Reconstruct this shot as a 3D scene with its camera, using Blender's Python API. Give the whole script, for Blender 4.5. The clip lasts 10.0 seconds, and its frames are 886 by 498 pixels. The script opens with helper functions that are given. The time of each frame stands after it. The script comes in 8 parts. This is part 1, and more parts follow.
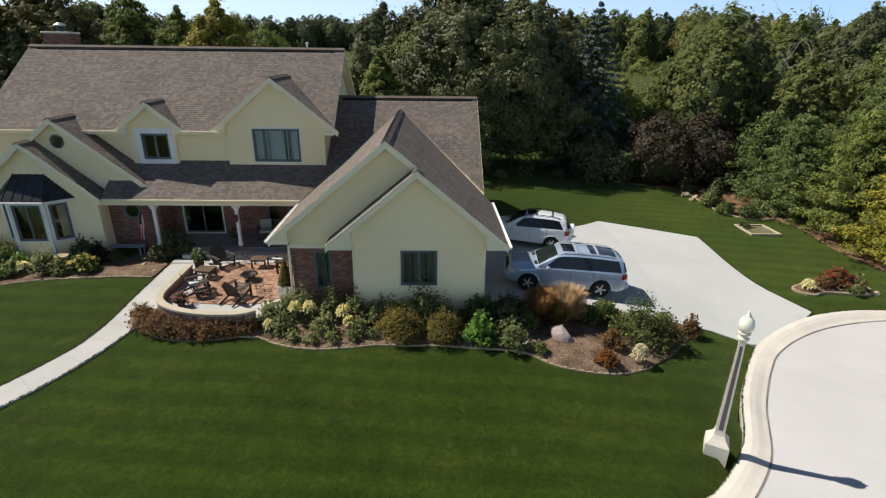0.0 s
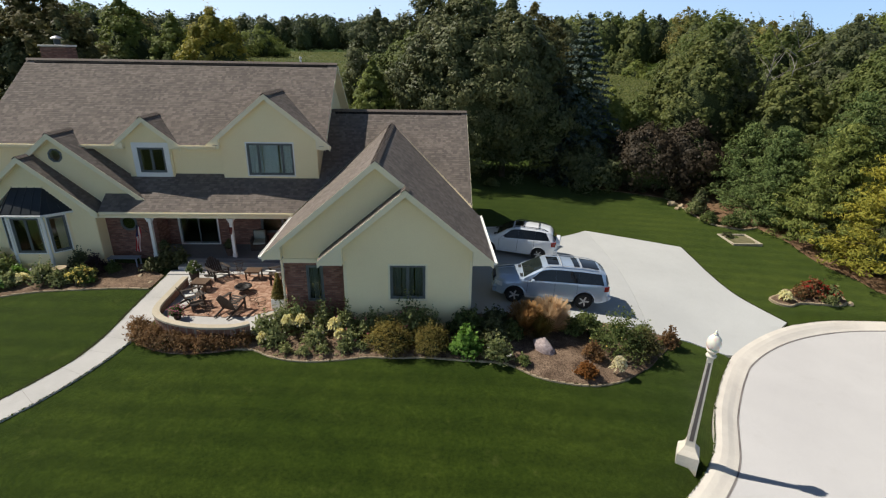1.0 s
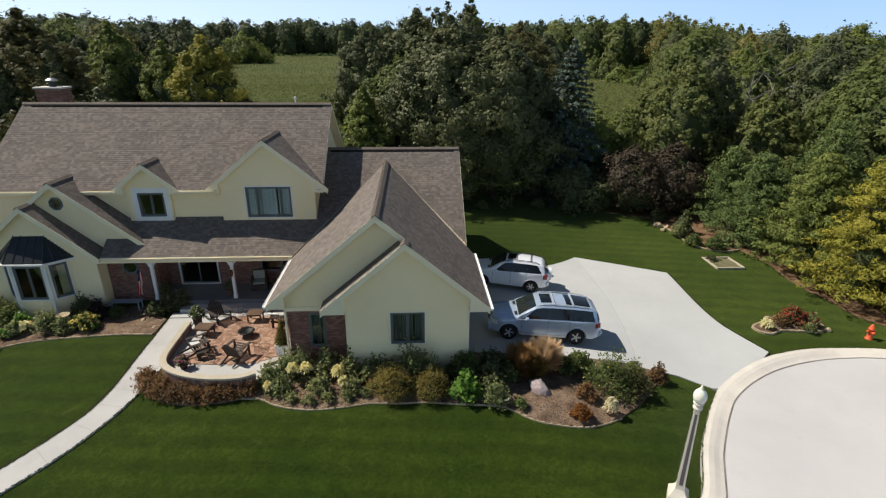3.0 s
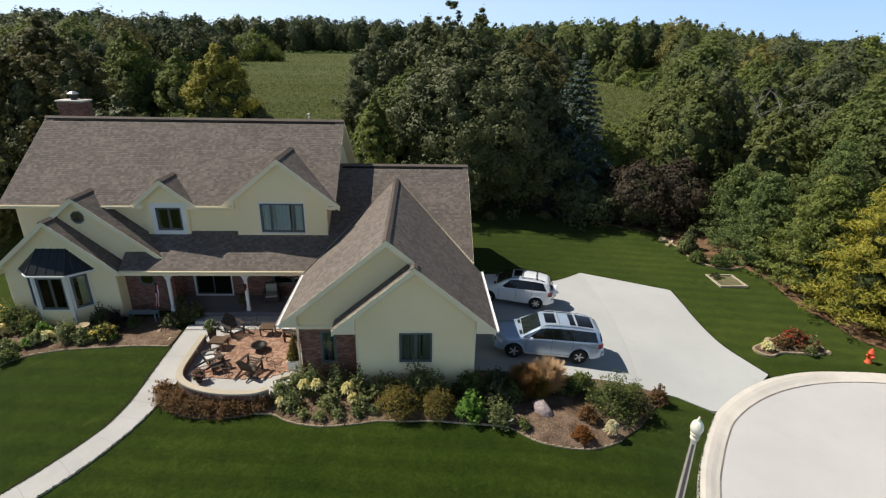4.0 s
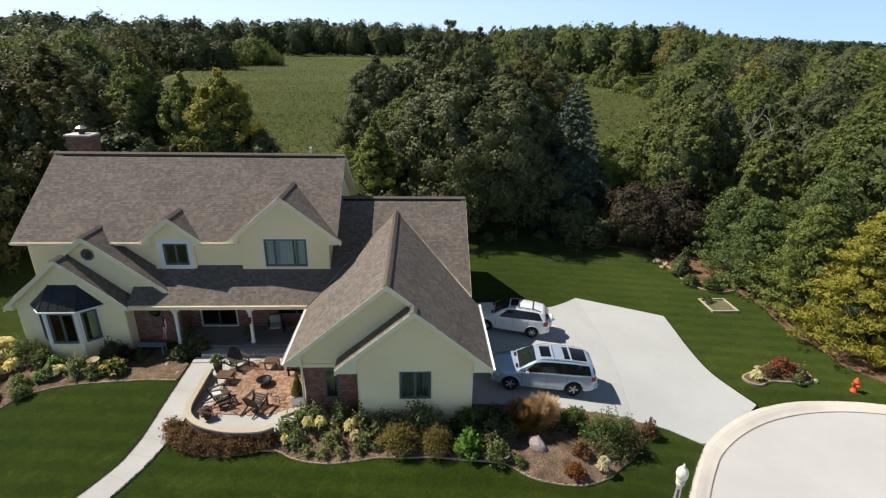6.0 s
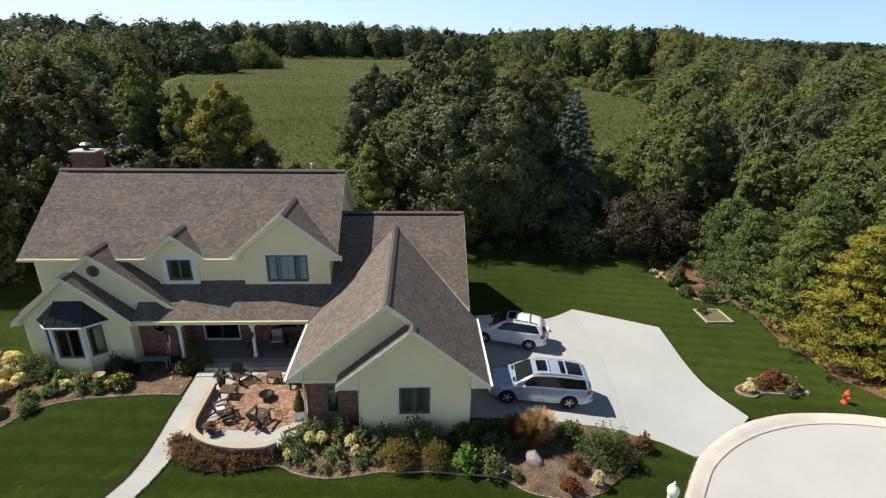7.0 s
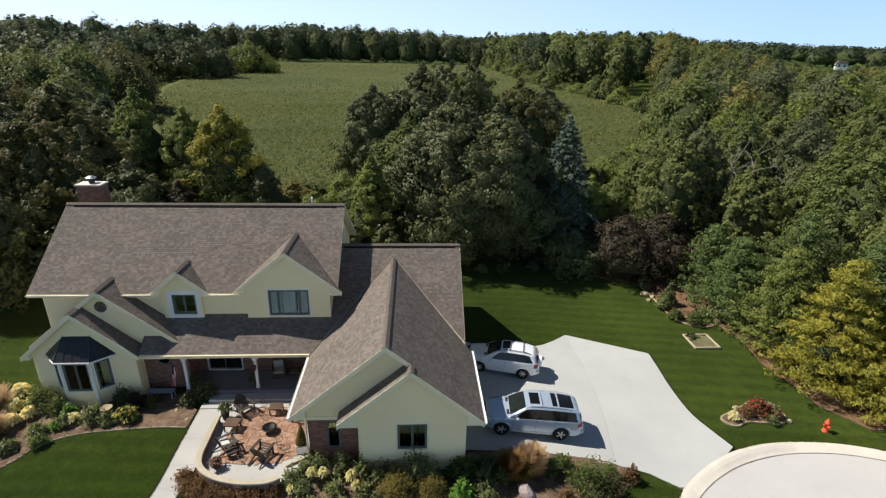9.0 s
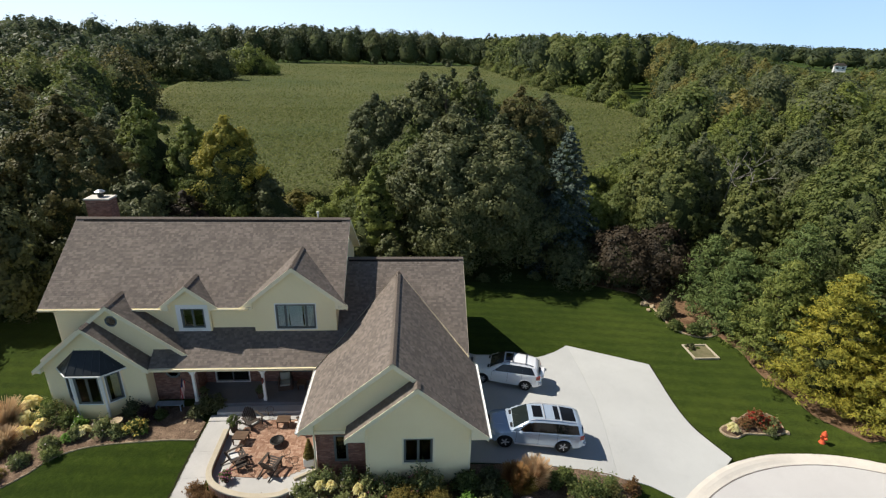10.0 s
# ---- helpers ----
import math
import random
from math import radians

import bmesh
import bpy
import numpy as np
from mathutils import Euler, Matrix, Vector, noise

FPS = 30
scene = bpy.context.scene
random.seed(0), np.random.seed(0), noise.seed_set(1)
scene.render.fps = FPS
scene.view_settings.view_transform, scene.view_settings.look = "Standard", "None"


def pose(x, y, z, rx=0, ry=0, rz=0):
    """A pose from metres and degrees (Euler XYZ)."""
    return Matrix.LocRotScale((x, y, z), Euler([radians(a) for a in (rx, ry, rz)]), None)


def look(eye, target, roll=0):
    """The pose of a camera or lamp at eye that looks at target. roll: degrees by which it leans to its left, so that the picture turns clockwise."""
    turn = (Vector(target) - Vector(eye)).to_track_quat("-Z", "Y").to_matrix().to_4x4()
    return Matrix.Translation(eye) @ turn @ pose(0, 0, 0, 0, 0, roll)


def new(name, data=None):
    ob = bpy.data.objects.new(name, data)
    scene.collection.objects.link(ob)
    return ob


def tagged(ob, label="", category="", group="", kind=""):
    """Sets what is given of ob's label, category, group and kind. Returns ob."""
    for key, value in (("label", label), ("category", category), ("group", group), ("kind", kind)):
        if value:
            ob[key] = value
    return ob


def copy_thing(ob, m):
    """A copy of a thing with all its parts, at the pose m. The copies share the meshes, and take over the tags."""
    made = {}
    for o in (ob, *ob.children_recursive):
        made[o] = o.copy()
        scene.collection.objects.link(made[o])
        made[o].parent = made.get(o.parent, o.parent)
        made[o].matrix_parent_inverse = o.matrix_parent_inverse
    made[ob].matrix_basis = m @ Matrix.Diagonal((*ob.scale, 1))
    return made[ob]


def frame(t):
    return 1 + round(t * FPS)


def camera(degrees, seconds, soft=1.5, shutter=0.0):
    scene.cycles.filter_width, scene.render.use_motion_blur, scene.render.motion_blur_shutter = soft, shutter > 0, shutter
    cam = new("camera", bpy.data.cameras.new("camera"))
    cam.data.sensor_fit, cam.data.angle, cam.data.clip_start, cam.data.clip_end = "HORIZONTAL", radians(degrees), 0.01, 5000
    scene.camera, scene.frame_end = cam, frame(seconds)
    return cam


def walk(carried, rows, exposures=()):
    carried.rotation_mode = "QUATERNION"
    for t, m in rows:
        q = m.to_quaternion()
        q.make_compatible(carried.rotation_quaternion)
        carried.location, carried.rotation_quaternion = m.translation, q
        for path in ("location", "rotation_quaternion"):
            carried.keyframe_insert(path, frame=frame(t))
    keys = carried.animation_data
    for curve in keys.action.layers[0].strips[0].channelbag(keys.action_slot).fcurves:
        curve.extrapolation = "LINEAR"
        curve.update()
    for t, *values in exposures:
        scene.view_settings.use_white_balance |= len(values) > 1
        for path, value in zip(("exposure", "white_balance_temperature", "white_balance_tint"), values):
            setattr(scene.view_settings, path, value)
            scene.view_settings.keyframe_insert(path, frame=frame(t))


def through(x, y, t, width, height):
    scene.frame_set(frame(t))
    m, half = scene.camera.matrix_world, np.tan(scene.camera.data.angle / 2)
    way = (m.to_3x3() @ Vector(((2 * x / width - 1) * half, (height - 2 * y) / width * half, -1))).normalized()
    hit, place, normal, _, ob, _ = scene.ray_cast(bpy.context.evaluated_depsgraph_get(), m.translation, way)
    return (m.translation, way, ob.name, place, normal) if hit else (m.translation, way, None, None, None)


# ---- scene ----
cam = camera(81.4, 10.0, 1.2)
PATH = [
    (0, (1.561, 2.089, 9.627), (1.611, 3.954, 8.908), 0.7),
    (0.5, (1.754, 1.797, 10.01), (1.815, 3.662, 9.29), 0.8),
    (1, (1.817, 1.636, 10.471), (1.886, 3.499, 9.748), 1.0),
    (1.5, (1.759, 1.573, 10.928), (1.836, 3.435, 10.202), 1.1),
    (2, (1.589, 1.541, 11.494), (1.679, 3.401, 10.763), 1.2),
    (2.5, (1.445, 1.529, 12.081), (1.539, 3.389, 11.35), 1.3),
    (2.7, (1.44, 1.618, 12.219), (1.558, 3.48, 11.497), 0.3),
    (4, (1.288, 1.378, 13.674), (1.38, 3.237, 12.942), 1.2),
    (4.5, (1.231, 1.36, 14.173), (1.322, 3.218, 13.439), 1.1),
    (5, (1.251, 1.368, 14.677), (1.342, 3.226, 13.943), 1.1),
    (5.5, (1.282, 1.335, 15.173), (1.375, 3.193, 14.439), 1.1),
    (7, (1.321, 1.047, 16.573), (1.417, 2.906, 15.842), 1.0),
    (7.5, (1.346, 0.946, 17.087), (1.447, 2.804, 16.356), 1.0),
    (8, (1.373, 0.901, 17.606), (1.476, 2.759, 16.874), 1.0),
    (8.5, (1.377, 0.892, 18.168), (1.484, 2.751, 17.437), 1.1),
    (9, (1.252, 0.842, 18.741), (1.363, 2.7, 18.01), 1.2),
    (9.5, (1.088, 0.781, 19.249), (1.201, 2.639, 18.518), 1.2),
    (10, (0.92, 0.697, 19.7), (1.035, 2.555, 18.969), 1.3),
]
walk(cam, [(t, look(eye, target, roll)) for t, eye, target, roll in PATH], [(0.0, 0.39), (1.0, 0.32), (4.5, 0.33), (6.5, 0.44), (10.0, 0.44)])

# ---------------- light ----------------
SUN_EL, SUN_AZ = 51.0, 72.4          # height; degrees from +y towards -x
world = bpy.data.worlds.new("world")
scene.world = world
world.use_nodes = True
wn = world.node_tree.nodes
sky = wn.new("ShaderNodeTexSky")
sky.sky_type = "NISHITA"
sky.sun_disc = False
sky.sun_elevation = radians(SUN_EL)
sky.sun_rotation = radians(-SUN_AZ)
sky.air_density, sky.dust_density, sky.ozone_density = 0.5, 0.1, 2.0
wn["Background"].inputs["Strength"].default_value = 0.058
# pale summer haze low over the whole horizon
wc, ws, wr, haze = wn.new("ShaderNodeTexCoord"), wn.new("ShaderNodeSeparateXYZ"), wn.new("ShaderNodeMapRange"), wn.new("ShaderNodeMix")
wr.interpolation_type = "SMOOTHSTEP"
wr.inputs["From Min"].default_value, wr.inputs["From Max"].default_value = 0.0, 0.62
wr.inputs["To Min"].default_value, wr.inputs["To Max"].default_value = 0.66, 0.0
haze.data_type = "RGBA"
wl = world.node_tree.links
wl.new(wc.outputs["Generated"], ws.inputs[0])
wl.new(ws.outputs["Z"], wr.inputs["Value"])
wl.new(wr.outputs["Result"], haze.inputs[0])
wl.new(sky.outputs["Color"], haze.inputs[6])
side, sr, tone = wn.new("ShaderNodeVectorMath"), wn.new("ShaderNodeMapRange"), wn.new("ShaderNodeMix")
side.operation = "DOT_PRODUCT"
side.inputs[1].default_value = (-math.sin(radians(SUN_AZ)), math.cos(radians(SUN_AZ)), 0)
sr.inputs["From Min"].default_value, sr.inputs["From Max"].default_value = -0.3, 0.9
tone.data_type = "RGBA"
tone.inputs[6].default_value, tone.inputs[7].default_value = (8.2, 12.4, 18.6, 1), (15.0, 18.0, 21.5, 1)
wl.new(wc.outputs["Generated"], side.inputs[0])
wl.new(side.outputs["Value"], sr.inputs["Value"])
wl.new(sr.outputs["Result"], tone.inputs[0])
wl.new(tone.outputs[2], haze.inputs[7])
wl.new(haze.outputs[2], wn["Background"].inputs["Color"])
sun_data = bpy.data.lights.new("sun", "SUN")
sun_data.energy, sun_data.angle, sun_data.color = 4.4, radians(0.55), (1.0, 0.94, 0.85)
ce, se = math.cos(radians(SUN_EL)), math.sin(radians(SUN_EL))
sun_dir = Vector((-math.sin(radians(SUN_AZ)) * ce, math.cos(radians(SUN_AZ)) * ce, se))
sun = new("sun", sun_data)
sun.matrix_world = look(sun_dir * 200, (0, 0, 0))


# ---------------- materials ----------------
class Mat:
    """A small builder of node materials."""

    def __init__(self, name, rough=0.8, metal=0.0, spec=0.3):
        self.m = bpy.data.materials.new(name)
        self.m.use_nodes = True
        self.t = self.m.node_tree
        self.b = self.t.nodes["Principled BSDF"]
        self.b.inputs["Roughness"].default_value = rough
        self.b.inputs["Metallic"].default_value = metal
        self.b.inputs["Specular IOR Level"].default_value = spec
        self.co = None

    def n(self, kind, **props):
        node = self.t.nodes.new(kind)
        for k, v in props.items():
            node.inputs[k].default_value = v
        return node

    def link(self, a, b):
        self.t.links.new(a, b)

    def coords(self, scale=(1, 1, 1), obj=True):
        c = self.n("ShaderNodeTexCoord")
        mp = self.n("ShaderNodeMapping")
        mp.inputs["Scale"].default_value = scale
        self.link(c.outputs["Object" if obj else "Generated"], mp.inputs["Vector"])
        return mp.outputs["Vector"]

    def world_coords(self, scale=(1, 1, 1), turn=0.0):
        c = self.n("ShaderNodeNewGeometry")
        mp = self.n("ShaderNodeMapping")
        mp.inputs["Scale"].default_value = scale
        mp.inputs["Rotation"].default_value = (0, 0, radians(turn))
        self.link(c.outputs["Position"], mp.inputs["Vector"])
        return mp.outputs["Vector"]

    def noise(self, vec, scale, detail=4.0, rough=0.6):
        n = self.n("ShaderNodeTexNoise", Scale=scale, Detail=detail, Roughness=rough)
        self.link(vec, n.inputs["Vector"])
        return n.outputs["Fac"]

    def ramp(self, fac, stops):
        r = self.n("ShaderNodeValToRGB")
        e = r.color_ramp.elements
        while len(e) < len(stops):
            e.new(0.5)
        for el, (p, c) in zip(e, stops):
            el.position, el.color = p, (*c, 1)
        self.link(fac, r.inputs["Fac"])
        return r.outputs["Color"]

    def mix(self, a, b, fac, mode="MIX"):
        m = self.n("ShaderNodeMix")
        m.data_type, m.blend_type = "RGBA", mode
        for sock, v in ((m.inputs[6], a), (m.inputs[7], b), (m.inputs[0], fac)):
            if isinstance(v, bpy.types.NodeSocket):
                self.link(v, sock)
            elif isinstance(v, tuple):
                sock.default_value = (*v, 1)
            else:
                sock.default_value = v
        return m.outputs[2]

    def color(self, c):
        if isinstance(c, tuple):
            self.b.inputs["Base Color"].default_value = (*c, 1)
        else:
            self.link(c, self.b.inputs["Base Color"])
        return self

    def rough(self, fac, lo, hi):
        mr = self.n("ShaderNodeMapRange")
        mr.inputs["To Min"].default_value, mr.inputs["To Max"].default_value = lo, hi
        self.link(fac, mr.inputs["Value"])
        self.link(mr.outputs["Result"], self.b.inputs["Roughness"])

    def bump(self, fac, strength, dist):
        b = self.n("ShaderNodeBump", Strength=strength, Distance=dist)
        self.link(fac, b.inputs["Height"])
        self.link(b.outputs["Normal"], self.b.inputs["Normal"])
        return self

    def island(self):
        return self.n("ShaderNodeNewGeometry").outputs["Random Per Island"]

    def piece(self):
        return self.n("ShaderNodeObjectInfo").outputs["Random"]


def speckled(name, c1, c2, scale=6.0, rough=0.8, bump=0.2, dist=0.01, spec=0.3, fine=60.0, metal=0.0, grain=0.22):
    """Two tones at a broad and a fine scale, with light relief."""
    m = Mat(name, rough, metal, spec)
    v = m.world_coords()
    big, small = m.noise(v, scale * 0.25, 5), m.noise(v, fine, 3)
    base = m.ramp(big, [(0.3, c1), (0.7, c2)])
    tone = m.ramp(small, [(0.25, (1 - grain,) * 3), (0.75, (1 + grain * 0.8,) * 3)])
    m.color(m.mix(base, tone, 1.0, "MULTIPLY"))
    m.bump(small, bump, dist)
    return m.m


def leafy(name, dark, mid, light, rough=0.55, through=0.45, spec=0.15, cool=1.2):
    """Leaves: each one its own tone, some light through."""
    m = Mat(name, rough, 0, spec)
    v = m.world_coords()
    dark, mid, light = [(c[0] * 1.06, c[1], c[2] * cool) for c in (dark, mid, light)]
    dark, light = [tuple(0.55 * p + 0.45 * q for p, q in zip(c, mid)) for c in (dark, light)]
    col = m.ramp(m.island(), [(0.0, dark), (0.5, mid), (1.0, light)])
    patch = m.ramp(m.noise(v, 0.55, 3), [(0.3, (0.75, 0.8, 0.75)), (0.7, (1.25, 1.18, 1.05))])
    col = m.mix(col, patch, 1.0, "MULTIPLY")
    m.color(col)
    tr = m.n("ShaderNodeBsdfTranslucent")
    m.link(col, tr.inputs["Color"])
    mx = m.n("ShaderNodeMixShader", Fac=through)
    m.link(m.b.outputs["BSDF"], mx.inputs[1])
    m.link(tr.outputs["BSDF"], mx.inputs[2])
    m.link(mx.outputs["Shader"], m.t.nodes["Material Output"].inputs["Surface"])
    return m.m


def make_lawn():
    m = Mat("lawn_grass", 0.9, 0, 0.04)
    v = m.world_coords()
    n1, n2, n3 = m.noise(v, 0.22, 5), m.noise(v, 2.2, 4), m.noise(v, 38.0, 3)
    near = m.ramp(n1, [(0.3, (0.0180, 0.0325, 0.0046)), (0.7, (0.0310, 0.0475, 0.0074))])
    near = m.mix(near, m.ramp(n2, [(0.3, (0.76, 0.80, 0.78)), (0.7, (1.20, 1.16, 1.08))]), 1.0, "MULTIPLY")
    near = m.mix(near, m.ramp(n3, [(0.25, (0.55, 0.58, 0.55)), (0.75, (1.35, 1.34, 1.25))]), 1.0, "MULTIPLY")
    near = m.mix(near, m.ramp(m.noise(v, 9.0, 5, 0.7), [(0.3, (0.64, 0.68, 0.66)), (0.7, (1.34, 1.3, 1.22))]), 1.0, "MULTIPLY")
    w = m.n("ShaderNodeTexWave", Scale=0.30, Distortion=1.2, Detail=2.0)
    w.inputs["Detail Scale"].default_value = 0.7
    w.bands_direction = "Y"
    m.link(m.world_coords(turn=4), w.inputs["Vector"])
    mow = m.ramp(w.outputs["Fac"], [(0.25, (0.90, 0.91, 0.91)), (0.75, (1.12, 1.11, 1.07))])
    near = m.mix(near, mow, 1.0, "MULTIPLY")
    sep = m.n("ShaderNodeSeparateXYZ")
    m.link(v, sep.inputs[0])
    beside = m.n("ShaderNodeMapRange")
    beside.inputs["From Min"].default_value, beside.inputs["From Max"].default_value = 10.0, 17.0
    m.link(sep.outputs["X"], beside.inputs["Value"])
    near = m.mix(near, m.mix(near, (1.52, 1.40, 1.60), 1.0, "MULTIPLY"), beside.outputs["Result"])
    dry = m.ramp(m.noise(v, 1.1, 6, 0.7), [(0.62, (0, 0, 0)), (0.78, (1, 1, 1))])
    near = m.mix(near, (0.10, 0.105, 0.03), m.mix((0, 0, 0), dry, 0.35))
    m.color(near)
    m.bump(n3, 0.6, 0.03)
    m.b.inputs["Sheen Weight"].default_value = 0.18
    m.b.inputs["Sheen Roughness"].default_value = 0.45
    m.b.inputs["Sheen Tint"].default_value = (0.62, 0.78, 0.30, 1)
    return m.m


def make_concrete(name, c1, c2, scale=0.5):
    m = Mat(name, 0.85, 0, 0.25)
    v = m.world_coords()
    base = m.ramp(m.noise(v, scale, 6, 0.65), [(0.3, c1), (0.7, c2)])
    sp = m.noise(v, 55.0, 3)
    base = m.mix(base, m.ramp(sp, [(0.3, (0.9, 0.9, 0.9)), (0.7, (1.07, 1.07, 1.07))]), 1.0, "MULTIPLY")
    stain = m.ramp(m.noise(v, 1.7, 7, 0.75), [(0.58, (1, 1, 1)), (0.78, (0.92, 0.915, 0.90))])
    base = m.mix(base, stain, 1.0, "MULTIPLY")
    tone = m.ramp(m.piece(), [(0.0, (0.95, 0.95, 0.95)), (1.0, (1.03, 1.03, 1.03))])
    m.color(m.mix(base, tone, 1.0, "MULTIPLY"))
    m.bump(sp, 0.25, 0.004)
    return m.m


def make_shingle():
    m = Mat("shingle", 0.9, 0, 0.2)
    v = m.world_coords()
    tab = m.ramp(m.island(), [(0.0, (0.128, 0.110, 0.095)), (0.35, (0.152, 0.130, 0.111)), (0.7, (0.176, 0.149, 0.129)), (1.0, (0.208, 0.177, 0.153))])
    blotch = m.ramp(m.noise(v, 0.6, 5), [(0.3, (0.9, 0.9, 0.9)), (0.7, (1.1, 1.08, 1.06))])
    grit = m.noise(v, 70.0, 3)
    col = m.mix(m.mix(tab, blotch, 1.0, "MULTIPLY"), m.ramp(grit, [(0.3, (0.86, 0.86, 0.86)), (0.7, (1.14, 1.14, 1.14))]), 1.0, "MULTIPLY")
    m.color(col)
    m.bump(grit, 0.4, 0.005)
    return m.m


def make_brick(name, per_island=True):
    m = Mat(name, 0.9, 0, 0.2)
    v = m.world_coords()
    r = m.island() if per_island else m.piece()
    col = m.ramp(r, [(0.0, (0.185, 0.092, 0.068)), (0.5, (0.265, 0.130, 0.095)), (1.0, (0.345, 0.190, 0.140))])
    g = m.noise(v, 45, 4)
    m.color(m.mix(col, m.ramp(g, [(0.25, (0.7, 0.7, 0.7)), (0.75, (1.2, 1.2, 1.2))]), 1.0, "MULTIPLY"))
    m.bump(g, 0.4, 0.006)
    return m.m


def make_paver(name, per_island):
    m = Mat(name, 0.85, 0, 0.25)
    v = m.world_coords()
    r = m.island() if per_island else m.piece()
    col = m.ramp(r, [(0.0, (0.28, 0.155, 0.10)), (0.5, (0.375, 0.225, 0.15)), (1.0, (0.48, 0.32, 0.225))])
    g = m.noise(v, 40, 4)
    m.color(m.mix(col, m.ramp(g, [(0.25, (0.75, 0.75, 0.75)), (0.75, (1.15, 1.15, 1.15))]), 1.0, "MULTIPLY"))
    m.bump(g, 0.3, 0.005)
    return m.m


def make_glass(name="window_glass", tint=(0.86, 0.9, 0.9), rough=0.02):
    m = bpy.data.materials.new(name)
    m.use_nodes = True
    t = m.node_tree
    t.nodes.remove(t.nodes["Principled BSDF"])
    tr, gl, mx, fr = (t.nodes.new("ShaderNodeBsdf" + k) if k in ("Transparent", "Glossy") else t.nodes.new("ShaderNode" + k) for k in ("Transparent", "Glossy", "MixShader", "Fresnel"))
    tr.inputs["Color"].default_value = (*tint, 1)
    gl.inputs["Roughness"].default_value = rough
    fr.inputs["IOR"].default_value = 1.52
    t.links.new(fr.outputs[0], mx.inputs[0])
    t.links.new(tr.outputs[0], mx.inputs[1])
    t.links.new(gl.outputs[0], mx.inputs[2])
    t.links.new(mx.outputs[0], t.nodes["Material Output"].inputs["Surface"])
    return m


LAWN = make_lawn()
CONCRETE = make_concrete("driveway_concrete", (0.475, 0.48, 0.46), (0.55, 0.555, 0.53), 0.25)
CONCRETE_OLD = make_concrete("older_driveway_concrete", (0.43, 0.435, 0.42), (0.505, 0.51, 0.49), 0.25)
KERB = make_concrete("kerb_concrete", (0.60, 0.55, 0.48), (0.72, 0.67, 0.58), 0.8)
ROAD = make_concrete("road_concrete", (0.52, 0.505, 0.49), (0.585, 0.57, 0.55), 0.3)
WALKWAY = make_concrete("path_concrete", (0.425, 0.415, 0.39), (0.50, 0.485, 0.455), 0.7)
SHINGLE = make_shingle()
CAPSHINGLE = speckled("ridge_shingle", (0.13, 0.106, 0.088), (0.175, 0.145, 0.12), 6, 0.9, 0.4, 0.005)
# near-black, so the vent strip also draws its own shadow line
VENT_SHADE = speckled("vent_shadow_black", (0.012, 0.011, 0.010), (0.020, 0.018, 0.017), 6, 0.9, 0.2, 0.004, 0.1)
SIDING = speckled("cream_siding", (0.905, 0.765, 0.455), (0.945, 0.815, 0.50), 2.0, 0.6, 0.02, 0.001, 0.3, 25, 0.0, 0.04)
TRIM = speckled("cream_trim", (0.86, 0.765, 0.52), (0.90, 0.81, 0.565), 2.0, 0.55, 0.02, 0.001, 0.3, 25, 0.0, 0.04)
WHITE = speckled("white_paint", (0.78, 0.77, 0.72), (0.84, 0.83, 0.79), 3.0, 0.5, 0.02, 0.001, 0.35, 25, 0.0, 0.04)
BRICK = make_brick("wall_brick", True)
BRICK_ONE = make_brick("single_brick", False)
MORTAR = speckled("mortar", (0.15, 0.11, 0.09), (0.20, 0.15, 0.12), 6, 0.95, 0.3, 0.01)
PAVER = make_paver("paver_joined", True)
PAVER_ONE = make_paver("paver", False)
SAND = speckled("joint_sand", (0.30, 0.22, 0.15), (0.38, 0.28, 0.2), 6, 0.95, 0.3, 0.01)
FRAME = speckled("green_grey_frame", (0.115, 0.128, 0.124), (0.15, 0.165, 0.158), 5, 0.5, 0.05, 0.002)
GLASS = make_glass()
BLIND = speckled("grey_green_blind", (0.14, 0.157, 0.132), (0.195, 0.213, 0.18), 4, 0.9, 0.2, 0.01)
CURTAIN = speckled("pale_curtain", (0.72, 0.73, 0.68), (0.80, 0.80, 0.75), 4, 0.9, 0.2, 0.01)
METALROOF = speckled("bronze_metal_roof", (0.030, 0.034, 0.034), (0.045, 0.05, 0.05), 3, 0.32, 0.05, 0.002, 0.5, 20, 0.4)
MULCH = speckled("bark_mulch", (0.095, 0.063, 0.043), (0.27, 0.19, 0.13), 7, 0.95, 0.9, 0.05, 0.1, 17, 0.0, 0.75)
NEEDLES = speckled("needle_litter", (0.13, 0.075, 0.042), (0.30, 0.19, 0.11), 4, 0.95, 0.9, 0.04, 0.1, 22, 0.0, 0.6)
EDGESTONE = speckled("edging_stone", (0.30, 0.235, 0.15), (0.44, 0.35, 0.225), 4, 0.9, 0.3, 0.01)
BARK = speckled("bark", (0.07, 0.055, 0.04), (0.13, 0.105, 0.08), 6, 0.95, 0.9, 0.04, 0.1, 14)
PORCH = speckled("porch_deck", (0.16, 0.16, 0.165), (0.22, 0.22, 0.22), 3, 0.8, 0.1, 0.004)
STEEL = speckled("galvanised_steel", (0.55, 0.55, 0.54), (0.66, 0.66, 0.65), 6, 0.35, 0.05, 0.002, 0.5, 30, 0.9)
MAPLE = leafy("maple_leaf", (0.060, 0.076, 0.031), (0.106, 0.126, 0.048), (0.185, 0.200, 0.076), 0.5, 0.2)
OAK = leafy("oak_leaf", (0.084, 0.118, 0.033), (0.142, 0.188, 0.052), (0.235, 0.272, 0.082))
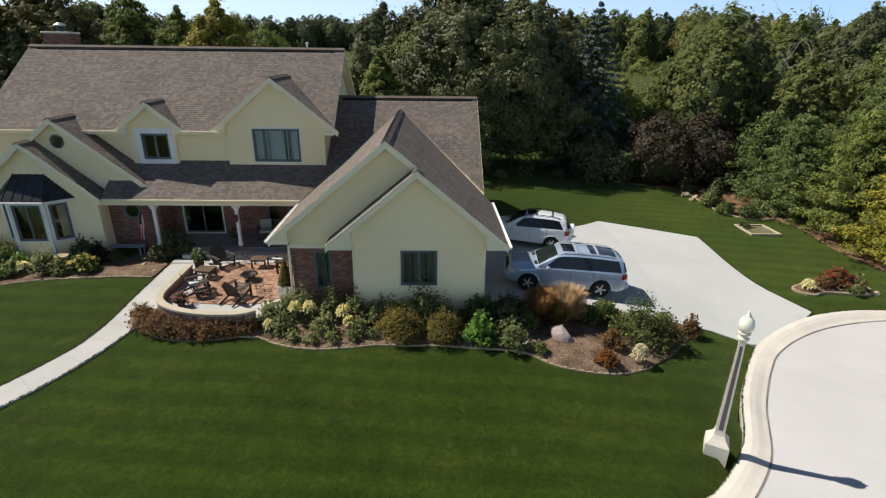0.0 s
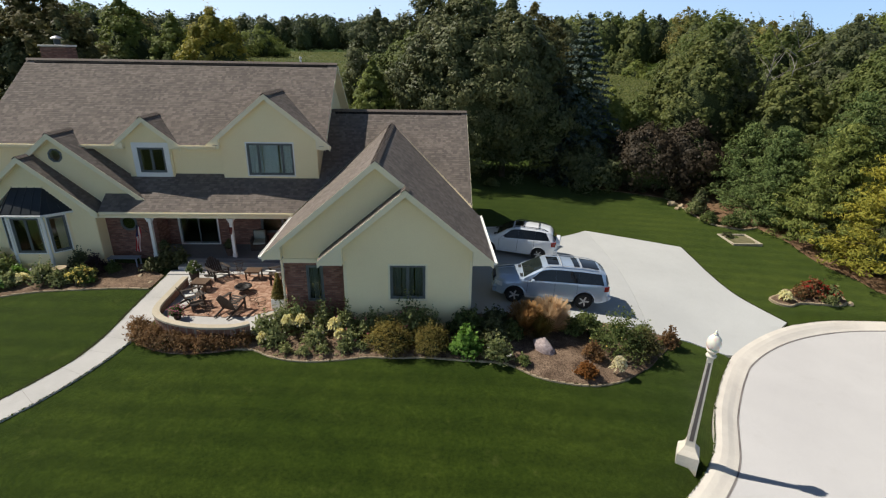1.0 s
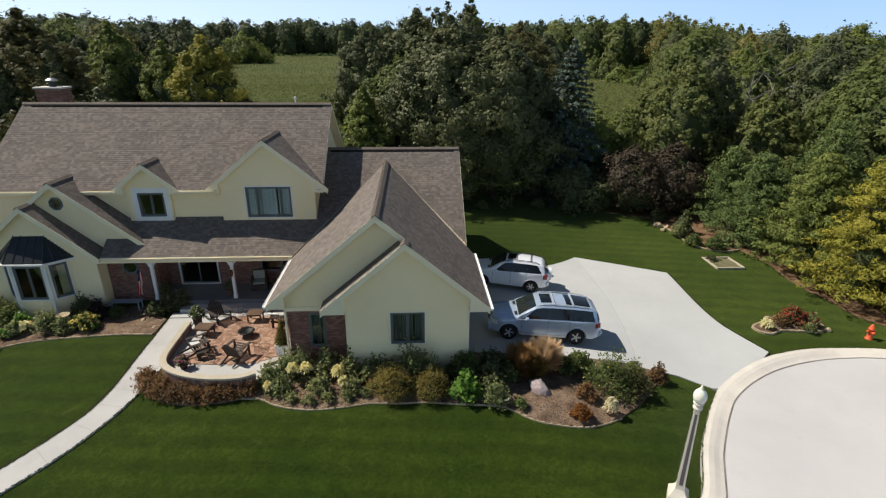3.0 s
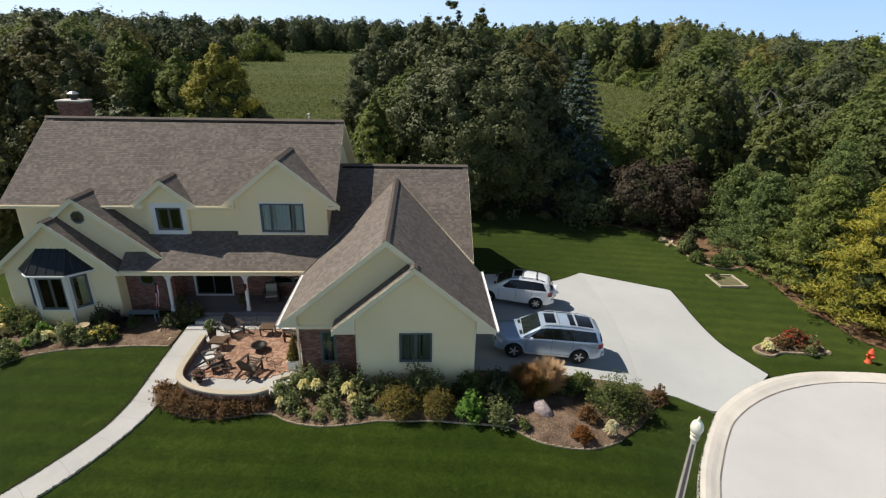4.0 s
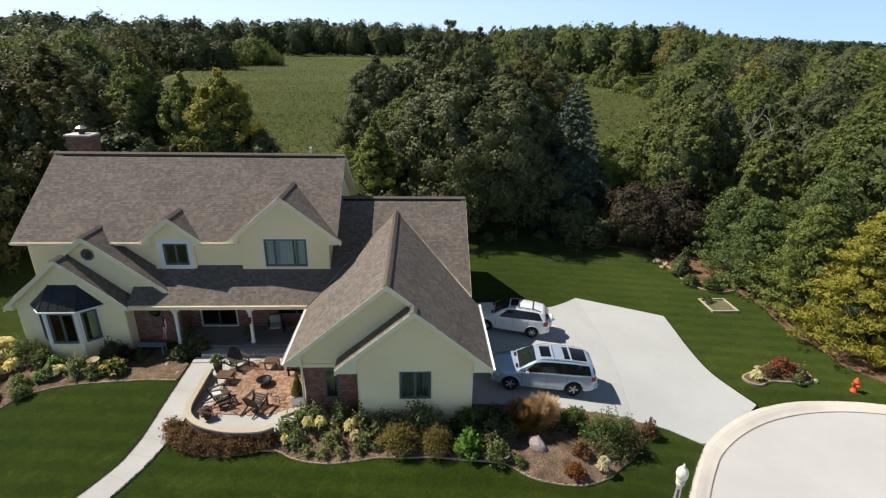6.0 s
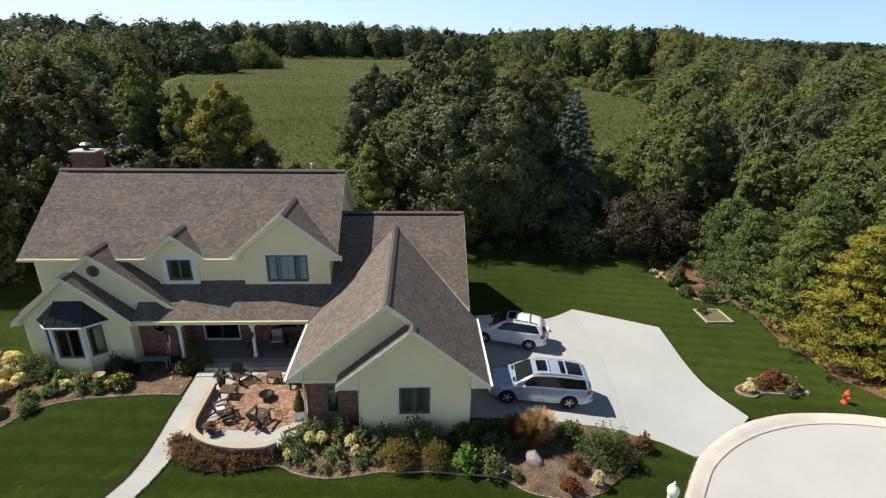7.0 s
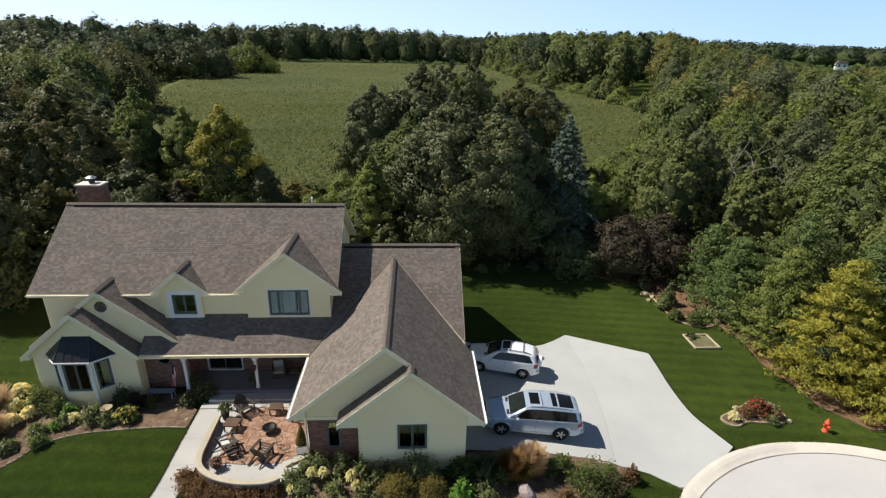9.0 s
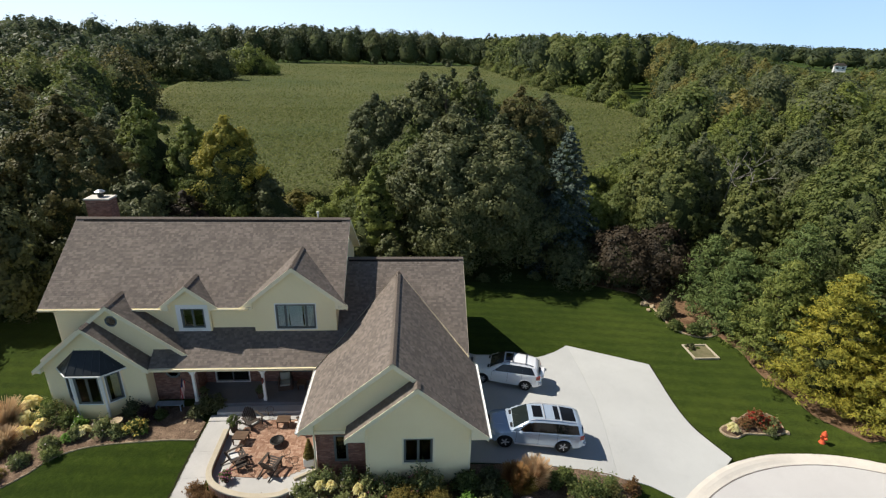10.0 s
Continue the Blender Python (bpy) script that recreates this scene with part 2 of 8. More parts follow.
BRIGHT = leafy("light_green_leaf", (0.112, 0.150, 0.036), (0.195, 0.248, 0.058), (0.31, 0.36, 0.092))
YELLOW = leafy("yellow_green_leaf", (0.13, 0.155, 0.03), (0.29, 0.295, 0.052), (0.62, 0.53, 0.10))
OLIVE = leafy("olive_leaf", (0.076, 0.080, 0.031), (0.132, 0.132, 0.045), (0.222, 0.202, 0.069))
SPRUCE = leafy("blue_spruce_needle", (0.038, 0.060, 0.050), (0.078, 0.116, 0.098), (0.18, 0.235, 0.20), 0.6, 0.1, cool=1.0)
PINE = leafy("pine_needle", (0.065, 0.105, 0.032), (0.125, 0.185, 0.054), (0.225, 0.29, 0.085), 0.6, 0.25)
PINE_M = leafy("light_pine_needle", (0.090, 0.130, 0.032), (0.175, 0.225, 0.053), (0.32, 0.35, 0.084), 0.6, 0.28)
PINE_Y = leafy("yellowing_pine_needle", (0.155, 0.180, 0.032), (0.315, 0.320, 0.050), (0.56, 0.50, 0.078), 0.6, 0.38)
WOODS = leafy("woodland_leaf", (0.098, 0.130, 0.040), (0.168, 0.205, 0.060), (0.275, 0.298, 0.094))
AUTUMN = leafy("fading_leaf", (0.135, 0.140, 0.040), (0.232, 0.222, 0.062), (0.37, 0.33, 0.095))
BROWNLEAF = leafy("brown_purple_leaf", (0.030, 0.026, 0.016), (0.050, 0.042, 0.024), (0.088, 0.070, 0.040), 0.55, 0.22)
# leaf for far woods, made bluer: distance haze put into the base colour
HAZYLEAF = leafy("hazy_far_leaf", (0.044, 0.068, 0.032), (0.070, 0.098, 0.046), (0.115, 0.145, 0.066))
GREYLEAF = leafy("willow_leaf", (0.090, 0.112, 0.060), (0.132, 0.160, 0.070), (0.22, 0.245, 0.11))
CORN = leafy("corn_leaf", (0.060, 0.088, 0.026), (0.105, 0.135, 0.038), (0.20, 0.205, 0.075), 0.8, 0.4, 0.05)
# filler for crowns, darker than the leaves: shade of the interior painted in
CORE_SHADE = speckled("shaded_crown_core", (0.050, 0.066, 0.026), (0.095, 0.112, 0.044), 2.2, 0.9, 0.9, 0.25, 0.1, 7, 0.0, 0.45)


# ---------------- building helpers ----------------
def mesh_from(name, verts, faces, mat, smooth=False):
    me = bpy.data.meshes.new(name)
    me.from_pydata([tuple(v) for v in verts], [], [tuple(f) for f in faces])
    me.materials.append(mat)
    if smooth:
        me.polygons.foreach_set("use_smooth", [True] * len(me.polygons))
    me.update()
    return me


def add(name, me, parent=None, label=""):
    ob = new(name, me)
    ob.parent = parent
    if label:
        ob["label"] = label
    return ob


def part(name, bm, mat, parent=None, label="", smooth=False):
    """Link a bmesh as one mesh object under a thing or a part."""
    me = bpy.data.meshes.new(name)
    bm.to_mesh(me)
    bm.free()
    me.materials.append(mat)
    if smooth:
        me.polygons.foreach_set("use_smooth", [True] * len(me.polygons))
    return add(name, me, parent, label)


def thing(name, label, category, loc=(0, 0, 0), turn=0.0, group="", kind=""):
    ob = new(name)
    ob.empty_display_size = 0.2
    ob.matrix_basis = pose(*loc, 0, 0, turn)
    return tagged(ob, label, category, group, kind)


def box(bm, x0, y0, z0, x1, y1, z1, m=None):
    vs = [bm.verts.new((x, y, z)) for z in (z0, z1) for x, y in ((x0, y0), (x1, y0), (x1, y1), (x0, y1))]
    for f in ((3, 2, 1, 0), (4, 5, 6, 7), (0, 1, 5, 4), (1, 2, 6, 5), (2, 3, 7, 6), (3, 0, 4, 7)):
        bm.faces.new([vs[i] for i in f])
    if m is not None:
        bmesh.ops.transform(bm, matrix=m, verts=vs)
    return vs


def bevelled(bm, w=0.01, seg=1):
    bmesh.ops.bevel(bm, geom=bm.edges[:], offset=w, segments=seg, profile=0.5, affect="EDGES")
    return bm


def cbox(x0, y0, z0, x1, y1, z1, bevel=0.0, m=None):
    bm = bmesh.new()
    box(bm, x0, y0, z0, x1, y1, z1, m)
    if bevel:
        bevelled(bm, bevel)
    return bm


def prism(bm, poly, y0, y1):
    """Outline in x, z drawn out from y0 to y1."""
    a = [bm.verts.new((x, y0, z)) for x, z in poly]
    b = [bm.verts.new((x, y1, z)) for x, z in poly]
    n = len(poly)
    bm.faces.new(a)
    bm.faces.new(b[::-1])
    for i in range(n):
        bm.faces.new((a[i], b[i], b[(i + 1) % n], a[(i + 1) % n]))
    bmesh.ops.recalc_face_normals(bm, faces=bm.faces[:])
    return bm


def tube(bm, pts, radii, seg=8, cap=True):
    """A tapered tube along points."""
    rings = []
    pts = [Vector(p) for p in pts]
    for i, p in enumerate(pts):
        d = (pts[min(i + 1, len(pts) - 1)] - pts[max(i - 1, 0)]).normalized()
        q = d.to_track_quat("Z", "Y")
        rings.append([bm.verts.new(p + q @ Vector((radii[i] * math.cos(a), radii[i] * math.sin(a), 0))) for a in (2 * math.pi * k / seg for k in range(seg))])
    for r0, r1 in zip(rings, rings[1:]):
        for k in range(seg):
            bm.faces.new((r0[k], r0[(k + 1) % seg], r1[(k + 1) % seg], r1[k]))
    if cap:
        bm.faces.new(rings[0][::-1])
        bm.faces.new(rings[-1])
    return bm


def lathe(bm, prof, seg=20, at=(0, 0, 0)):
    """Turned form: (radius, height) pairs."""
    rings = []
    for r, z in prof:
        rings.append([bm.verts.new((at[0] + r * math.cos(a), at[1] + r * math.sin(a), at[2] + z)) for a in (2 * math.pi * k / seg for k in range(seg))])
    for r0, r1 in zip(rings, rings[1:]):
        for k in range(seg):
            bm.faces.new((r0[k], r0[(k + 1) % seg], r1[(k + 1) % seg], r1[k]))
    bm.faces.new(rings[0][::-1])
    bm.faces.new(rings[-1])
    return bm


def smooth_line(pts, steps=6, closed=False):
    """A Catmull-Rom line through plan points."""
    P = [Vector((*p, 0)) if len(p) == 2 else Vector(p) for p in pts]
    n = len(P)
    out = []
    for i in range(n if closed else n - 1):
        a, b, c, d = (P[(i + k) % n] if closed else P[min(max(i + k, 0), n - 1)] for k in (-1, 0, 1, 2))
        for k in range(steps):
            t = k / steps
            out.append(0.5 * ((2 * b) + (c - a) * t + (2 * a - 5 * b + 4 * c - d) * t * t + (3 * b - a - 3 * c + d) * t ** 3))
    if not closed:
        out.append(P[-1])
    return [(p.x, p.y) for p in out]


# ---------------- ground ----------------
ROAD_C, ROAD_R, ROAD_Z = (22.2, 10.25), 11.93, -1.13


def smoothstep(a, b, v):
    t = min(max((v - a) / (b - a), 0.0), 1.0)
    return t * t * (3 - 2 * t)


def ground(x, y):
    """Height of the land."""
    u, v = min(max(x, -22), 28) / 20, (min(max(y, 6), 44) - 20) / 20
    z = 0.055 - 0.634 * u + 1.21 * v - 0.709 * u * u - 0.298 * u * v - 1.01 * v * v + 0.479 * u * u * v + 0.496 * u * v * v + 0.044 * v ** 3 + 0.227 * u ** 3
    z += 0.26 * math.exp(-((x - 6.0) ** 2 + (y - 18.2) ** 2) / 12)
    z -= 0.28 * math.exp(-((x - 14.5) ** 2 + (y - 19.4) ** 2) / 14)
    z = max(z, -1.06)
    z += 0.0205 * max(0.0, y - 60) * (1 - 0.5 * smoothstep(360, 900, y))
    return z


def road_height(x, y):
    return -1.0 - 0.012 * min(max(x - 10.5, 0.0), 10.0)


KERB_LEG = [(1.0, 2.6), (3.4, 6.2), (5.8, 9.3), (7.4, 11.0), (8.3, 11.68), (8.9, 12.06), (9.4, 12.46), (9.9, 12.94), (10.37, 13.45), (10.8, 14.05), (11.2, 14.8), (11.78, 15.88), (12.5, 16.95), (13.35, 18.1)]
KERB_LINE = smooth_line(KERB_LEG + [(ROAD_C[0] + ROAD_R * math.cos(radians(a)), ROAD_C[1] + ROAD_R * math.sin(radians(a))) for a in (131, 121, 110, 98, 86, 74, 60, 45, 28, 10, -10, -30, -55, -80)], 5)
STREET = KERB_LINE + [(14.0, -8.0), (2.0, -14.0), (-8.0, -9.0)]


def inside(x, y, poly):
    hit = False
    for (x0, y0), (x1, y1) in zip(poly, poly[1:] + poly[:1]):
        if (y0 > y) != (y1 > y) and x < (x1 - x0) * (y - y0) / (y1 - y0) + x0:
            hit = not hit
    return hit


def patch(name, outline, mat, lift=0.03, step=0.8, skirt=0.25, height=ground, parent=None, rough=0.0):
    """A sheet that follows the land inside an outline, with a border that goes into it."""
    bm = bmesh.new()
    bm.faces.new([bm.verts.new((x, y, 0)) for x, y in outline])
    xs, ys = [p[0] for p in outline], [p[1] for p in outline]
    for lo, hi, no in ((min(xs), max(xs), (1, 0, 0)), (min(ys), max(ys), (0, 1, 0))):
        k = lo + step
        while k < hi:
            bmesh.ops.bisect_plane(bm, geom=bm.verts[:] + bm.edges[:] + bm.faces[:], plane_co=(k * no[0], k * no[1], 0), plane_no=no)
            k += step
    bmesh.ops.triangulate(bm, faces=[f for f in bm.faces if len(f.verts) > 4])
    for f in bm.faces:
        if f.normal.z < 0:
            f.normal_flip()
    edge = [e for e in bm.edges if len(e.link_faces) == 1]
    rim = {v for e in edge for v in e.verts}
    for v in bm.verts:
        v.co.z = height(v.co.x, v.co.y) + lift
        if rough and v not in rim:
            v.co.z += rough * (noise.noise(v.co * 1.7) + 0.6 * noise.noise(v.co * 5))
    ret = bmesh.ops.extrude_edge_only(bm, edges=edge)
    for v in (g for g in ret["geom"] if isinstance(g, bmesh.types.BMVert)):
        v.co.z -= skirt
    return part(name, bm, mat, parent)


def make_ground():
    def axis(lo, hi, step, far, growth=1.35):
        mid = [lo + i * step for i in range(int((hi - lo) / step) + 1)]
        out, s = [], step
        a, b = mid[0], mid[-1]
        left, right = [], []
        while b < far:
            s *= growth
            b += s
            a -= s
            right.append(b)
            left.append(a)
        return left[::-1] + mid + right
    xs, ys = axis(-26, 36, 0.8, 2600), axis(0, 64, 0.8, 2600)
    V, F = [], []
    for y in ys:
        for x in xs:
            z = ground(x, y)
            if -12 < x < 38 and -16 < y < 24 and inside(x, y, STREET):
                z = ROAD_Z - 0.35
            V.append((x, y, z))
    nx = len(xs)
    for j in range(len(ys) - 1):
        for i in range(nx - 1):
            F.append((j * nx + i, j * nx + i + 1, (j + 1) * nx + i + 1, (j + 1) * nx + i))
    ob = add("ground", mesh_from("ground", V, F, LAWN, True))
    return tagged(ob, "mown green lawn with faint mowing stripes", "lawn", kind="structure")


make_ground()
road = patch("road", STREET, ROAD, 0.0, 3.0, 0.2, road_height)
tagged(road, "pale concrete cul-de-sac road surface", "road", kind="structure")


def make_kerb():
    prof = [(0.0, 0.0), (0.0, 1.0), (0.22, 1.0), (0.40, 0.72), (0.58, 0.30), (0.72, 0.06), (0.73, -0.6)]
    V, F = [], []
    n = len(prof)
    P = KERB_LINE
    for i, (x, y) in enumerate(P):
        x0, y0 = P[max(i - 1, 0)]
        x1, y1 = P[min(i + 1, len(P) - 1)]
        d = Vector((x1 - x0, y1 - y0)).normalized()
        nrm = Vector((d.y, -d.x))
        r = road_height(x, y) + 0.01
        g = max(ground(x, y) + 0.04, r + 0.08)
        for k, (o, f) in enumerate(prof):
            V.append((x + nrm.x * o, y + nrm.y * o, r + (g - r) * f if k else g - 0.4))
    for i in range(len(P) - 1):
        for k in range(n - 1):
            F.append((i * n + k, i * n + k + 1, (i + 1) * n + k + 1, (i + 1) * n + k))
    ob = add("kerb", mesh_from("kerb", V, F, KERB))
    return tagged(ob, "cream concrete kerb and gutter round the road", "kerb", kind="structure")


make_kerb()


def road_joint():
    """The dark sealed joint between gutter and road."""
    V, F = [], []
    P = KERB_LINE
    for i, (x, y) in enumerate(P):
        x0, y0 = P[max(i - 1, 0)]
        x1, y1 = P[min(i + 1, len(P) - 1)]
        d = Vector((x1 - x0, y1 - y0)).normalized()
        for o, z in ((0.732, 0.001), (0.732, 0.006), (0.775, 0.006), (0.775, 0.001)):
            V.append((x + d.y * o, y - d.x * o, road_height(x, y) + z))
    for i in range(len(P) - 1):
        for k in range(3):
            F.append((4 * i + k, 4 * i + k + 1, 4 * i + k + 5, 4 * i + k + 4))
    ob = add("road_joint", mesh_from("road_joint", V, F, speckled("joint_sealant", (0.14, 0.12, 0.11), (0.30, 0.27, 0.25), 8, 0.9, 0.2, 0.004)))
    return tagged(ob, "dark worn joint along the gutter", "joint", kind="structure")


road_joint()

# driveway in two pours
driveway = tagged(new("driveway"), "pale grey concrete driveway beside the garage", "driveway", kind="structure")
JOINT = [(11.85, 31.93), (11.98, 28.7), (12.0, 25.9), (11.8, 23.5), (11.35, 20.33)]
patch("slab", [(3.75, 20.95), (3.75, 31.0), (6.0, 30.2), (8.6, 30.1), (9.95, 30.6), (10.83, 31.14)] + [(x - 0.004, y) for x, y in JOINT] + [(8.1, 20.8)], CONCRETE_OLD, 0.04, 0.8, 0.25, ground, driveway)
DRIVE_EDGE = smooth_line([(18.25, 21.75), (17.64, 22.95), (17.2, 23.95), (17.0, 25.1), (16.95, 26.7), (17.02, 28.3), (17.07, 29.92)], 4)
patch("slab", [(x + 0.004, y) for x, y in JOINT] + [(12.22, 20.18), (12.95, 19.95), (14.1, 19.25)] + [p for p in KERB_LINE if 14.3 < p[0] < 18.1 and p[1] > 19.2] + DRIVE_EDGE, CONCRETE, 0.04, 0.8, 0.25, ground, driveway)

# front path
path_left = smooth_line([(-10.22, 23.95), (-10.23, 22.6), (-10.25, 21.2), (-10.25, 19.9), (-10.28, 19.0), (-10.38, 18.3), (-10.56, 17.6), (-11.0, 16.75), (-11.55, 15.92), (-12.17, 15.1), (-13.0, 14.2), (-14.6, 12.8)], 4)
path_right = smooth_line([(-13.6, 11.8), (-12.1, 13.4), (-11.35, 14.4), (-10.9, 14.96), (-10.43, 15.6), (-9.92, 16.48), (-9.42, 17.65), (-9.18, 18.55), (-9.02, 19.3), (-8.95, 20.6), (-8.95, 22.2), (-8.95, 23.95)], 4)
path_ob = patch("path", path_left + path_right, WALKWAY, 0.05, 0.8)
SOIL = speckled("cut_lawn_edge", (0.016, 0.015, 0.010), (0.030, 0.026, 0.017), 5, 0.95, 0.6, 0.02, 0.1, 30)


def cut_edge(line, width, label):
    """The dark trimmed edge of the turf beside paving."""
    out = []
    for i, (x, y) in enumerate(line):
        (x0, y0), (x1, y1) = line[max(i - 1, 0)], line[min(i + 1, len(line) - 1)]
        d = Vector((x1 - x0, y1 - y0)).normalized()
        w = width * (1 + 0.45 * noise.noise(Vector((x * 1.3, y * 1.3, 0))))
        out.append((x + d.y * w, y - d.x * w))
    tagged(patch("lawn_edge", list(line) + out[::-1], SOIL, 0.022, 0.8, 0.2), label, "lawn edge", kind="structure")


JOINT_GREY = speckled("tooled_joint", (0.27, 0.26, 0.24), (0.34, 0.33, 0.30), 6, 0.9, 0.2, 0.004)
cut_edge(DRIVE_EDGE, 0.09, "dark trimmed turf edge along the driveway")
cut_edge(path_left[::-1], -0.13, "dark trimmed turf edge along the path")
for i in range(6, len(path_left) - 4, 5):
    (x0, y0) = path_left[i]
    x1, y1 = min(path_right, key=lambda p: (p[0] - x0) ** 2 + (p[1] - y0) ** 2)
    d = Vector((x1 - x0, y1 - y0, 0)).normalized()
    n = Vector((-d.y, d.x, 0)) * 0.006
    pts = [Vector((x0, y0, 0)).lerp(Vector((x1, y1, 0)), k / 4) for k in range(5)]
    V = [(p.x + q * n.x, p.y + q * n.y, ground(p.x, p.y) + 0.054) for p in pts for q in (-1, 1)]
    add("joint", mesh_from("joint", V, [(2 * k, 2 * k + 1, 2 * k + 3, 2 * k + 2) for k in range(4)], JOINT_GREY), path_ob)
tagged(path_ob, "curving pale concrete front path", "path", kind="structure")


# ---------------- house ----------------
house = thing("house", "cream-sided two-storey house with brown shingle roof and brick porch", "house")
PITCH = 0.83      # gables towards the street
LONG = 0.714      # porch and garage roof
MAIN = 0.731      # main roof
rng = random.Random(4)


def cut(poly, v):
    """Where a level line at v crosses an outline of (u, v)."""
    xs = []
    for (u0, v0), (u1, v1) in zip(poly, poly[1:] + poly[:1]):
        if (v0 > v) != (v1 > v):
            xs.append(u0 + (u1 - u0) * (v - v0) / (v1 - v0))
    xs.sort()
    return list(zip(xs[::2], xs[1::2]))


def roof(name, plan, z0, grad, label="", course=0.135):
    """A shingled slope: plan outline (x, y), a reference (x, y, z) and the rise (per m in x, in y)."""
    gx, gy = grad
    g = math.hypot(gx, gy)
    ev = Vector((gx / g, gy / g, g)).normalized()          # up the slope
    eu = Vector((gy / g, -gx / g, 0))                      # along the eave
    en = eu.cross(ev)
    if en.z < 0:
        en = -en
    org = Vector(z0)
    zat = lambda x, y: org.z + gx * (x - org.x) + gy * (y - org.y)
    pts = [Vector((x, y, zat(x, y))) for x, y in plan]
    bm = bmesh.new()
    top = [bm.verts.new(p - en * 0.012) for p in pts]
    low = [bm.verts.new(p - Vector((0, 0, 0.17))) for p in pts]
    bm.faces.new(top)
    bm.faces.new(low[::-1])
    for i in range(len(pts)):
        j = (i + 1) % len(pts)
        bm.faces.new((top[i], low[i], low[j], top[j]))
    bmesh.ops.recalc_face_normals(bm, faces=bm.faces[:])
    slope = part(name, bm, TRIM, house, label)
    uv = [((p - org).dot(eu), (p - org).dot(ev)) for p in pts]
    vmin, vmax = min(p[1] for p in uv), max(p[1] for p in uv)
    V, F = [], []
    v, row, made = vmin, 0, 0
    while v < vmax - 0.02:
        v1 = min(v + course, vmax)
        for a, b in cut(uv, (v + v1) / 2):
            u = a - rng.uniform(0, 0.25)
            while u < b:
                w = rng.uniform(0.10, 0.24)
                ua, ub = max(u, a), min(u + w, b)
                u += w
                if ub - ua < 0.02:
                    continue
                lift = rng.uniform(0.007, 0.012)
                k = len(V)
                lo, hi = org + ev * (v - 0.004), org + ev * v1
                V += [lo + eu * ua, lo + eu * ub, hi + eu * ub, hi + eu * ua,
                      lo + eu * ua + en * lift, lo + eu * ub + en * lift, hi + eu * ub + en * 0.002, hi + eu * ua + en * 0.002]
                F += [(k + 4, k + 5, k + 6, k + 7), (k, k + 1, k + 5, k + 4), (k + 1, k + 2, k + 6, k + 5), (k + 3, k, k + 4, k + 7)]
        v = v1
        row += 1
    sh = add("shingles", mesh_from("shingles", V, F, SHINGLE), slope, "mottled brown-grey asphalt shingles")
    tagged(sh, kind="stuff")
    return slope


def ridge_caps(pts0, pts1, along=0.2):
    """Overlapping cap shingles along a ridge."""
    p, q = Vector(pts0), Vector(pts1)
    d = (q - p).normalized()
    side = Vector((-d.y, d.x, 0))
    n = max(1, int((q - p).length / along))
    step = (q - p) / n
    V = []
    for c, up in ((Vector(), 0.05), (step * 1.02, 0.032)):
        V += [c + side * 0.15 + Vector((0, 0, -0.10 + up)), c + Vector((0, 0, up)), c - side * 0.15 + Vector((0, 0, -0.10 + up))]
        V += [c + side * 0.15 + Vector((0, 0, -0.13 + up)), c - side * 0.15 + Vector((0, 0, -0.13 + up))]
    F = [(0, 1, 6, 5), (1, 2, 7, 6), (0, 3, 1), (1, 4, 2), (3, 0, 5, 8), (2, 4, 9, 7)]
    me = mesh_from("ridge_cap", V, F, CAPSHINGLE)
    ridge = add("ridge", None, house)
    for i in range(n):
        add("ridge_cap", me, ridge).location = p + step * i
    return ridge


def ridge_vent(a, b):
    """A slotted vent strip that lifts the caps of a long level ridge; its black also paints the vent's shadow line."""
    x0, x1, y, z = a[0] + 0.5, b[0] - 0.5, a[1], a[2]
    bm = bmesh.new()
    for s in (-1, 1):
        V = [(x, y + s * o, z + h) for x in (x0, x1) for o, h in ((0.02, 0.02), (0.21, -0.10), (0.21, -0.16), (0.02, -0.04))]
        vs = [bm.verts.new(p) for p in V]
        for f in ((0, 1, 5, 4), (1, 2, 6, 5), (2, 3, 7, 6), (0, 3, 2, 1), (4, 5, 6, 7)):
            bm.faces.new([vs[i] for i in f])
    bmesh.ops.recalc_face_normals(bm, faces=bm.faces[:])
    part("ridge_vent", bm, VENT_SHADE, house, "ridge vent and its painted shadow line under the cap shingles")


def board(a, b, h, t, name="fascia", mat=None):
    """A trim board from a to b (its upper edge), hanging down by h, thickness t towards the street."""
    a, b = Vector(a), Vector(b)
    bm = bmesh.new()
    side = Vector((0, -1, 0)) if abs((b - a).x) > abs((b - a).y) else Vector((1, 0, 0))
    vs = []
    for o in (Vector(), side * t):
        vs += [bm.verts.new(p + o) for p in (a, b, b - Vector((0, 0, h)), a - Vector((0, 0, h)))]
    for f in ((0, 1, 2, 3), (7, 6, 5, 4), (0, 4, 5, 1), (1, 5, 6, 2), (2, 6, 7, 3), (3, 7, 4, 0)):
        bm.faces.new([vs[i] for i in f])
    bmesh.ops.recalc_face_normals(bm, faces=bm.faces[:])
    return part(name, bm, mat or TRIM, house)


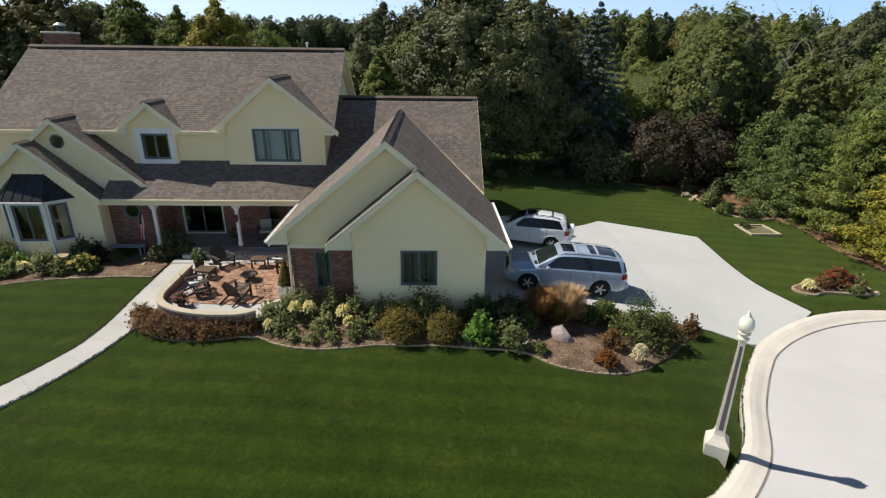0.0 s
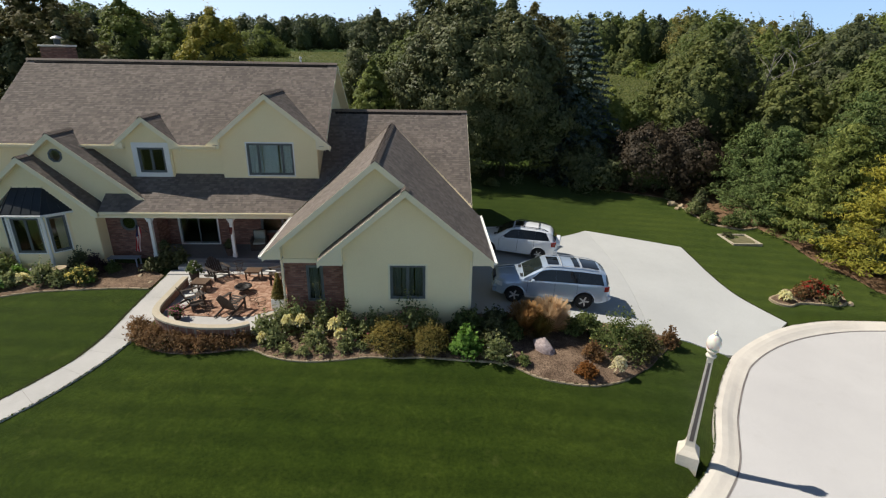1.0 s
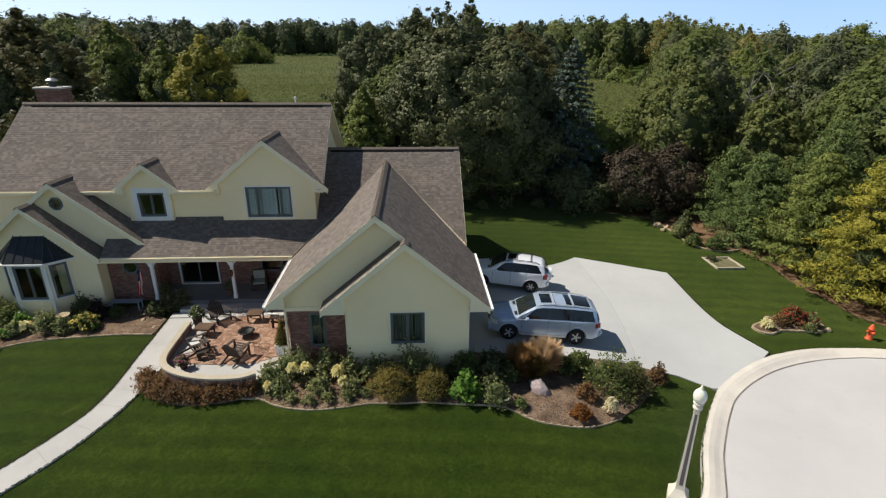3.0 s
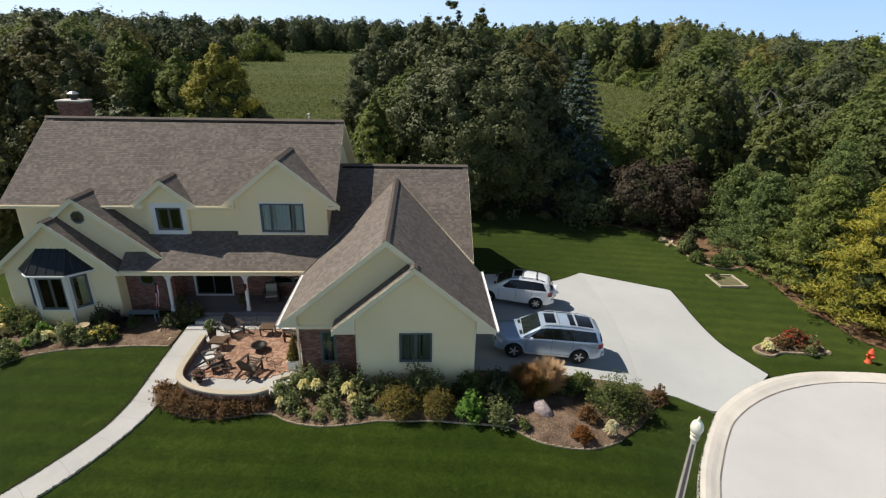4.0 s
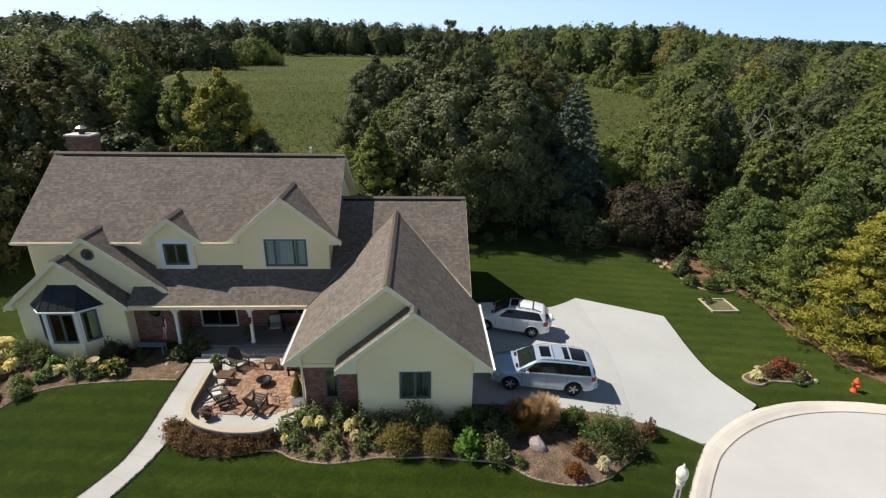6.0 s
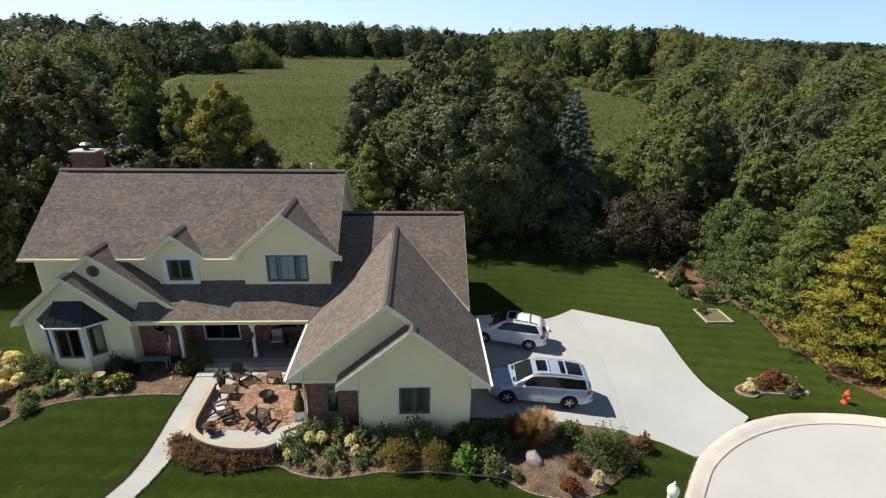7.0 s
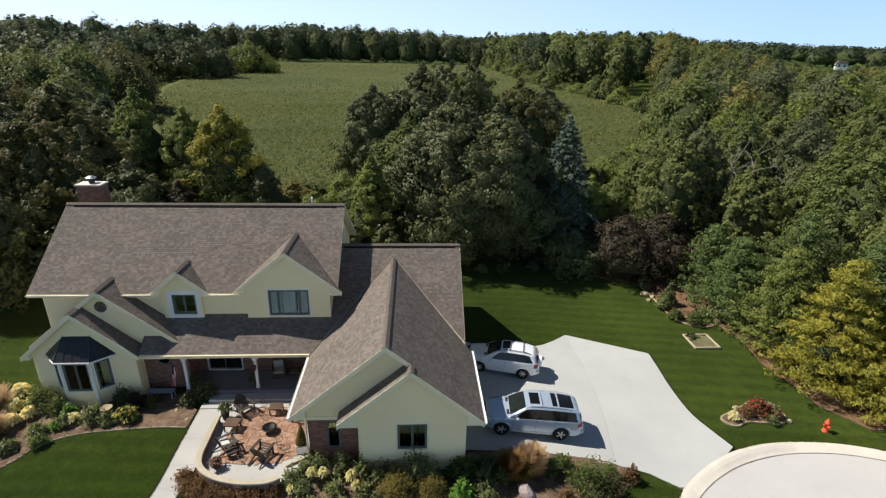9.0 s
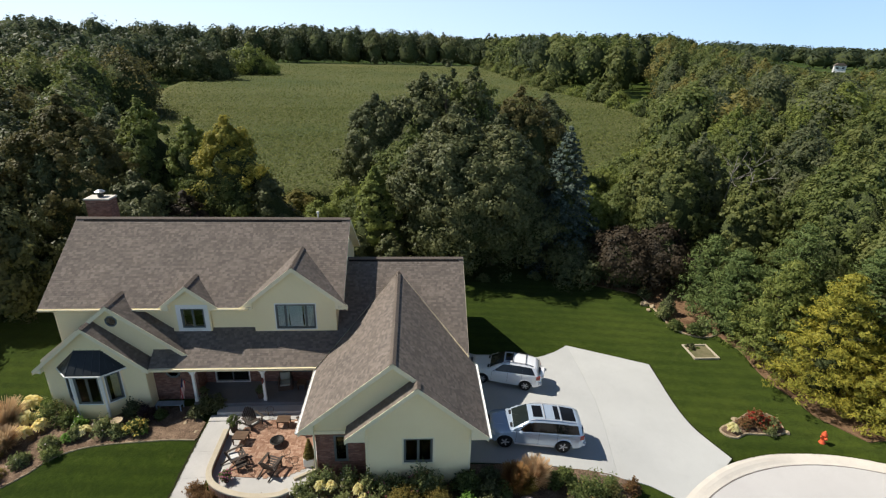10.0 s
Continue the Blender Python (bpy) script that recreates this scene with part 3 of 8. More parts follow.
def gutter(a, b, side, mat=None):
    """A white eaves gutter; side is the way it hangs out from the eave."""
    a, b, s = Vector(a), Vector(b), Vector(side)
    prof = [(0.0, 0.0), (0.0, -0.11), (0.085, -0.11), (0.125, -0.04), (0.125, 0.0), (0.112, 0.0), (0.105, -0.03), (0.02, -0.03)]
    bm = bmesh.new()
    rings = [[bm.verts.new(p + s * o + Vector((0, 0, z))) for o, z in prof] for p in (a, b)]
    n = len(prof)
    for k in range(n):
        bm.faces.new((rings[0][k], rings[0][(k + 1) % n], rings[1][(k + 1) % n], rings[1][k]))
    bm.faces.new(rings[0])
    bm.faces.new(rings[1][::-1])
    bmesh.ops.recalc_face_normals(bm, faces=bm.faces[:])
    return part("gutter", bm, mat or WHITE, house, "white eaves gutter")


def wall(name, place, poly, holes=(), style="siding", thick=0.16, label="", lap=0.115, singles=False):
    """A wall in its own plane: place is (x, y, turn), outline (s, z); turn 0 faces the street. Holes (s0, z0, s1, z1) go through."""
    zmin, zmax = min(z for _, z in poly), max(z for _, z in poly)
    zs = sorted({zmin, zmax} | {h[1] for h in holes} | {h[3] for h in holes})
    bands, step = [], (lap if style == "siding" else 0.0775)
    z = zmin
    while z < zmax - 1e-4:
        k = math.floor((z - zmin) / step + 1e-3)
        nz = min([q for q in zs if q > z + 1e-4] + [zmin + (k + 1) * step])
        bands.append((z, nz))
        z = nz

    def runs(z0, z1):
        out = []
        for a, b in cut(poly, (z0 + z1) / 2):
            spans = [(a, b)]
            for h in holes:
                if h[1] < (z0 + z1) / 2 < h[3]:
                    spans = [q for s0, s1 in spans for q in ((s0, min(s1, h[0])), (max(s0, h[2]), s1)) if q[1] - q[0] > 0.01]
            out += spans
        return out
    core = bmesh.new()
    for z0, z1 in bands:
        for a, b in runs(z0, z1):
            box(core, a, 0.0, z0, b, thick, z1)
    m = pose(place[0], place[1], 0, 0, 0, place[2])
    wl = part(name, core, MORTAR if style == "brick" else SIDING, house, label)
    wl.matrix_basis = m
    if style == "siding":
        for z0, z1 in bands:
            for a, b in runs(z0, z1):
                k = math.floor((z0 - zmin) / step + 1e-3)
                y0, y1 = (-0.042 + 0.038 * ((q - zmin) / step - k) for q in (z0, z1))
                V = [(a, y1, z1), (b, y1, z1), (b, y0, z0), (a, y0, z0), (a, 0.0, z1), (b, 0.0, z1), (b, 0.0, z0), (a, 0.0, z0)]
                add("siding_board", mesh_from("siding_board", V, [(3, 2, 1, 0), (7, 6, 2, 3), (2, 6, 5, 1), (0, 4, 7, 3), (0, 1, 5, 4)], SIDING), wl)
    else:
        shared = mesh_from("brick", *brick_form(0.0, 0.0, 0.203, 0.065), BRICK_ONE)
        V, F, course, made = [], [], 0, 0
        for z0, z1 in bands:
            for a, b in runs(z0, z1):
                s = a - (0.107 if course % 2 else 0.0)
                while s < b - 0.02:
                    s0, s1 = max(s, a), min(s + 0.203, b)
                    if s1 - s0 > 0.03:
                        if singles and s1 - s0 > 0.2 and made < 300:
                            o = add("brick", shared, wl)
                            o.location = (s0, rng.uniform(-0.003, 0.003), z0)
                            made += 1
                        else:
                            v, f = brick_form(s0, z0, s1, min(z0 + 0.065, z1))
                            k = len(V)
                            V += v
                            F += [tuple(i + k for i in q) for q in f]
                    s += 0.213
            course += 1
        if V:
            tagged(add("brickwork", mesh_from("brickwork", V, F, BRICK), wl), kind="stuff")
    return wl


def brick_form(s0, z0, s1, z1):
    c = 0.006
    V = [(s0 + c, -0.012, z0 + c), (s1 - c, -0.012, z0 + c), (s1 - c, -0.012, z1 - c), (s0 + c, -0.012, z1 - c), (s0, 0, z0), (s1, 0, z0), (s1, 0, z1), (s0, 0, z1)]
    return V, [(0, 1, 2, 3), (4, 5, 1, 0), (5, 6, 2, 1), (6, 7, 3, 2), (7, 4, 0, 3)]


def window(place, s0, z0, s1, z1, lights=2, case=0.10, casing=None, curtains=False, label="", blind=False):
    """A window set in a wall opening: casing, sash frames, panes, sill."""
    w = bmesh.new()
    fr = 0.055
    for a, b, c, d in ((s0, z0, s1, z0 + fr), (s0, z1 - fr, s1, z1), (s0, z0 + fr, s0 + fr, z1 - fr), (s1 - fr, z0 + fr, s1, z1 - fr)):
        box(w, a, -0.02, b, c, 0.09, d)
    win = part("window", w, FRAME, house, label or "grey-framed casement window")
    win.matrix_basis = pose(place[0], place[1], 0, 0, 0, place[2])
    if case:
        cb = bmesh.new()
        for a, b, c, d in ((s0 - case, z0 - case, s1 + case, z0), (s0 - case, z1, s1 + case, z1 + case), (s0 - case, z0, s0, z1), (s1, z0, s1 + case, z1)):
            box(cb, a, -0.045, b, c, 0.0, d)
        part("casing", cb, casing or WHITE, win, "painted casing boards")
    shares = lights if isinstance(lights, tuple) else (1 / lights,) * lights
    lights = len(shares)
    for i in range(lights):
        a, b = s0 + (s1 - s0) * sum(shares[:i]), s0 + (s1 - s0) * sum(shares[:i + 1])
        sb = bmesh.new()
        e = 0.05
        a2, b2 = a + (fr if i == 0 else 0.006), b - (fr if i == lights - 1 else 0.006)
        for p in ((a2, z0 + fr, b2, z0 + fr + e), (a2, z1 - fr - e, b2, z1 - fr), (a2, z0 + fr + e, a2 + e, z1 - fr - e), (b2 - e, z0 + fr + e, b2, z1 - fr - e)):
            box(sb, p[0], 0.005, p[1], p[2], 0.05, p[3])
        part("sash", sb, FRAME, win)
        pane = part("pane", cbox(a2 + e, 0.022, z0 + fr + e, b2 - e, 0.030, z1 - fr - e), GLASS, win)
        pane.visible_shadow = False
    if curtains:
        V, F = [], []
        n = 60
        set_back, fold = (0.14, 0.04) if blind else (0.075, 0.02)
        for i in range(n + 1):
            t = i / n
            s = s0 + (s1 - s0) * t
            gap = fold * math.sin(t * 75) * (0.6 + 0.4 * math.sin(t * 11))
            V += [(s, set_back + gap * 0.8, z0 - 0.05), (s, set_back + gap * 0.6, z1)]
        for i in range(n):
            if 0.30 < i / n < 0.33 or 0.66 < i / n < 0.70:
                continue
            F.append((2 * i, 2 * i + 2, 2 * i + 3, 2 * i + 1))
        add("curtain", mesh_from("curtain", V, F, BLIND if blind else CURTAIN, True), win, "grey-green drawn curtains" if blind else "pale drawn curtains")
    return win


# main block
RX0, RX1, RY, RZ = -19.4, -3.0, 31.5, 9.60
EY = 26.6
EZ = RZ - MAIN * (RY - EY)
NOTCH = ((-12.75, -10.25), (-8.1, -3.3))
roof("main_roof", [(RX0, EY)] + [p for a, b in NOTCH for p in ((a, EY), (a, 26.95), (b, 26.95), (b, EY))] + [(RX1, EY), (RX1, RY), (RX0, RY)], (RX0, RY, RZ), (0, MAIN), "brown-grey shingled front roof slope")
roof("main_roof", [(RX0, RY), (RX1, RY), (RX1, 36.4), (RX0, 36.4)], (RX0, RY, RZ), (0, -MAIN), "brown-grey shingled rear roof slope", 0.3)
ridge_caps((RX0, RY, RZ + 0.05), (RX1, RY, RZ + 0.05))
ridge_vent((RX0, RY, RZ), (RX1, RY, RZ))
UP = EZ - 0.10
wall("upper_wall", (0, 27.0, 0), [(-18.9, 3.2), (-3.45, 3.2), (-3.45, UP + 0.18), (-18.9, UP + 0.18)], [(-6.62, 4.6, -4.8, 6.0), (-11.98, 4.66, -10.80, 5.80)], label="cream lap siding upper wall")
for side, x in ((90, -3.45), (-90, -18.9)):
    s = 1 if side == 90 else -1
    pl = [(27.0 * s, -0.3), (36.0 * s, -0.3), (36.0 * s, UP + 0.05), (31.5 * s, RZ - 0.25), (27.0 * s, UP + 0.05)]
    wall("gable_end_wall", (x, 0, side), pl if s == 1 else pl, label="cream lap siding gable end")
wall("rear_wall", (0, 36.0, 180), [(3.45, -0.3), (18.9, -0.3), (18.9, UP), (3.45, UP)], label="cream rear wall")
for a, b in ((RX0, -12.9), (-10.1, -8.2)):
    board((a, EY + 0.01, EZ), (b, EY + 0.01, EZ), 0.20, 0.025)
    part("soffit", cbox(a, EY + 0.02, UP - 0.08, b, 27.0, UP - 0.05), TRIM, house)
    gutter((a, EY - 0.015, EZ - 0.02), (b, EY - 0.015, EZ - 0.02), (0, -1, 0), TRIM)
for x in (RX0, RX1 - 0.02):
    for y1 in (EY, 36.4):
        board((x, y1, EZ), (x, RY, RZ), 0.22, 0.025, "rake_board")

# porch roof and garage wing roof, one plane
PY, PZ = 25.05, 3.17
GY = 30.77
GZ = PZ + LONG * (GY - PY)
roof("porch_roof", [(-13.4, PY), (-4.35, PY), (0.0, 30.0), (4.06, 25.45), (4.06, GY), (-3.42, GY), (-3.42, 27.02), (-13.4, 27.02)], (0, PY, PZ), (0, LONG), "brown-grey shingled porch and garage roof")
roof("garage_roof", [(-3.42, GY), (4.06, GY), (4.06, 36.5), (-3.42, 36.5)], (0, GY, GZ), (0, -LONG), "brown-grey shingled rear garage roof", 0.3)
ridge_caps((-3.4, GY, GZ + 0.05), (4.06, GY, GZ + 0.05))
ridge_vent((-3.6, GY, GZ), (4.26, GY, GZ))
for y1, z1 in ((25.45, PZ + LONG * 0.4), (36.5, GZ - LONG * 5.73)):
    board((4.05, y1, z1), (4.05, GY, GZ), 0.2, 0.025, "rake_board")
gutter((-13.3, PY - 0.01, PZ - 0.015), (-4.42, PY - 0.01, PZ - 0.015), (0, -1, 0), TRIM)
board((-13.3, PY + 0.02, PZ - 0.03), (-4.4, PY + 0.02, PZ - 0.03), 0.15, 0.02)


def gable(cx, half, apex, y_rake, y_back, y_wall, wall_x, z_base, pitch=PITCH, style="siding", holes=(), label="", back_taper=None, lap=0.115, split=None, rake_to=None):
    """A street-facing gable roof with its wall, rake boards and soffits."""
    ze = apex - pitch * half
    for s in (-1, 1):
        e = cx + s * half
        back = y_back if back_taper is None else back_taper[0 if s < 0 else 1]
        top = y_back if split is None else split[0 if s < 0 else 1]
        roof("gable_roof", [(e, y_rake), (e, back), (cx, top), (cx, y_rake)], (cx, y_rake, apex), (-s * pitch, 0), "brown-grey shingled gable roof slope")
        q = e if rake_to is None or s < 0 else rake_to
        board((q, y_rake + 0.02, apex + 0.01 - pitch * abs(q - cx)), (cx, y_rake + 0.02, apex + 0.01), 0.26, 0.03, "rake_board")
        # boxed return under the overhang
        bm = bmesh.new()
        wx = wall_x[0] if s < 0 else wall_x[1]
        poly = [(e, ze - 0.02), (wx, ze + pitch * abs(e - wx) - 0.03), (wx, ze - 0.16), (e, ze - 0.16)]
        prism(bm, poly, y_rake + 0.025, y_wall + 0.0)
        part("cornice_return", bm, TRIM, house)
        sb = bmesh.new()
        a, b = Vector((wx, y_rake + 0.02, ze + pitch * abs(e - wx) - 0.2)), Vector((cx, y_rake + 0.02, apex - 0.2))
        d = Vector((0, y_wall - y_rake - 0.02, 0))
        sb.faces.new([sb.verts.new(p) for p in (a, b, b + d, a + d)])
        r = bmesh.ops.extrude_face_region(sb, geom=sb.faces[:])
        bmesh.ops.translate(sb, vec=(0, 0, 0.02), verts=[g for g in r["geom"] if isinstance(g, bmesh.types.BMVert)])
        part("soffit", sb, TRIM, house)
    ridge_caps((cx, y_rake - 0.02, apex), (cx, y_back, apex))
    if z_base is not None:
        a, b = wall_x
        poly = [(a, z_base), (b, z_base), (b, apex - pitch * abs(b - cx) - 0.1), (cx, apex - 0.1), (a, apex - pitch * abs(a - cx) - 0.1)]
        return wall("gable_wall", (0, y_wall, 0), poly, holes, style, 0.16, label, lap)


# garage wing gables
F1Y, F2Y, APEX = 19.95, 19.38, 6.70
HALF = 4.4
EZ1 = APEX - PITCH * HALF
gable(0.0, HALF, APEX, F1Y, 30.0, 20.35, (-3.69, 3.6), 2.72, holes=(), label="cream lap siding gable over brick", back_taper=(PY, 25.1), rake_to=1.06)
gable(1.095, 3.305, APEX - PITCH * 1.095, F2Y, 19.93, 19.75, (-1.28, 3.61), -0.5, holes=[(0.47, 1.36, 1.83, 2.77)], label="cream lap siding garage gable wall", back_taper=(20.34, 19.94), split=(20.34, 19.94))
window((0, 19.75, 0), 0.47, 1.36, 1.83, 2.77, 2, 0.075, casing=TRIM, curtains=True, blind=True, label="grey-framed double casement window with cream casing")
wall("brick_wall", (0, 20.36, 0), [(-3.69, -0.5), (-1.1, -0.5), (-1.1, 2.72), (-3.69, 2.72)], [(-2.86, 0.95, -2.2, 2.5)], "brick", label="red-brown brick wall below the gable", singles=True)
window((0, 20.36, 0), -2.86, 0.95, -2.2, 2.5, 1, 0.0, curtains=True, blind=True, label="narrow grey-framed window in brick")
part("frieze_board", cbox(-3.75, 20.30, 2.62, -1.2, 20.36, 2.80), TRIM, house)
wall("side_wall", (3.6, 0, 90), [(19.75, -0.5), (36.0, -0.5), (36.0, 2.95), (19.75, 2.95)], label="cream lap siding garage side wall")
wall("side_wall", (-3.69, 0, -90), [(-27.0, -0.5), (-20.36, -0.5), (-20.36, 2.95), (-27.0, 2.95)], style="brick", label="red-brown brick side wall of the porch")
wall("side_wall", (-1.28, 0, -90), [(-20.36, -0.5), (-19.75, -0.5), (-19.75, 2.9), (-20.36, 2.9)], label="cream lap siding return")
wall("rear_wall", (0, 36.0, 180), [(-3.6, -0.5), (3.45, -0.5), (3.45, 3.2), (-3.6, 3.2)], label="cream rear garage wall")
wall("gable_end_wall", (3.6, 0, 90), [(25.4, 2.95), (36.0, 2.95), (GY, GZ - 0.2)], label="cream lap siding garage gable end", thick=0.14)
gutter((4.41, F1Y - 0.55, EZ1 - 0.01), (4.41, 25.3, EZ1 - 0.01), (1, 0, 0))
gutter((-4.41, F1Y, EZ1 - 0.01), (-4.41, 25.0, EZ1 - 0.01), (-1, 0, 0))
part("downspout", cbox(-3.80, 20.25, 0.1, -3.72, 20.33, 2.75, 0.012), TRIM, house, "cream downspout")
for x in (-1.28, 3.53):
    part("corner_board", cbox(x - 0.01, 19.715, -0.3, x + 0.09, 19.75, 2.95), TRIM, house)

# upper dormers
gable(-5.70, 2.94, 8.41, 26.58, 29.8, 26.8, (-8.03, -3.44), 4.2, 0.807, holes=[(-6.80, 4.57, -4.60, 6.12)], label="cream lap siding dormer wall", back_taper=(26.65, 26.65))
window((0, 26.8, 0), -6.80, 4.57, -4.60, 6.12, (0.24, 0.52, 0.24), 0.06, curtains=True, label="wide grey-framed window with pale curtains")
wall("dormer_side_wall", (-3.46, 0, 90), [(26.8, 4.2), (27.1, 4.2), (27.1, 6.05), (26.8, 6.05)], thick=0.1)
gable(-11.48, 1.62, 7.31, 26.58, 28.3, 26.85, (-12.55, -10.43), 4.2, 0.82, holes=[(-12.02, 4.64, -10.76, 5.85)], label="cream lap siding small dormer wall", back_taper=(26.65, 26.65))
window((0, 26.85, 0), -12.02, 4.64, -10.76, 5.85, 2, 0.24, label="grey-framed dormer window in wide white casing")

# left wing: small gable before a larger one
gable(-15.28, 4.02, 6.64, 25.62, 27.5, 25.95, (-18.9, -11.9), 2.7, 0.805, holes=[(-15.53, 5.36, -15.07, 5.84)], label="cream lap siding gable with octagonal window", back_taper=(27.0, 27.0))
gable(-16.38, 3.0, 5.69, 24.94, 26.0, 25.25, (-18.95, -13.72), -0.4, 0.85, holes=[(-17.2, 0.5, -15.6, 3.1)], label="cream lap siding gable wall behind the bay")
wall("side_wall", (-13.72, 0, 90), [(25.25, -0.3), (26.1, -0.3), (26.1, 3.0), (25.25, 3.0)], label="cream lap siding return")
wall("side_wall", (-18.95, 0, -90), [(-27.0, -0.3), (-25.25, -0.3), (-25.25, 3.0), (-27.0, 3.0)], label="cream lap siding side wall")
wall("brick_wall", (0, 25.95, 0), [(-13.8, -0.2), (-11.3, -0.2), (-11.3, 3.3), (-13.8, 3.3)], [(-12.95, 2.0, -12.25, 2.7)], "brick", label="red-brown brick wall under the porch roof")
wall("side_wall", (-11.3, 0, 90), [(25.95, -0.2), (27.0, -0.2), (27.0, 3.4), (25.95, 3.4)], style="brick", label="red-brown brick return")


def octagon_window(x, y, z, r):
    V, F = [], []
    for yy in (-0.03, 0.06):
        for rr in (r, r * 0.76):
            V += [(x + rr * math.cos(radians(22.5 + 45 * k)), y + yy, z + rr * math.sin(radians(22.5 + 45 * k))) for k in range(8)]
    for k in range(8):
        j = (k + 1) % 8
        F += [(k, j, 8 + j, 8 + k), (16 + j, 16 + k, 24 + k, 24 + j), (k, 16 + k, 16 + j, j), (8 + j, 24 + j, 24 + k, 8 + k)]
    w = add("window", mesh_from("window", V, F, FRAME), house, "small octagonal window")
    bm = bmesh.new()
    prism(bm, [(x + r * 0.78 * math.cos(radians(22.5 + 45 * k)), z + r * 0.78 * math.sin(radians(22.5 + 45 * k))) for k in range(8)], y + 0.0, y + 0.01)
    p = part("pane", bm, GLASS, w)
    p.visible_shadow = False


octagon_window(-15.30, 25.93, 5.60, 0.33)
octagon_window(-12.6, 25.93, 2.35, 0.42)


def bay_window():
    """Angled bay with a standing-seam metal roof."""
    cx, yw, yf = -16.45, 25.25, 24.56
    xf, xw = 0.78, 1.55
    corners = [(cx - xw, yw), (cx - xf, yf), (cx + xf, yf), (cx + xw, yw)]
    for (x0, y0), (x1, y1), kind in zip(corners, corners[1:], ("side", "front", "side")):
        L = math.hypot(x1 - x0, y1 - y0)
        turn = math.degrees(math.atan2(y1 - y0, x1 - x0))
        h = (0.16, 1.30, L - 0.16, 3.0) if kind == "side" else (0.14, 1.30, L - 0.14, 3.0)
        wall("bay_wall", (x0, y0, turn), [(0, -0.3), (L, -0.3), (L, 3.16), (0, 3.16)], [h], label="cream panel bay window wall", lap=1.6, thick=0.1)
        window((x0, y0, turn), *h, 1 if kind == "side" else 2, 0.05, label="grey-framed bay casement window")
    for x, y in corners[1:3]:
        part("corner_post", cbox(x - 0.07, y - 0.05, -0.2, x + 0.07, y + 0.06, 3.16, 0.02), WHITE, house)
    o = 0.16
    eave = [(cx - xw - o - 0.1, yw - 0.02), (cx - xf - o * 0.7, yf - o), (cx + xf + o * 0.7, yf - o), (cx + xw + o + 0.1, yw - 0.02)]
    top = [(cx - 0.68, yw), (cx + 0.68, yw)]
    V = [(x, y, 3.20) for x, y in eave] + [(x, y, 4.28) for x, y in top] + [(x, y, 3.10) for x, y in eave]
    F = [(0, 1, 4), (1, 2, 5, 4), (2, 3, 5), (0, 6, 7, 1), (1, 7, 8, 2), (2, 8, 9, 3), (9, 8, 7, 6)]
    r = add("bay_roof", mesh_from("bay_roof", V, F, METALROOF), house, "dark bronze standing-seam bay roof")
    # raised seams
    pts = [Vector(v) for v in V]
    seams = []
    for t in (0.0, 0.25, 0.5, 0.75, 1.0):
        seams.append((pts[1].lerp(pts[2], t), pts[4].lerp(pts[5], t)))
    for t in (0.33, 0.66):
        seams.append((pts[0].lerp(pts[1], t), pts[0].lerp(pts[1], t).lerp(pts[4], 0.9 * t)))
        seams.append((pts[3].lerp(pts[2], t), pts[3].lerp(pts[2], t).lerp(pts[5], 0.9 * t)))
    for a, b in seams:
        bm = bmesh.new()
        tube(bm, [a + Vector((0, 0, 0.012)), b + Vector((0, 0, 0.012))], [0.016, 0.016], 4)
        part("seam", bm, METALROOF, r)
    bm = bmesh.new()
    for (x0, y0), (x1, y1) in zip(eave, eave[1:]):
        tube(bm, [(x0, y0, 3.13), (x1, y1, 3.13)], [0.05, 0.05], 6)
    part("bay_trim", bm, WHITE, house)


bay_window()

# porch
PF = 0.86
wall("porch_wall", (0, 27.0, 0), [(-11.3, 0.2), (-3.69, 0.2), (-3.69, 3.2), (-11.3, 3.2)], [(-10.75, PF, -8.75, 2.98), (-6.6, 1.5, -4.4, 2.95)], "brick", label="red-brown brick wall inside the porch")
window((0, 27.0, 0), -6.6, 1.5, -4.4, 2.95, 2, 0.0, label="grey-framed porch window")
slab = part("porch_floor", cbox(-11.3, 25.0, 0.2, -3.7, 27.0, PF, 0.01), PORCH, house, "grey painted porch floor")
part("porch_step", cbox(-9.9, 24.45, 0.2, -4.2, 25.0, 0.66, 0.01), WALKWAY, house)
part("porch_step", cbox(-10.2, 23.97, 0.2, -4.0, 24.45, 0.50, 0.01), WALKWAY, house)
part("porch_ceiling", cbox(-13.7, 25.1, 2.96, -3.7, 27.0, 3.0), TRIM, house)
part("porch_beam", cbox(-13.7, 25.16, 2.84, -4.3, 25.32, 3.02), TRIM, house, "cream porch beam")


def porch_post(x, y):
    bm = bmesh.new()
    box(bm, x - 0.07, y - 0.07, PF, x + 0.07, y + 0.07, 2.82)
    box(bm, x - 0.09, y - 0.09, PF, x + 0.09, y + 0.09, PF + 0.2)
    box(bm, x - 0.11, y - 0.11, 2.66, x + 0.11, y + 0.11, 2.82)
    p = part("porch_post", bm, WHITE, house, "white square porch post")
    for s in (-1, 1):
        b = bmesh.new()
        pr = [(x + s * 0.085, 2.82), (x + s * 0.085, 2.6), (x + s * 0.13, 2.70), (x + s * 0.2, 2.77), (x + s * 0.21, 2.82)]
        prism(b, pr, y - 0.03, y + 0.03)
        part("bracket", b, WHITE, p)


porch_post(-7.43, 25.25)
porch_post(-11.21, 25.25)


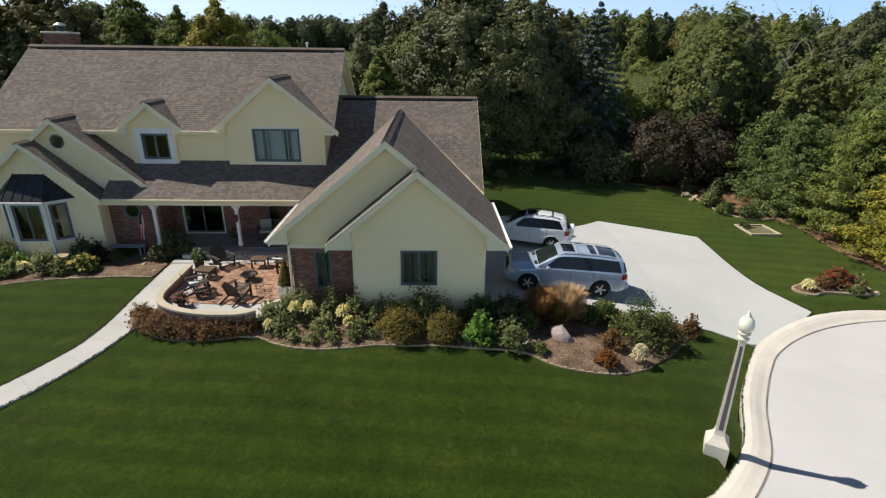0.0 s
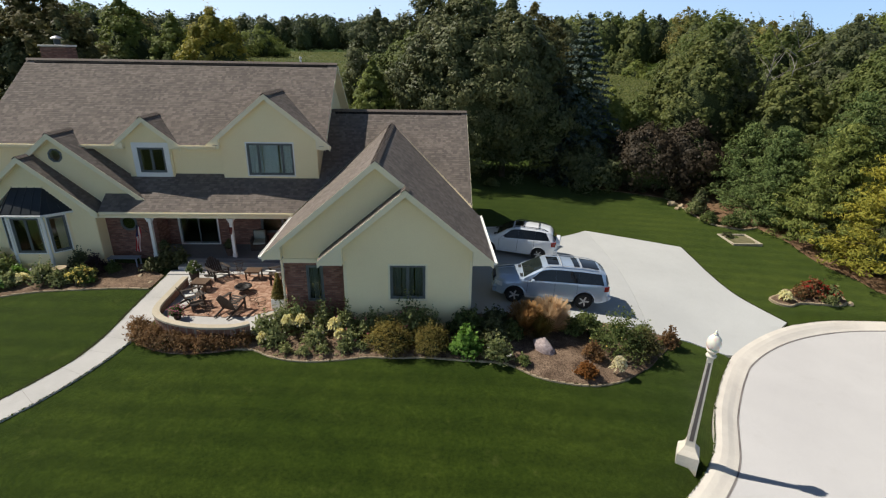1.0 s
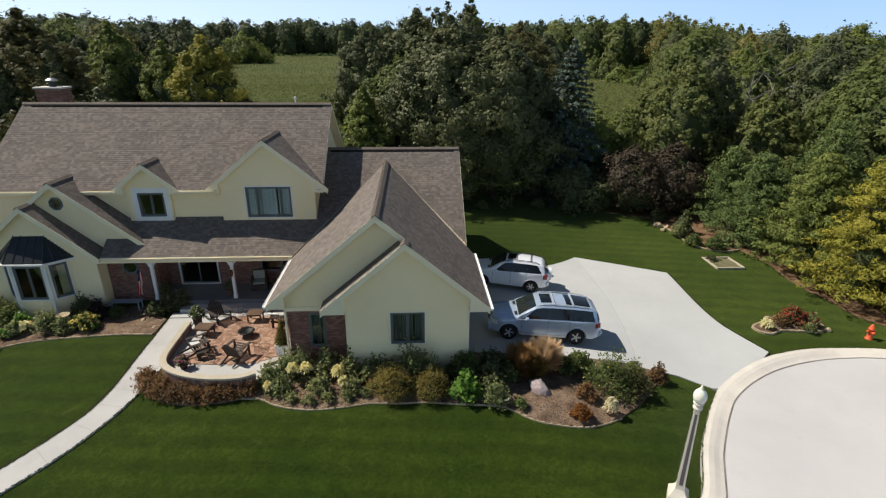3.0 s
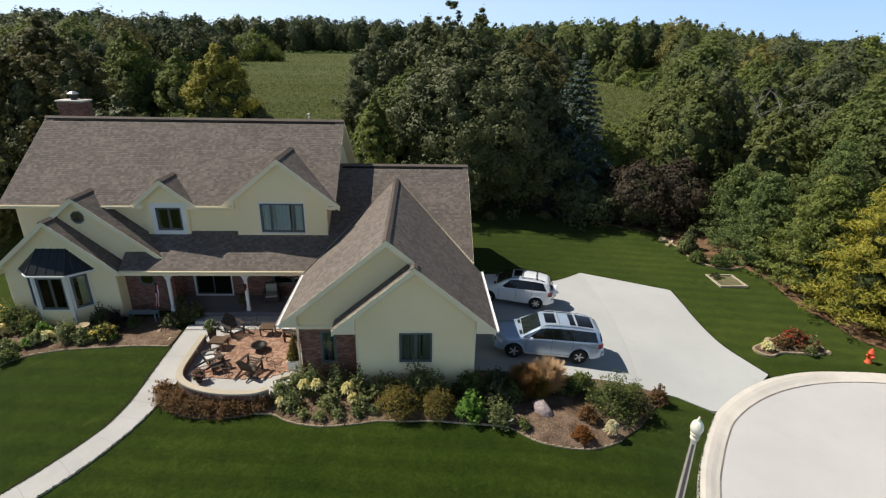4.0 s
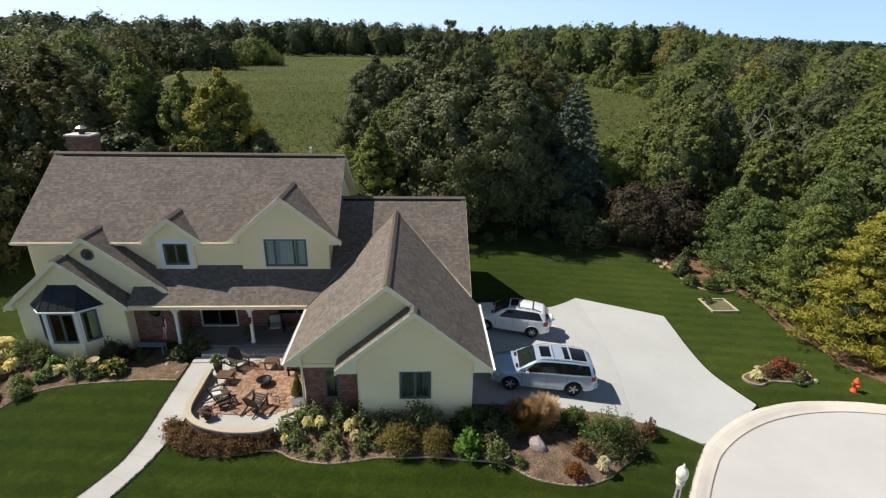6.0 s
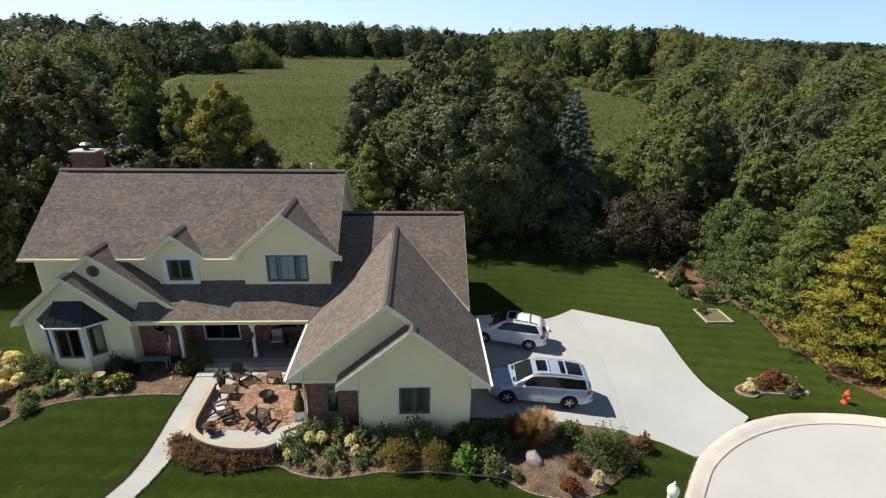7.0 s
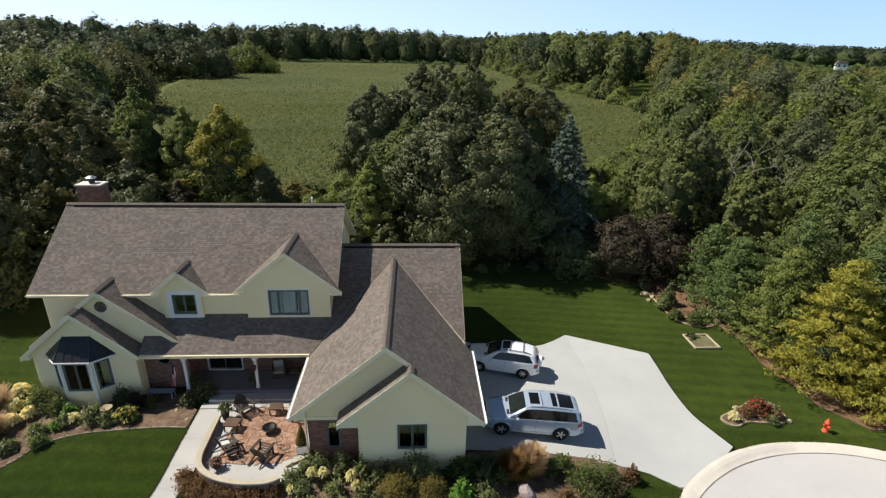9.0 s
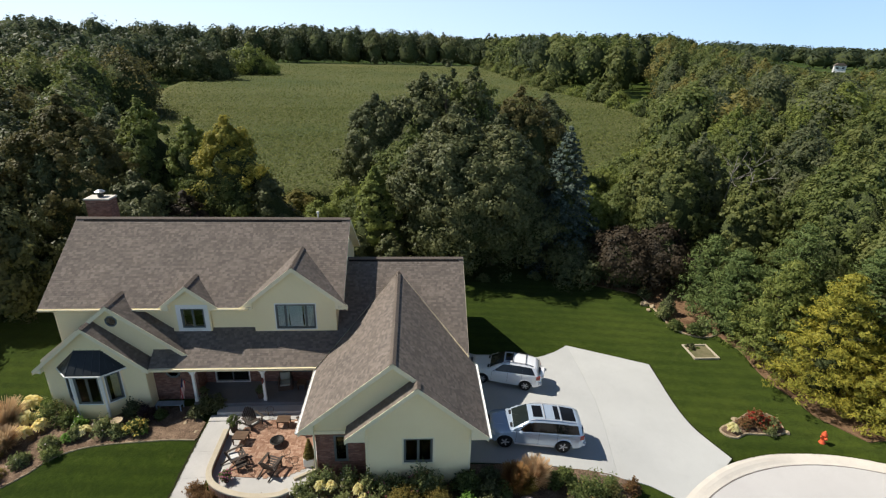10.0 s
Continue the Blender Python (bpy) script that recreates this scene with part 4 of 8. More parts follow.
def sliding_door():
    d = bmesh.new()
    x0, x1, z0, z1 = -10.75, -8.75, PF, 2.98
    for a, b, c, e in ((x0, z0, x0 + 0.045, z1), (x1 - 0.045, z0, x1, z1), (x0, z1 - 0.06, x1, z1), (x0, z0, x1, z0 + 0.04)):
        box(d, a, 26.94, b, c, 27.1, e)
    dr = part("door", d, WHITE, house, "white-framed sliding glass porch door")
    for a, b, y in ((x0 + 0.06, -9.72, 27.06), (-9.78, x1 - 0.06, 27.02)):
        bm = bmesh.new()
        for p in ((a, z0 + 0.05, a + 0.05, z1 - 0.09), (b - 0.05, z0 + 0.05, b, z1 - 0.09), (a + 0.05, z0 + 0.05, b - 0.05, z0 + 0.12), (a + 0.05, z1 - 0.14, b - 0.05, z1 - 0.09)):
            box(bm, p[0], y - 0.02, p[1], p[2], y + 0.015, p[3])
        sh = part("sash", bm, FRAME, dr)
        pn = part("pane", cbox(a + 0.05, y - 0.004, z0 + 0.12, b - 0.05, y + 0.004, z1 - 0.14), GLASS, dr)
        pn.visible_shadow = False


sliding_door()


def chimney():
    x0, x1, y0, y1, z0, z1 = -19.72, -18.25, 33.1, 34.0, 0.2, 10.25
    core = part("chimney", cbox(x0 + 0.02, y0 + 0.02, z0, x1 - 0.02, y1 - 0.02, z1), MORTAR, house, "red-brown brick chimney with metal flue cap")
    V, F = [], []
    c = 0
    z = 8.2
    while z < z1 - 0.05:
        for ax, (a, b) in (("f", (x0, x1)), ("r", (y0, y1)), ("l", (y0, y1))):
            s = a - (0.107 if c % 2 else 0)
            while s < b - 0.02:
                s0, s1 = max(s, a), min(s + 0.203, b)
                s += 0.213
                if s1 - s0 < 0.03:
                    continue
                v, f = brick_form(s0, z, s1, z + 0.065)
                k = len(V)
                for p in v:
                    V.append((p[0], y0 + 0.02 + p[1], p[2]) if ax == "f" else ((x1 - 0.02 - p[1], p[0], p[2]) if ax == "r" else (x0 + 0.02 + p[1], p[0], p[2])))
                F += [tuple(i + k for i in q) for q in f]
        z += 0.0775
        c += 1
    tagged(add("brickwork", mesh_from("brickwork", V, F, BRICK), core), kind="stuff")
    part("chimney_cap", cbox(x0 - 0.05, y0 - 0.05, z1, x1 + 0.05, y1 + 0.05, z1 + 0.10, 0.02), KERB, core, "pale concrete chimney crown")
    bm = bmesh.new()
    lathe(bm, [(0.17, 0), (0.17, 0.32), (0.16, 0.32)], 16, (-18.95, 33.55, z1 + 0.1))
    fl = part("flue", bm, METALROOF, core)
    bm = bmesh.new()
    lathe(bm, [(0.30, 0), (0.31, 0.05), (0.12, 0.16), (0.02, 0.18)], 16, (-18.95, 33.55, z1 + 0.40))
    part("flue_cap", bm, STEEL, core, "bright steel flue cap")


chimney()
bm = bmesh.new()
lathe(bm, [(0.05, -0.3), (0.05, 0.42), (0.075, 0.42), (0.075, 0.50), (0.03, 0.52)], 10, (-5.05, 31.9, 9.45))
part("vent_pipe", bm, WHITE, house, "white plumbing vent pipe")


# ---------------- plants ----------------
nrg = np.random.default_rng(11)


def unit(n):
    v = nrg.normal(size=(n, 3))
    return v / np.linalg.norm(v, axis=1)[:, None]


def leaf_mesh(name, C, N, S, mat, aspect=0.6, core=None, sides=4):
    """Many small leaf blades as one mesh: centres, facing, sizes. core: extra (verts, faces)."""
    n = len(C)
    T = np.cross(N, unit(n))
    T /= np.linalg.norm(T, axis=1)[:, None] + 1e-9
    B = np.cross(N, T)
    S = np.asarray(S)[:, None]
    if sides == 4:
        fold = N * S * 0.12
        V = [C - T * S * 0.5 - fold, C - B * S * aspect * 0.5 + fold, C + T * S * 0.5 - fold, C + B * S * aspect * 0.5 + fold]
    else:
        V = [C - T * S * 0.6, C + T * S * 0.4 - B * S * aspect * 0.6, C + T * S * 0.4 + B * S * aspect * 0.6]
    V = np.stack(V, 1).reshape(-1, 3)
    tot = sides * n
    F = np.arange(tot)
    npoly = n
    starts = np.arange(n) * sides
    if core is not None:
        cv, cf = core
        V = np.concatenate([V, cv])
        F = np.concatenate([F, (cf + tot).ravel()])
        npoly = n + len(cf)
        starts = np.concatenate([starts, tot + np.arange(len(cf)) * 3])
    me = bpy.data.meshes.new(name)
    me.vertices.add(len(V))
    me.vertices.foreach_set("co", V.astype(np.float32).ravel())
    me.loops.add(len(F))
    me.loops.foreach_set("vertex_index", F.astype(np.int32))
    me.polygons.add(npoly)
    me.polygons.foreach_set("loop_start", starts.astype(np.int32))
    me.update(calc_edges=True)
    me.materials.append(mat)
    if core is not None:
        me.materials.append(CORE_SHADE)
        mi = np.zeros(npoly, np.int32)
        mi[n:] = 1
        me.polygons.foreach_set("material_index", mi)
    return me


def ico(level=1):
    bm = bmesh.new()
    bmesh.ops.create_icosphere(bm, subdivisions=level, radius=1.0)
    v = np.array([p.co[:] for p in bm.verts])
    f = np.array([[q.index for q in p.verts] for p in bm.faces])
    bm.free()
    return v, f


ICO, ICO_LOW = ico(2), ico(1)


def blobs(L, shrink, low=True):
    """Uneven inner masses that keep a crown from being see-through; their dark colour paints the shade within."""
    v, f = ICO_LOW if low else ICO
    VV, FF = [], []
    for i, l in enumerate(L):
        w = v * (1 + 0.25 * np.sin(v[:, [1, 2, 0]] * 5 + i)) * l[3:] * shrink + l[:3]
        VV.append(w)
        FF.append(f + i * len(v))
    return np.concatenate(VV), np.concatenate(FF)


def on_lobes(L, n, inner=0.45, up=0.15, cull=0.5):
    """Points near the skins of the lobes, with outward facing."""
    area = (L[:, 3] * L[:, 4] + L[:, 4] * L[:, 5] + L[:, 3] * L[:, 5])
    k = nrg.choice(len(L), n, p=area / area.sum())
    d = unit(n)
    d[:, 2] = np.where(d[:, 2] < -0.45, -d[:, 2], d[:, 2])
    r = nrg.uniform(inner ** 2, 1.15, n) ** 0.5
    C = L[k, :3] + d * L[k, 3:] * r[:, None]
    N = d * 0.75 + unit(n) * 0.7 + np.array([0, 0, up])
    N /= np.linalg.norm(N, axis=1)[:, None]
    keep = np.ones(n, bool)
    for i in range(len(L)):
        q = ((C - L[i, :3]) / L[i, 3:])
        keep &= ~((np.einsum("ij,ij->i", q, q) < cull * cull) & (k != i))
    return C[keep], N[keep]


def crown_lobes(h0, h1, r, count, flat=0.8, lobe=0.36, shape=0.5):
    """Lobes over an egg-shaped envelope from h0 to h1 of radius r."""
    out = [(0, 0, (h0 + h1) / 2, r * 0.62, r * 0.62, (h1 - h0) * 0.40)]
    for i in range(count):
        t = (i + 0.5) / count
        z = h0 + (h1 - h0) * (0.06 + 0.86 * t)
        k = (z - h0) / (h1 - h0)
        env = r * (math.sin(math.pi * min(1, (k * 0.92 + 0.12)) ** shape) ** 0.7)
        a = i * 2.39996 + nrg.uniform(-0.4, 0.4)
        lr = r * lobe * nrg.uniform(0.75, 1.25) * (0.6 + 0.4 * env / r)
        rr = max(env - lr * 0.75, 0) * nrg.uniform(0.75, 1.1)
        out.append((rr * math.cos(a), rr * math.sin(a), z, lr, lr * nrg.uniform(0.85, 1.15), lr * flat))
    return np.array(out)


def trunk_form(h, r, lean=0.2, limbs=7, reach=3.0, h0=2.0):
    bm = bmesh.new()
    pts = [(lean * 0.0, 0, -0.3), (lean * 0.2, 0.03, h * 0.2), (lean * 0.6, -0.05, h * 0.5), (lean, 0.02, h * 0.85)]
    tube(bm, pts, [r * 1.35, r, r * 0.7, r * 0.2], 9)
    for i in range(limbs):
        a = i * 2.4 + 0.5
        z = h0 + (h * 0.75 - h0) * (i + 0.5) / limbs
        L = reach * (1 - 0.5 * i / limbs)
        tube(bm, [(0, 0, z), (L * 0.45 * math.cos(a), L * 0.45 * math.sin(a), z + L * 0.3), (L * math.cos(a), L * math.sin(a), z + L * 0.75)], [r * 0.42, r * 0.26, r * 0.07], 6)
    return bm


def crown_form(h0, h, r, leaves, count, lobe, shape=0.8, flat=0.8, core=0.68, blunt=0.0):
    """An uneven crown: leafy boughs of many sizes over a lopsided envelope, a core painted shade-dark showing in the
    hollows between them.
    """
    p = nrg.uniform(0, 6.28, 5)

    def envelope(k, a):
        e = np.sin(np.pi * np.minimum(1, k * 0.92 + 0.12) ** shape) ** (0.55 - blunt)
        return r * e * (1 + 0.15 * np.sin(2 * a + p[0] + 3 * k) + 0.12 * np.sin(3 * a + p[1] - 6 * k) + 0.12 * np.sin(5 * a + p[2] + 11 * k))

    count = int(count * 1.5)
    k = nrg.uniform(0.0, 1.0, count) ** 0.8
    a = nrg.uniform(0, 6.283, count)
    big = nrg.uniform(0.45, 1.0, count) ** 0.5
    lr = r * lobe * nrg.uniform(0.55, 1.6, count) * (0.45 + 0.55 * envelope(k, a) / r)
    rho = np.maximum(envelope(k, a) * big * nrg.uniform(0.9, 1.12, count) - lr * 0.5, 0)
    P = np.stack([rho * np.cos(a), rho * np.sin(a), h0 + (h - h0) * k - lr * 0.45 * flat * (k > 0.8)], 1)
    w = lr ** 1.8 * (0.4 + k)
    i = nrg.choice(count, leaves, p=w / w.sum())
    d = unit(leaves)
    away = np.stack([np.cos(a[i]), np.sin(a[i]), 0.3 + 0 * a[i]], 1)
    d = d + away * 0.45
    d /= np.linalg.norm(d, axis=1)[:, None] + 1e-6
    reach = nrg.uniform(0.5, 1.12, leaves) ** 0.5 * (1 + 0.25 * np.sin(7 * d[:, 0] + 5 * d[:, 2] + i))
    C = P[i] + d * (lr[i] * reach)[:, None] * np.array([1, 1, flat])
    stray = nrg.random(leaves) < 0.05
    C[stray] += nrg.normal(0, r * lobe * 0.55, (int(stray.sum()), 3))
    C[:, 2] = np.clip(C[:, 2], max(h0 * 0.5, 0.05), h * 1.04)
    out = C - np.array([0, 0, h0 + (h - h0) * 0.4])
    out /= np.linalg.norm(out, axis=1)[:, None] + 1e-6
    N = d * 0.7 + out * 0.5 + unit(leaves) * 0.36 + np.array([0, 0, 0.1])
    N /= np.linalg.norm(N, axis=1)[:, None]
    # filler core; its dark colour stands in for shade between the boughs
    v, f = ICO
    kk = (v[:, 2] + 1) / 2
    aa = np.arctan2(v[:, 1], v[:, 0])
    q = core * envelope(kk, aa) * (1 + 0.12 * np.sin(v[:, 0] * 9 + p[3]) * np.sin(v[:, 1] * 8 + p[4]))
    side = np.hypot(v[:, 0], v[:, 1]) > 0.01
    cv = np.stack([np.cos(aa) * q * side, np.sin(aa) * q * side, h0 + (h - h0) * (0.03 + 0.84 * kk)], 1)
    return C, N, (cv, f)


def tree(name, x, y, h, r, h0, mat, leaves, size, label, count=150, lobe=0.16, trunk=0.22, category="tree", aspect=0.75, shape=0.8, core=0.7, flat=0.8, low_mat=None, turn_at=0.5):
    t = thing(name, label, category, (x, y, ground(x, y)), nrg.uniform(0, 360))
    part("trunk", trunk_form(h, trunk, 0.3, 7, r * 0.6, max(h0, 0.8)), BARK, t, smooth=True)
    C, N, mass = crown_form(h0, h, r, leaves, count, lobe, shape, flat, core)
    S = size * nrg.uniform(0.6, 1.45, leaves)
    if low_mat:
        high = C[:, 2] / h + 0.16 * np.sin(C[:, 0] * 1.3 + 1) + 0.14 * np.sin(C[:, 1] * 1.7) > turn_at
        add("lower_crown", leaf_mesh("lower_crown", C[~high], N[~high], S[~high], low_mat, aspect, None, 3), t, "greener lower boughs")
        C, N, S = C[high], N[high], S[high]
    add("crown", leaf_mesh("crown", C, N, S, mat, aspect, mass if core else None, 3), t)
    return t


def conifer(name, x, y, h, r, mat, label, tiers=24, per=13, droop=0.25, size=0.34, lift=0.3, dense=16):
    """Tiered conifer: whorls of sprays on branches."""
    t = thing(name, label, "tree", (x, y, ground(x, y)), nrg.uniform(0, 360))
    bm = bmesh.new()
    tube(bm, [(0, 0, -0.3), (0.03, 0, h * 0.5), (0, 0, h * 0.97)], [r * 0.075, r * 0.05, 0.02], 8)
    C, N = [], []
    for i in range(tiers):
        f = i / (tiers - 1)
        z = 0.4 + (h - 0.6) * f ** 0.93
        R = r * (1 - f) ** 0.8 + 0.15
        m = max(4, int(per * (1 - 0.6 * f)))
        for j in range(m):
            a = 2 * math.pi * (j + 0.5 * (i % 2)) / m + nrg.uniform(-0.2, 0.2)
            Lb = R * nrg.uniform(0.78, 1.12)
            end = Vector((Lb * math.cos(a), Lb * math.sin(a), z - droop * Lb + lift * Lb * f))
            if i < tiers * 0.75 and j % 2 == 0:
                tube(bm, [(0, 0, z), tuple(Vector((0, 0, z)).lerp(end, 0.95))], [0.03, 0.008], 4)
            q = max(4, int(dense * (0.35 + 0.65 * Lb / r)))
            tt = nrg.uniform(0.22, 1.0, q) ** 0.75
            side = nrg.normal(0, 0.16, q) * (1.15 - tt) * R
            px = Lb * math.cos(a) * tt - math.sin(a) * side
            py = Lb * math.sin(a) * tt + math.cos(a) * side
            pz = z + (end.z - z) * tt ** 1.3 + nrg.normal(0, 0.07, q)
            C.append(np.stack([px, py, pz], 1))
            d = np.array([math.cos(a) * 0.45, math.sin(a) * 0.45, 0.85])
            N.append(d + nrg.normal(0, 0.35, (q, 3)))
    C, N = np.concatenate(C), np.concatenate(N)
    N /= np.linalg.norm(N, axis=1)[:, None]
    part("trunk", bm, BARK, t, smooth=True)
    core_l = np.array([(0, 0, h * (0.12 + 0.17 * k), r * 0.62 * (1 - 0.19 * k), r * 0.62 * (1 - 0.19 * k), h * 0.12) for k in range(5)])
    add("crown", leaf_mesh("crown", C, N, size * nrg.uniform(0.7, 1.4, len(C)), mat, 0.45, blobs(core_l, 0.85)), t)
    return t


# trees behind the lawn
tree("maple_tree", 4.6, 46.7, 14.9, 6.6, 0.8, MAPLE, 64000, 0.2, "large dark green maple behind the lawn", 420, 0.105, shape=0.58)
tree("maple_tree", 8.6, 46.6, 14.2, 5.7, 0.8, MAPLE, 56000, 0.2, "large dark green maple beside another", 400, 0.105, shape=0.58)
tree("maple_tree", 0.4, 50.5, 11.6, 4.2, 0.8, OAK, 26000, 0.21, "mid-green maple at the lawn's far edge", 150, 0.16, low_mat=MAPLE, turn_at=0.55)
tree("oak_tree", -2.6, 46.8, 9.4, 2.7, 0.4, BRIGHT, 17000, 0.19, "light green tree in full leaf behind the house", 150, 0.14, shape=0.65)
tree("oak_tree", -3.6, 64.0, 14.2, 5.0, 1.0, GREYLEAF, 20000, 0.25, "tall grey-green oak beside the cornfield", 190, 0.13, low_mat=MAPLE, turn_at=0.72)
tree("oak_tree", 2.2, 66.0, 16.6, 5.8, 1.0, MAPLE, 21000, 0.26, "tall dark grey-green oak at the field's edge", 210, 0.13, low_mat=OAK, turn_at=0.5)
tree("oak_tree", 8.4, 66.5, 16.8, 5.8, 1.0, OAK, 21000, 0.26, "broad dark oak behind the maples", 210, 0.13, low_mat=MAPLE, turn_at=0.7)
tree("oak_tree", 14.0, 65.0, 15.3, 5.2, 1.0, OLIVE, 18000, 0.26, "olive oak beside the spruce", 190, 0.13)
tree("oak_tree", 18.4, 70.0, 14.2, 4.4, 1.0, GREYLEAF, 13000, 0.26, "pale thin-leaved oak by the field", 150, 0.14, core=0.5)
tree("slim_tree", 4.7, 64.0, 18.9, 1.3, 12.5, MAPLE, 1300, 0.22, "tall slim tree rising above the others", 20, 0.26, trunk=0.16, core=0)
tree("slim_tree", 8.0, 63.0, 17.8, 1.5, 12.5, MAPLE, 1500, 0.22, "slim tree with an open crown above the oaks", 22, 0.26, trunk=0.16, core=0)
conifer("spruce_tree", 15.0, 46.6, 13.4, 4.5, SPRUCE, "blue-grey spruce with tiered branches", 27, 17, 0.26, 0.30, 0.3, 62)
tree("shade_tree", 18.3, 48.4, 7.6, 2.3, 0.3, BRIGHT, 9000, 0.2, "light green young tree by the field", 70, 0.22, core=0.5)
tree("shade_tree", 21.4, 50.0, 7.0, 2.4, 0.3, OAK, 9000, 0.2, "young green tree at the wood's corner", 70, 0.22, core=0.5)
tree("dark_shrub_tree", 19.6, 42.8, 5.3, 3.4, 0.1, BROWNLEAF, 12000, 0.19, "dark brown-purple leaved small tree", 90, 0.2)
tree("dark_shrub_tree", 23.2, 42.8, 5.6, 3.2, 0.2, BROWNLEAF, 12000, 0.19, "spreading dark brown-purple small tree", 90, 0.2)
tree("dark_shrub_tree", 15.6, 43.6, 3.6, 3.2, 0.1, MAPLE, 7000, 0.2, "low dark shrub in the shade", 70, 0.22, category="shrub")
# behind the house, on the other side
tree("dark_tree", -29.2, 47.5, 15.2, 6.4, 0.4, OLIVE, 50000, 0.22, "olive-brown dense conical tree behind the house", 520, 0.08, shape=0.5, low_mat=MAPLE, turn_at=0.5)
tree("dark_tree", -36.5, 45.0, 12.0, 5.0, 0.4, OLIVE, 24000, 0.26, "olive dark tree beside the house", 150, 0.16, low_mat=MAPLE, turn_at=0.7)
tree("dark_tree", -30.6, 37.0, 9.8, 4.3, 0.2, MAPLE, 22000, 0.24, "dark green tree at the side of the house", 130, 0.17)
tree("dark_tree", -33.5, 30.5, 9.2, 4.2, 0.2, MAPLE, 18000, 0.25, "dark green tree by the side lawn", 130, 0.17)
tree("dark_tree", -22.6, 44.5, 9.4, 3.6, 0.3, MAPLE, 18000, 0.23, "low dark tree behind the chimney", 110, 0.18)
tree("brown_tree", -19.2, 45.5, 7.4, 2.4, 0.3, BROWNLEAF, 9000, 0.2, "small brown-leaved tree behind the ridge", 70, 0.2)
tree("yellowing_tree", -16.4, 49.8, 13.3, 3.7, 0.6, YELLOW, 28000, 0.185, "tree turning yellow-green at its top", 170, 0.15, shape=0.75, low_mat=OAK, turn_at=0.5)
tree("green_tree", -25.2, 52.5, 14.6, 3.7, 0.8, BRIGHT, 24000, 0.2, "light green tree in full leaf behind the roof", 220, 0.12, low_mat=OAK, turn_at=0.7)
tree("green_tree", -20.6, 52.0, 13.0, 3.2, 0.8, BRIGHT, 20000, 0.2, "narrow light green tree beside another", 200, 0.12, low_mat=OAK, turn_at=0.75)
tree("green_tree", -12.8, 48.6, 8.2, 2.9, 0.3, MAPLE, 14000, 0.22, "round dark green tree behind the roof ridge", 90, 0.19)
tree("green_tree", -31.0, 58.0, 13.4, 4.6, 0.8, GREYLEAF, 18000, 0.26, "grey-green tree among others by the field", 130, 0.17)
for k, (x, y, h, r) in enumerate(((-10.2, 46.2, 3.9, 2.1), (-7.6, 47.0, 4.0, 2.0), (-5.0, 44.0, 4.2, 1.8), (-14.2, 44.8, 4.4, 2.0), (-8.8, 52.0, 4.6, 2.4), (-4.8, 53.0, 5.0, 2.4), (-1.0, 44.0, 4.0, 1.5), (-11.6, 55.0, 5.0, 2.4), (-6.6, 57.5, 5.2, 2.6), (-3.2, 50.0, 5.6, 2.0))):
    tree("hedge_shrub", x, y, h, r, 0.1, (BRIGHT, OAK, MAPLE, AUTUMN)[k % 4], 6500, 0.19, "rounded leafy shrub in the rear hedge", 50, 0.26, category="shrub", trunk=0.08)


def pine(x, y, h, r, mat, label, n=12000):
    """White pine: upswept branches that end in soft plumes of thin needles."""
    t = thing("pine_tree", label, "tree", (x, y, ground(x, y)), nrg.uniform(0, 360))
    bm = bmesh.new()
    tube(bm, [(0, 0, -0.3), (0.06, 0, h * 0.5), (0, 0, h * 0.96)], [0.16, 0.10, 0.02], 8)
    tufts = []
    tiers = 17
    for i in range(tiers):
        f = i / (tiers - 1)
        z = 0.35 + (h - 0.7) * f
        R = r * (1.0 - f ** 1.5) ** 0.8 + 0.15
        m = max(4, int(10 * (1 - 0.5 * f)))
        for j in range(m):
            a = 2 * math.pi * (j + 0.5 * (i % 2)) / m + nrg.uniform(-0.3, 0.3)
            Lb = R * nrg.uniform(0.65, 1.15)
            rise = Lb * nrg.uniform(0.0, 0.28)
            tip = (Lb * math.cos(a), Lb * math.sin(a), z + rise)
            tube(bm, [(0, 0, z - 0.1), tip], [0.03, 0.008], 4, False)
            for q in (0.42, 0.62, 0.8, 0.94, 1.06):
                w = 0.12 + 0.16 * Lb / r
                tufts.append((tip[0] * q + nrg.normal(0, w), tip[1] * q + nrg.normal(0, w), z + rise * q + nrg.normal(0, 0.10), math.cos(a), math.sin(a)))
    T = np.array(tufts)
    per = max(10, n // len(T))
    k = np.repeat(np.arange(len(T)), per)
    d = unit(len(k)) * np.array([0.34, 0.34, 0.17])
    C = T[k, :3] + d
    N = d * np.array([2.2, 2.2, 4.4]) + unit(len(k)) * 0.55 + np.array([0, 0, 0.35]) + np.stack([T[k, 3], T[k, 4], np.zeros(len(k))], 1) * 0.25
    N /= np.linalg.norm(N, axis=1)[:, None]
    part("trunk", bm, BARK, t)
    core_l = np.array([(0, 0, h * (0.12 + 0.16 * q), r * 0.5 * (1 - 0.14 * q), r * 0.5 * (1 - 0.14 * q), h * 0.13) for q in range(5)])
    add("crown", leaf_mesh("crown", C, N, 0.25 * nrg.uniform(0.6, 1.4, len(C)), mat, 0.26, blobs(core_l, 0.85)), t)
    return t


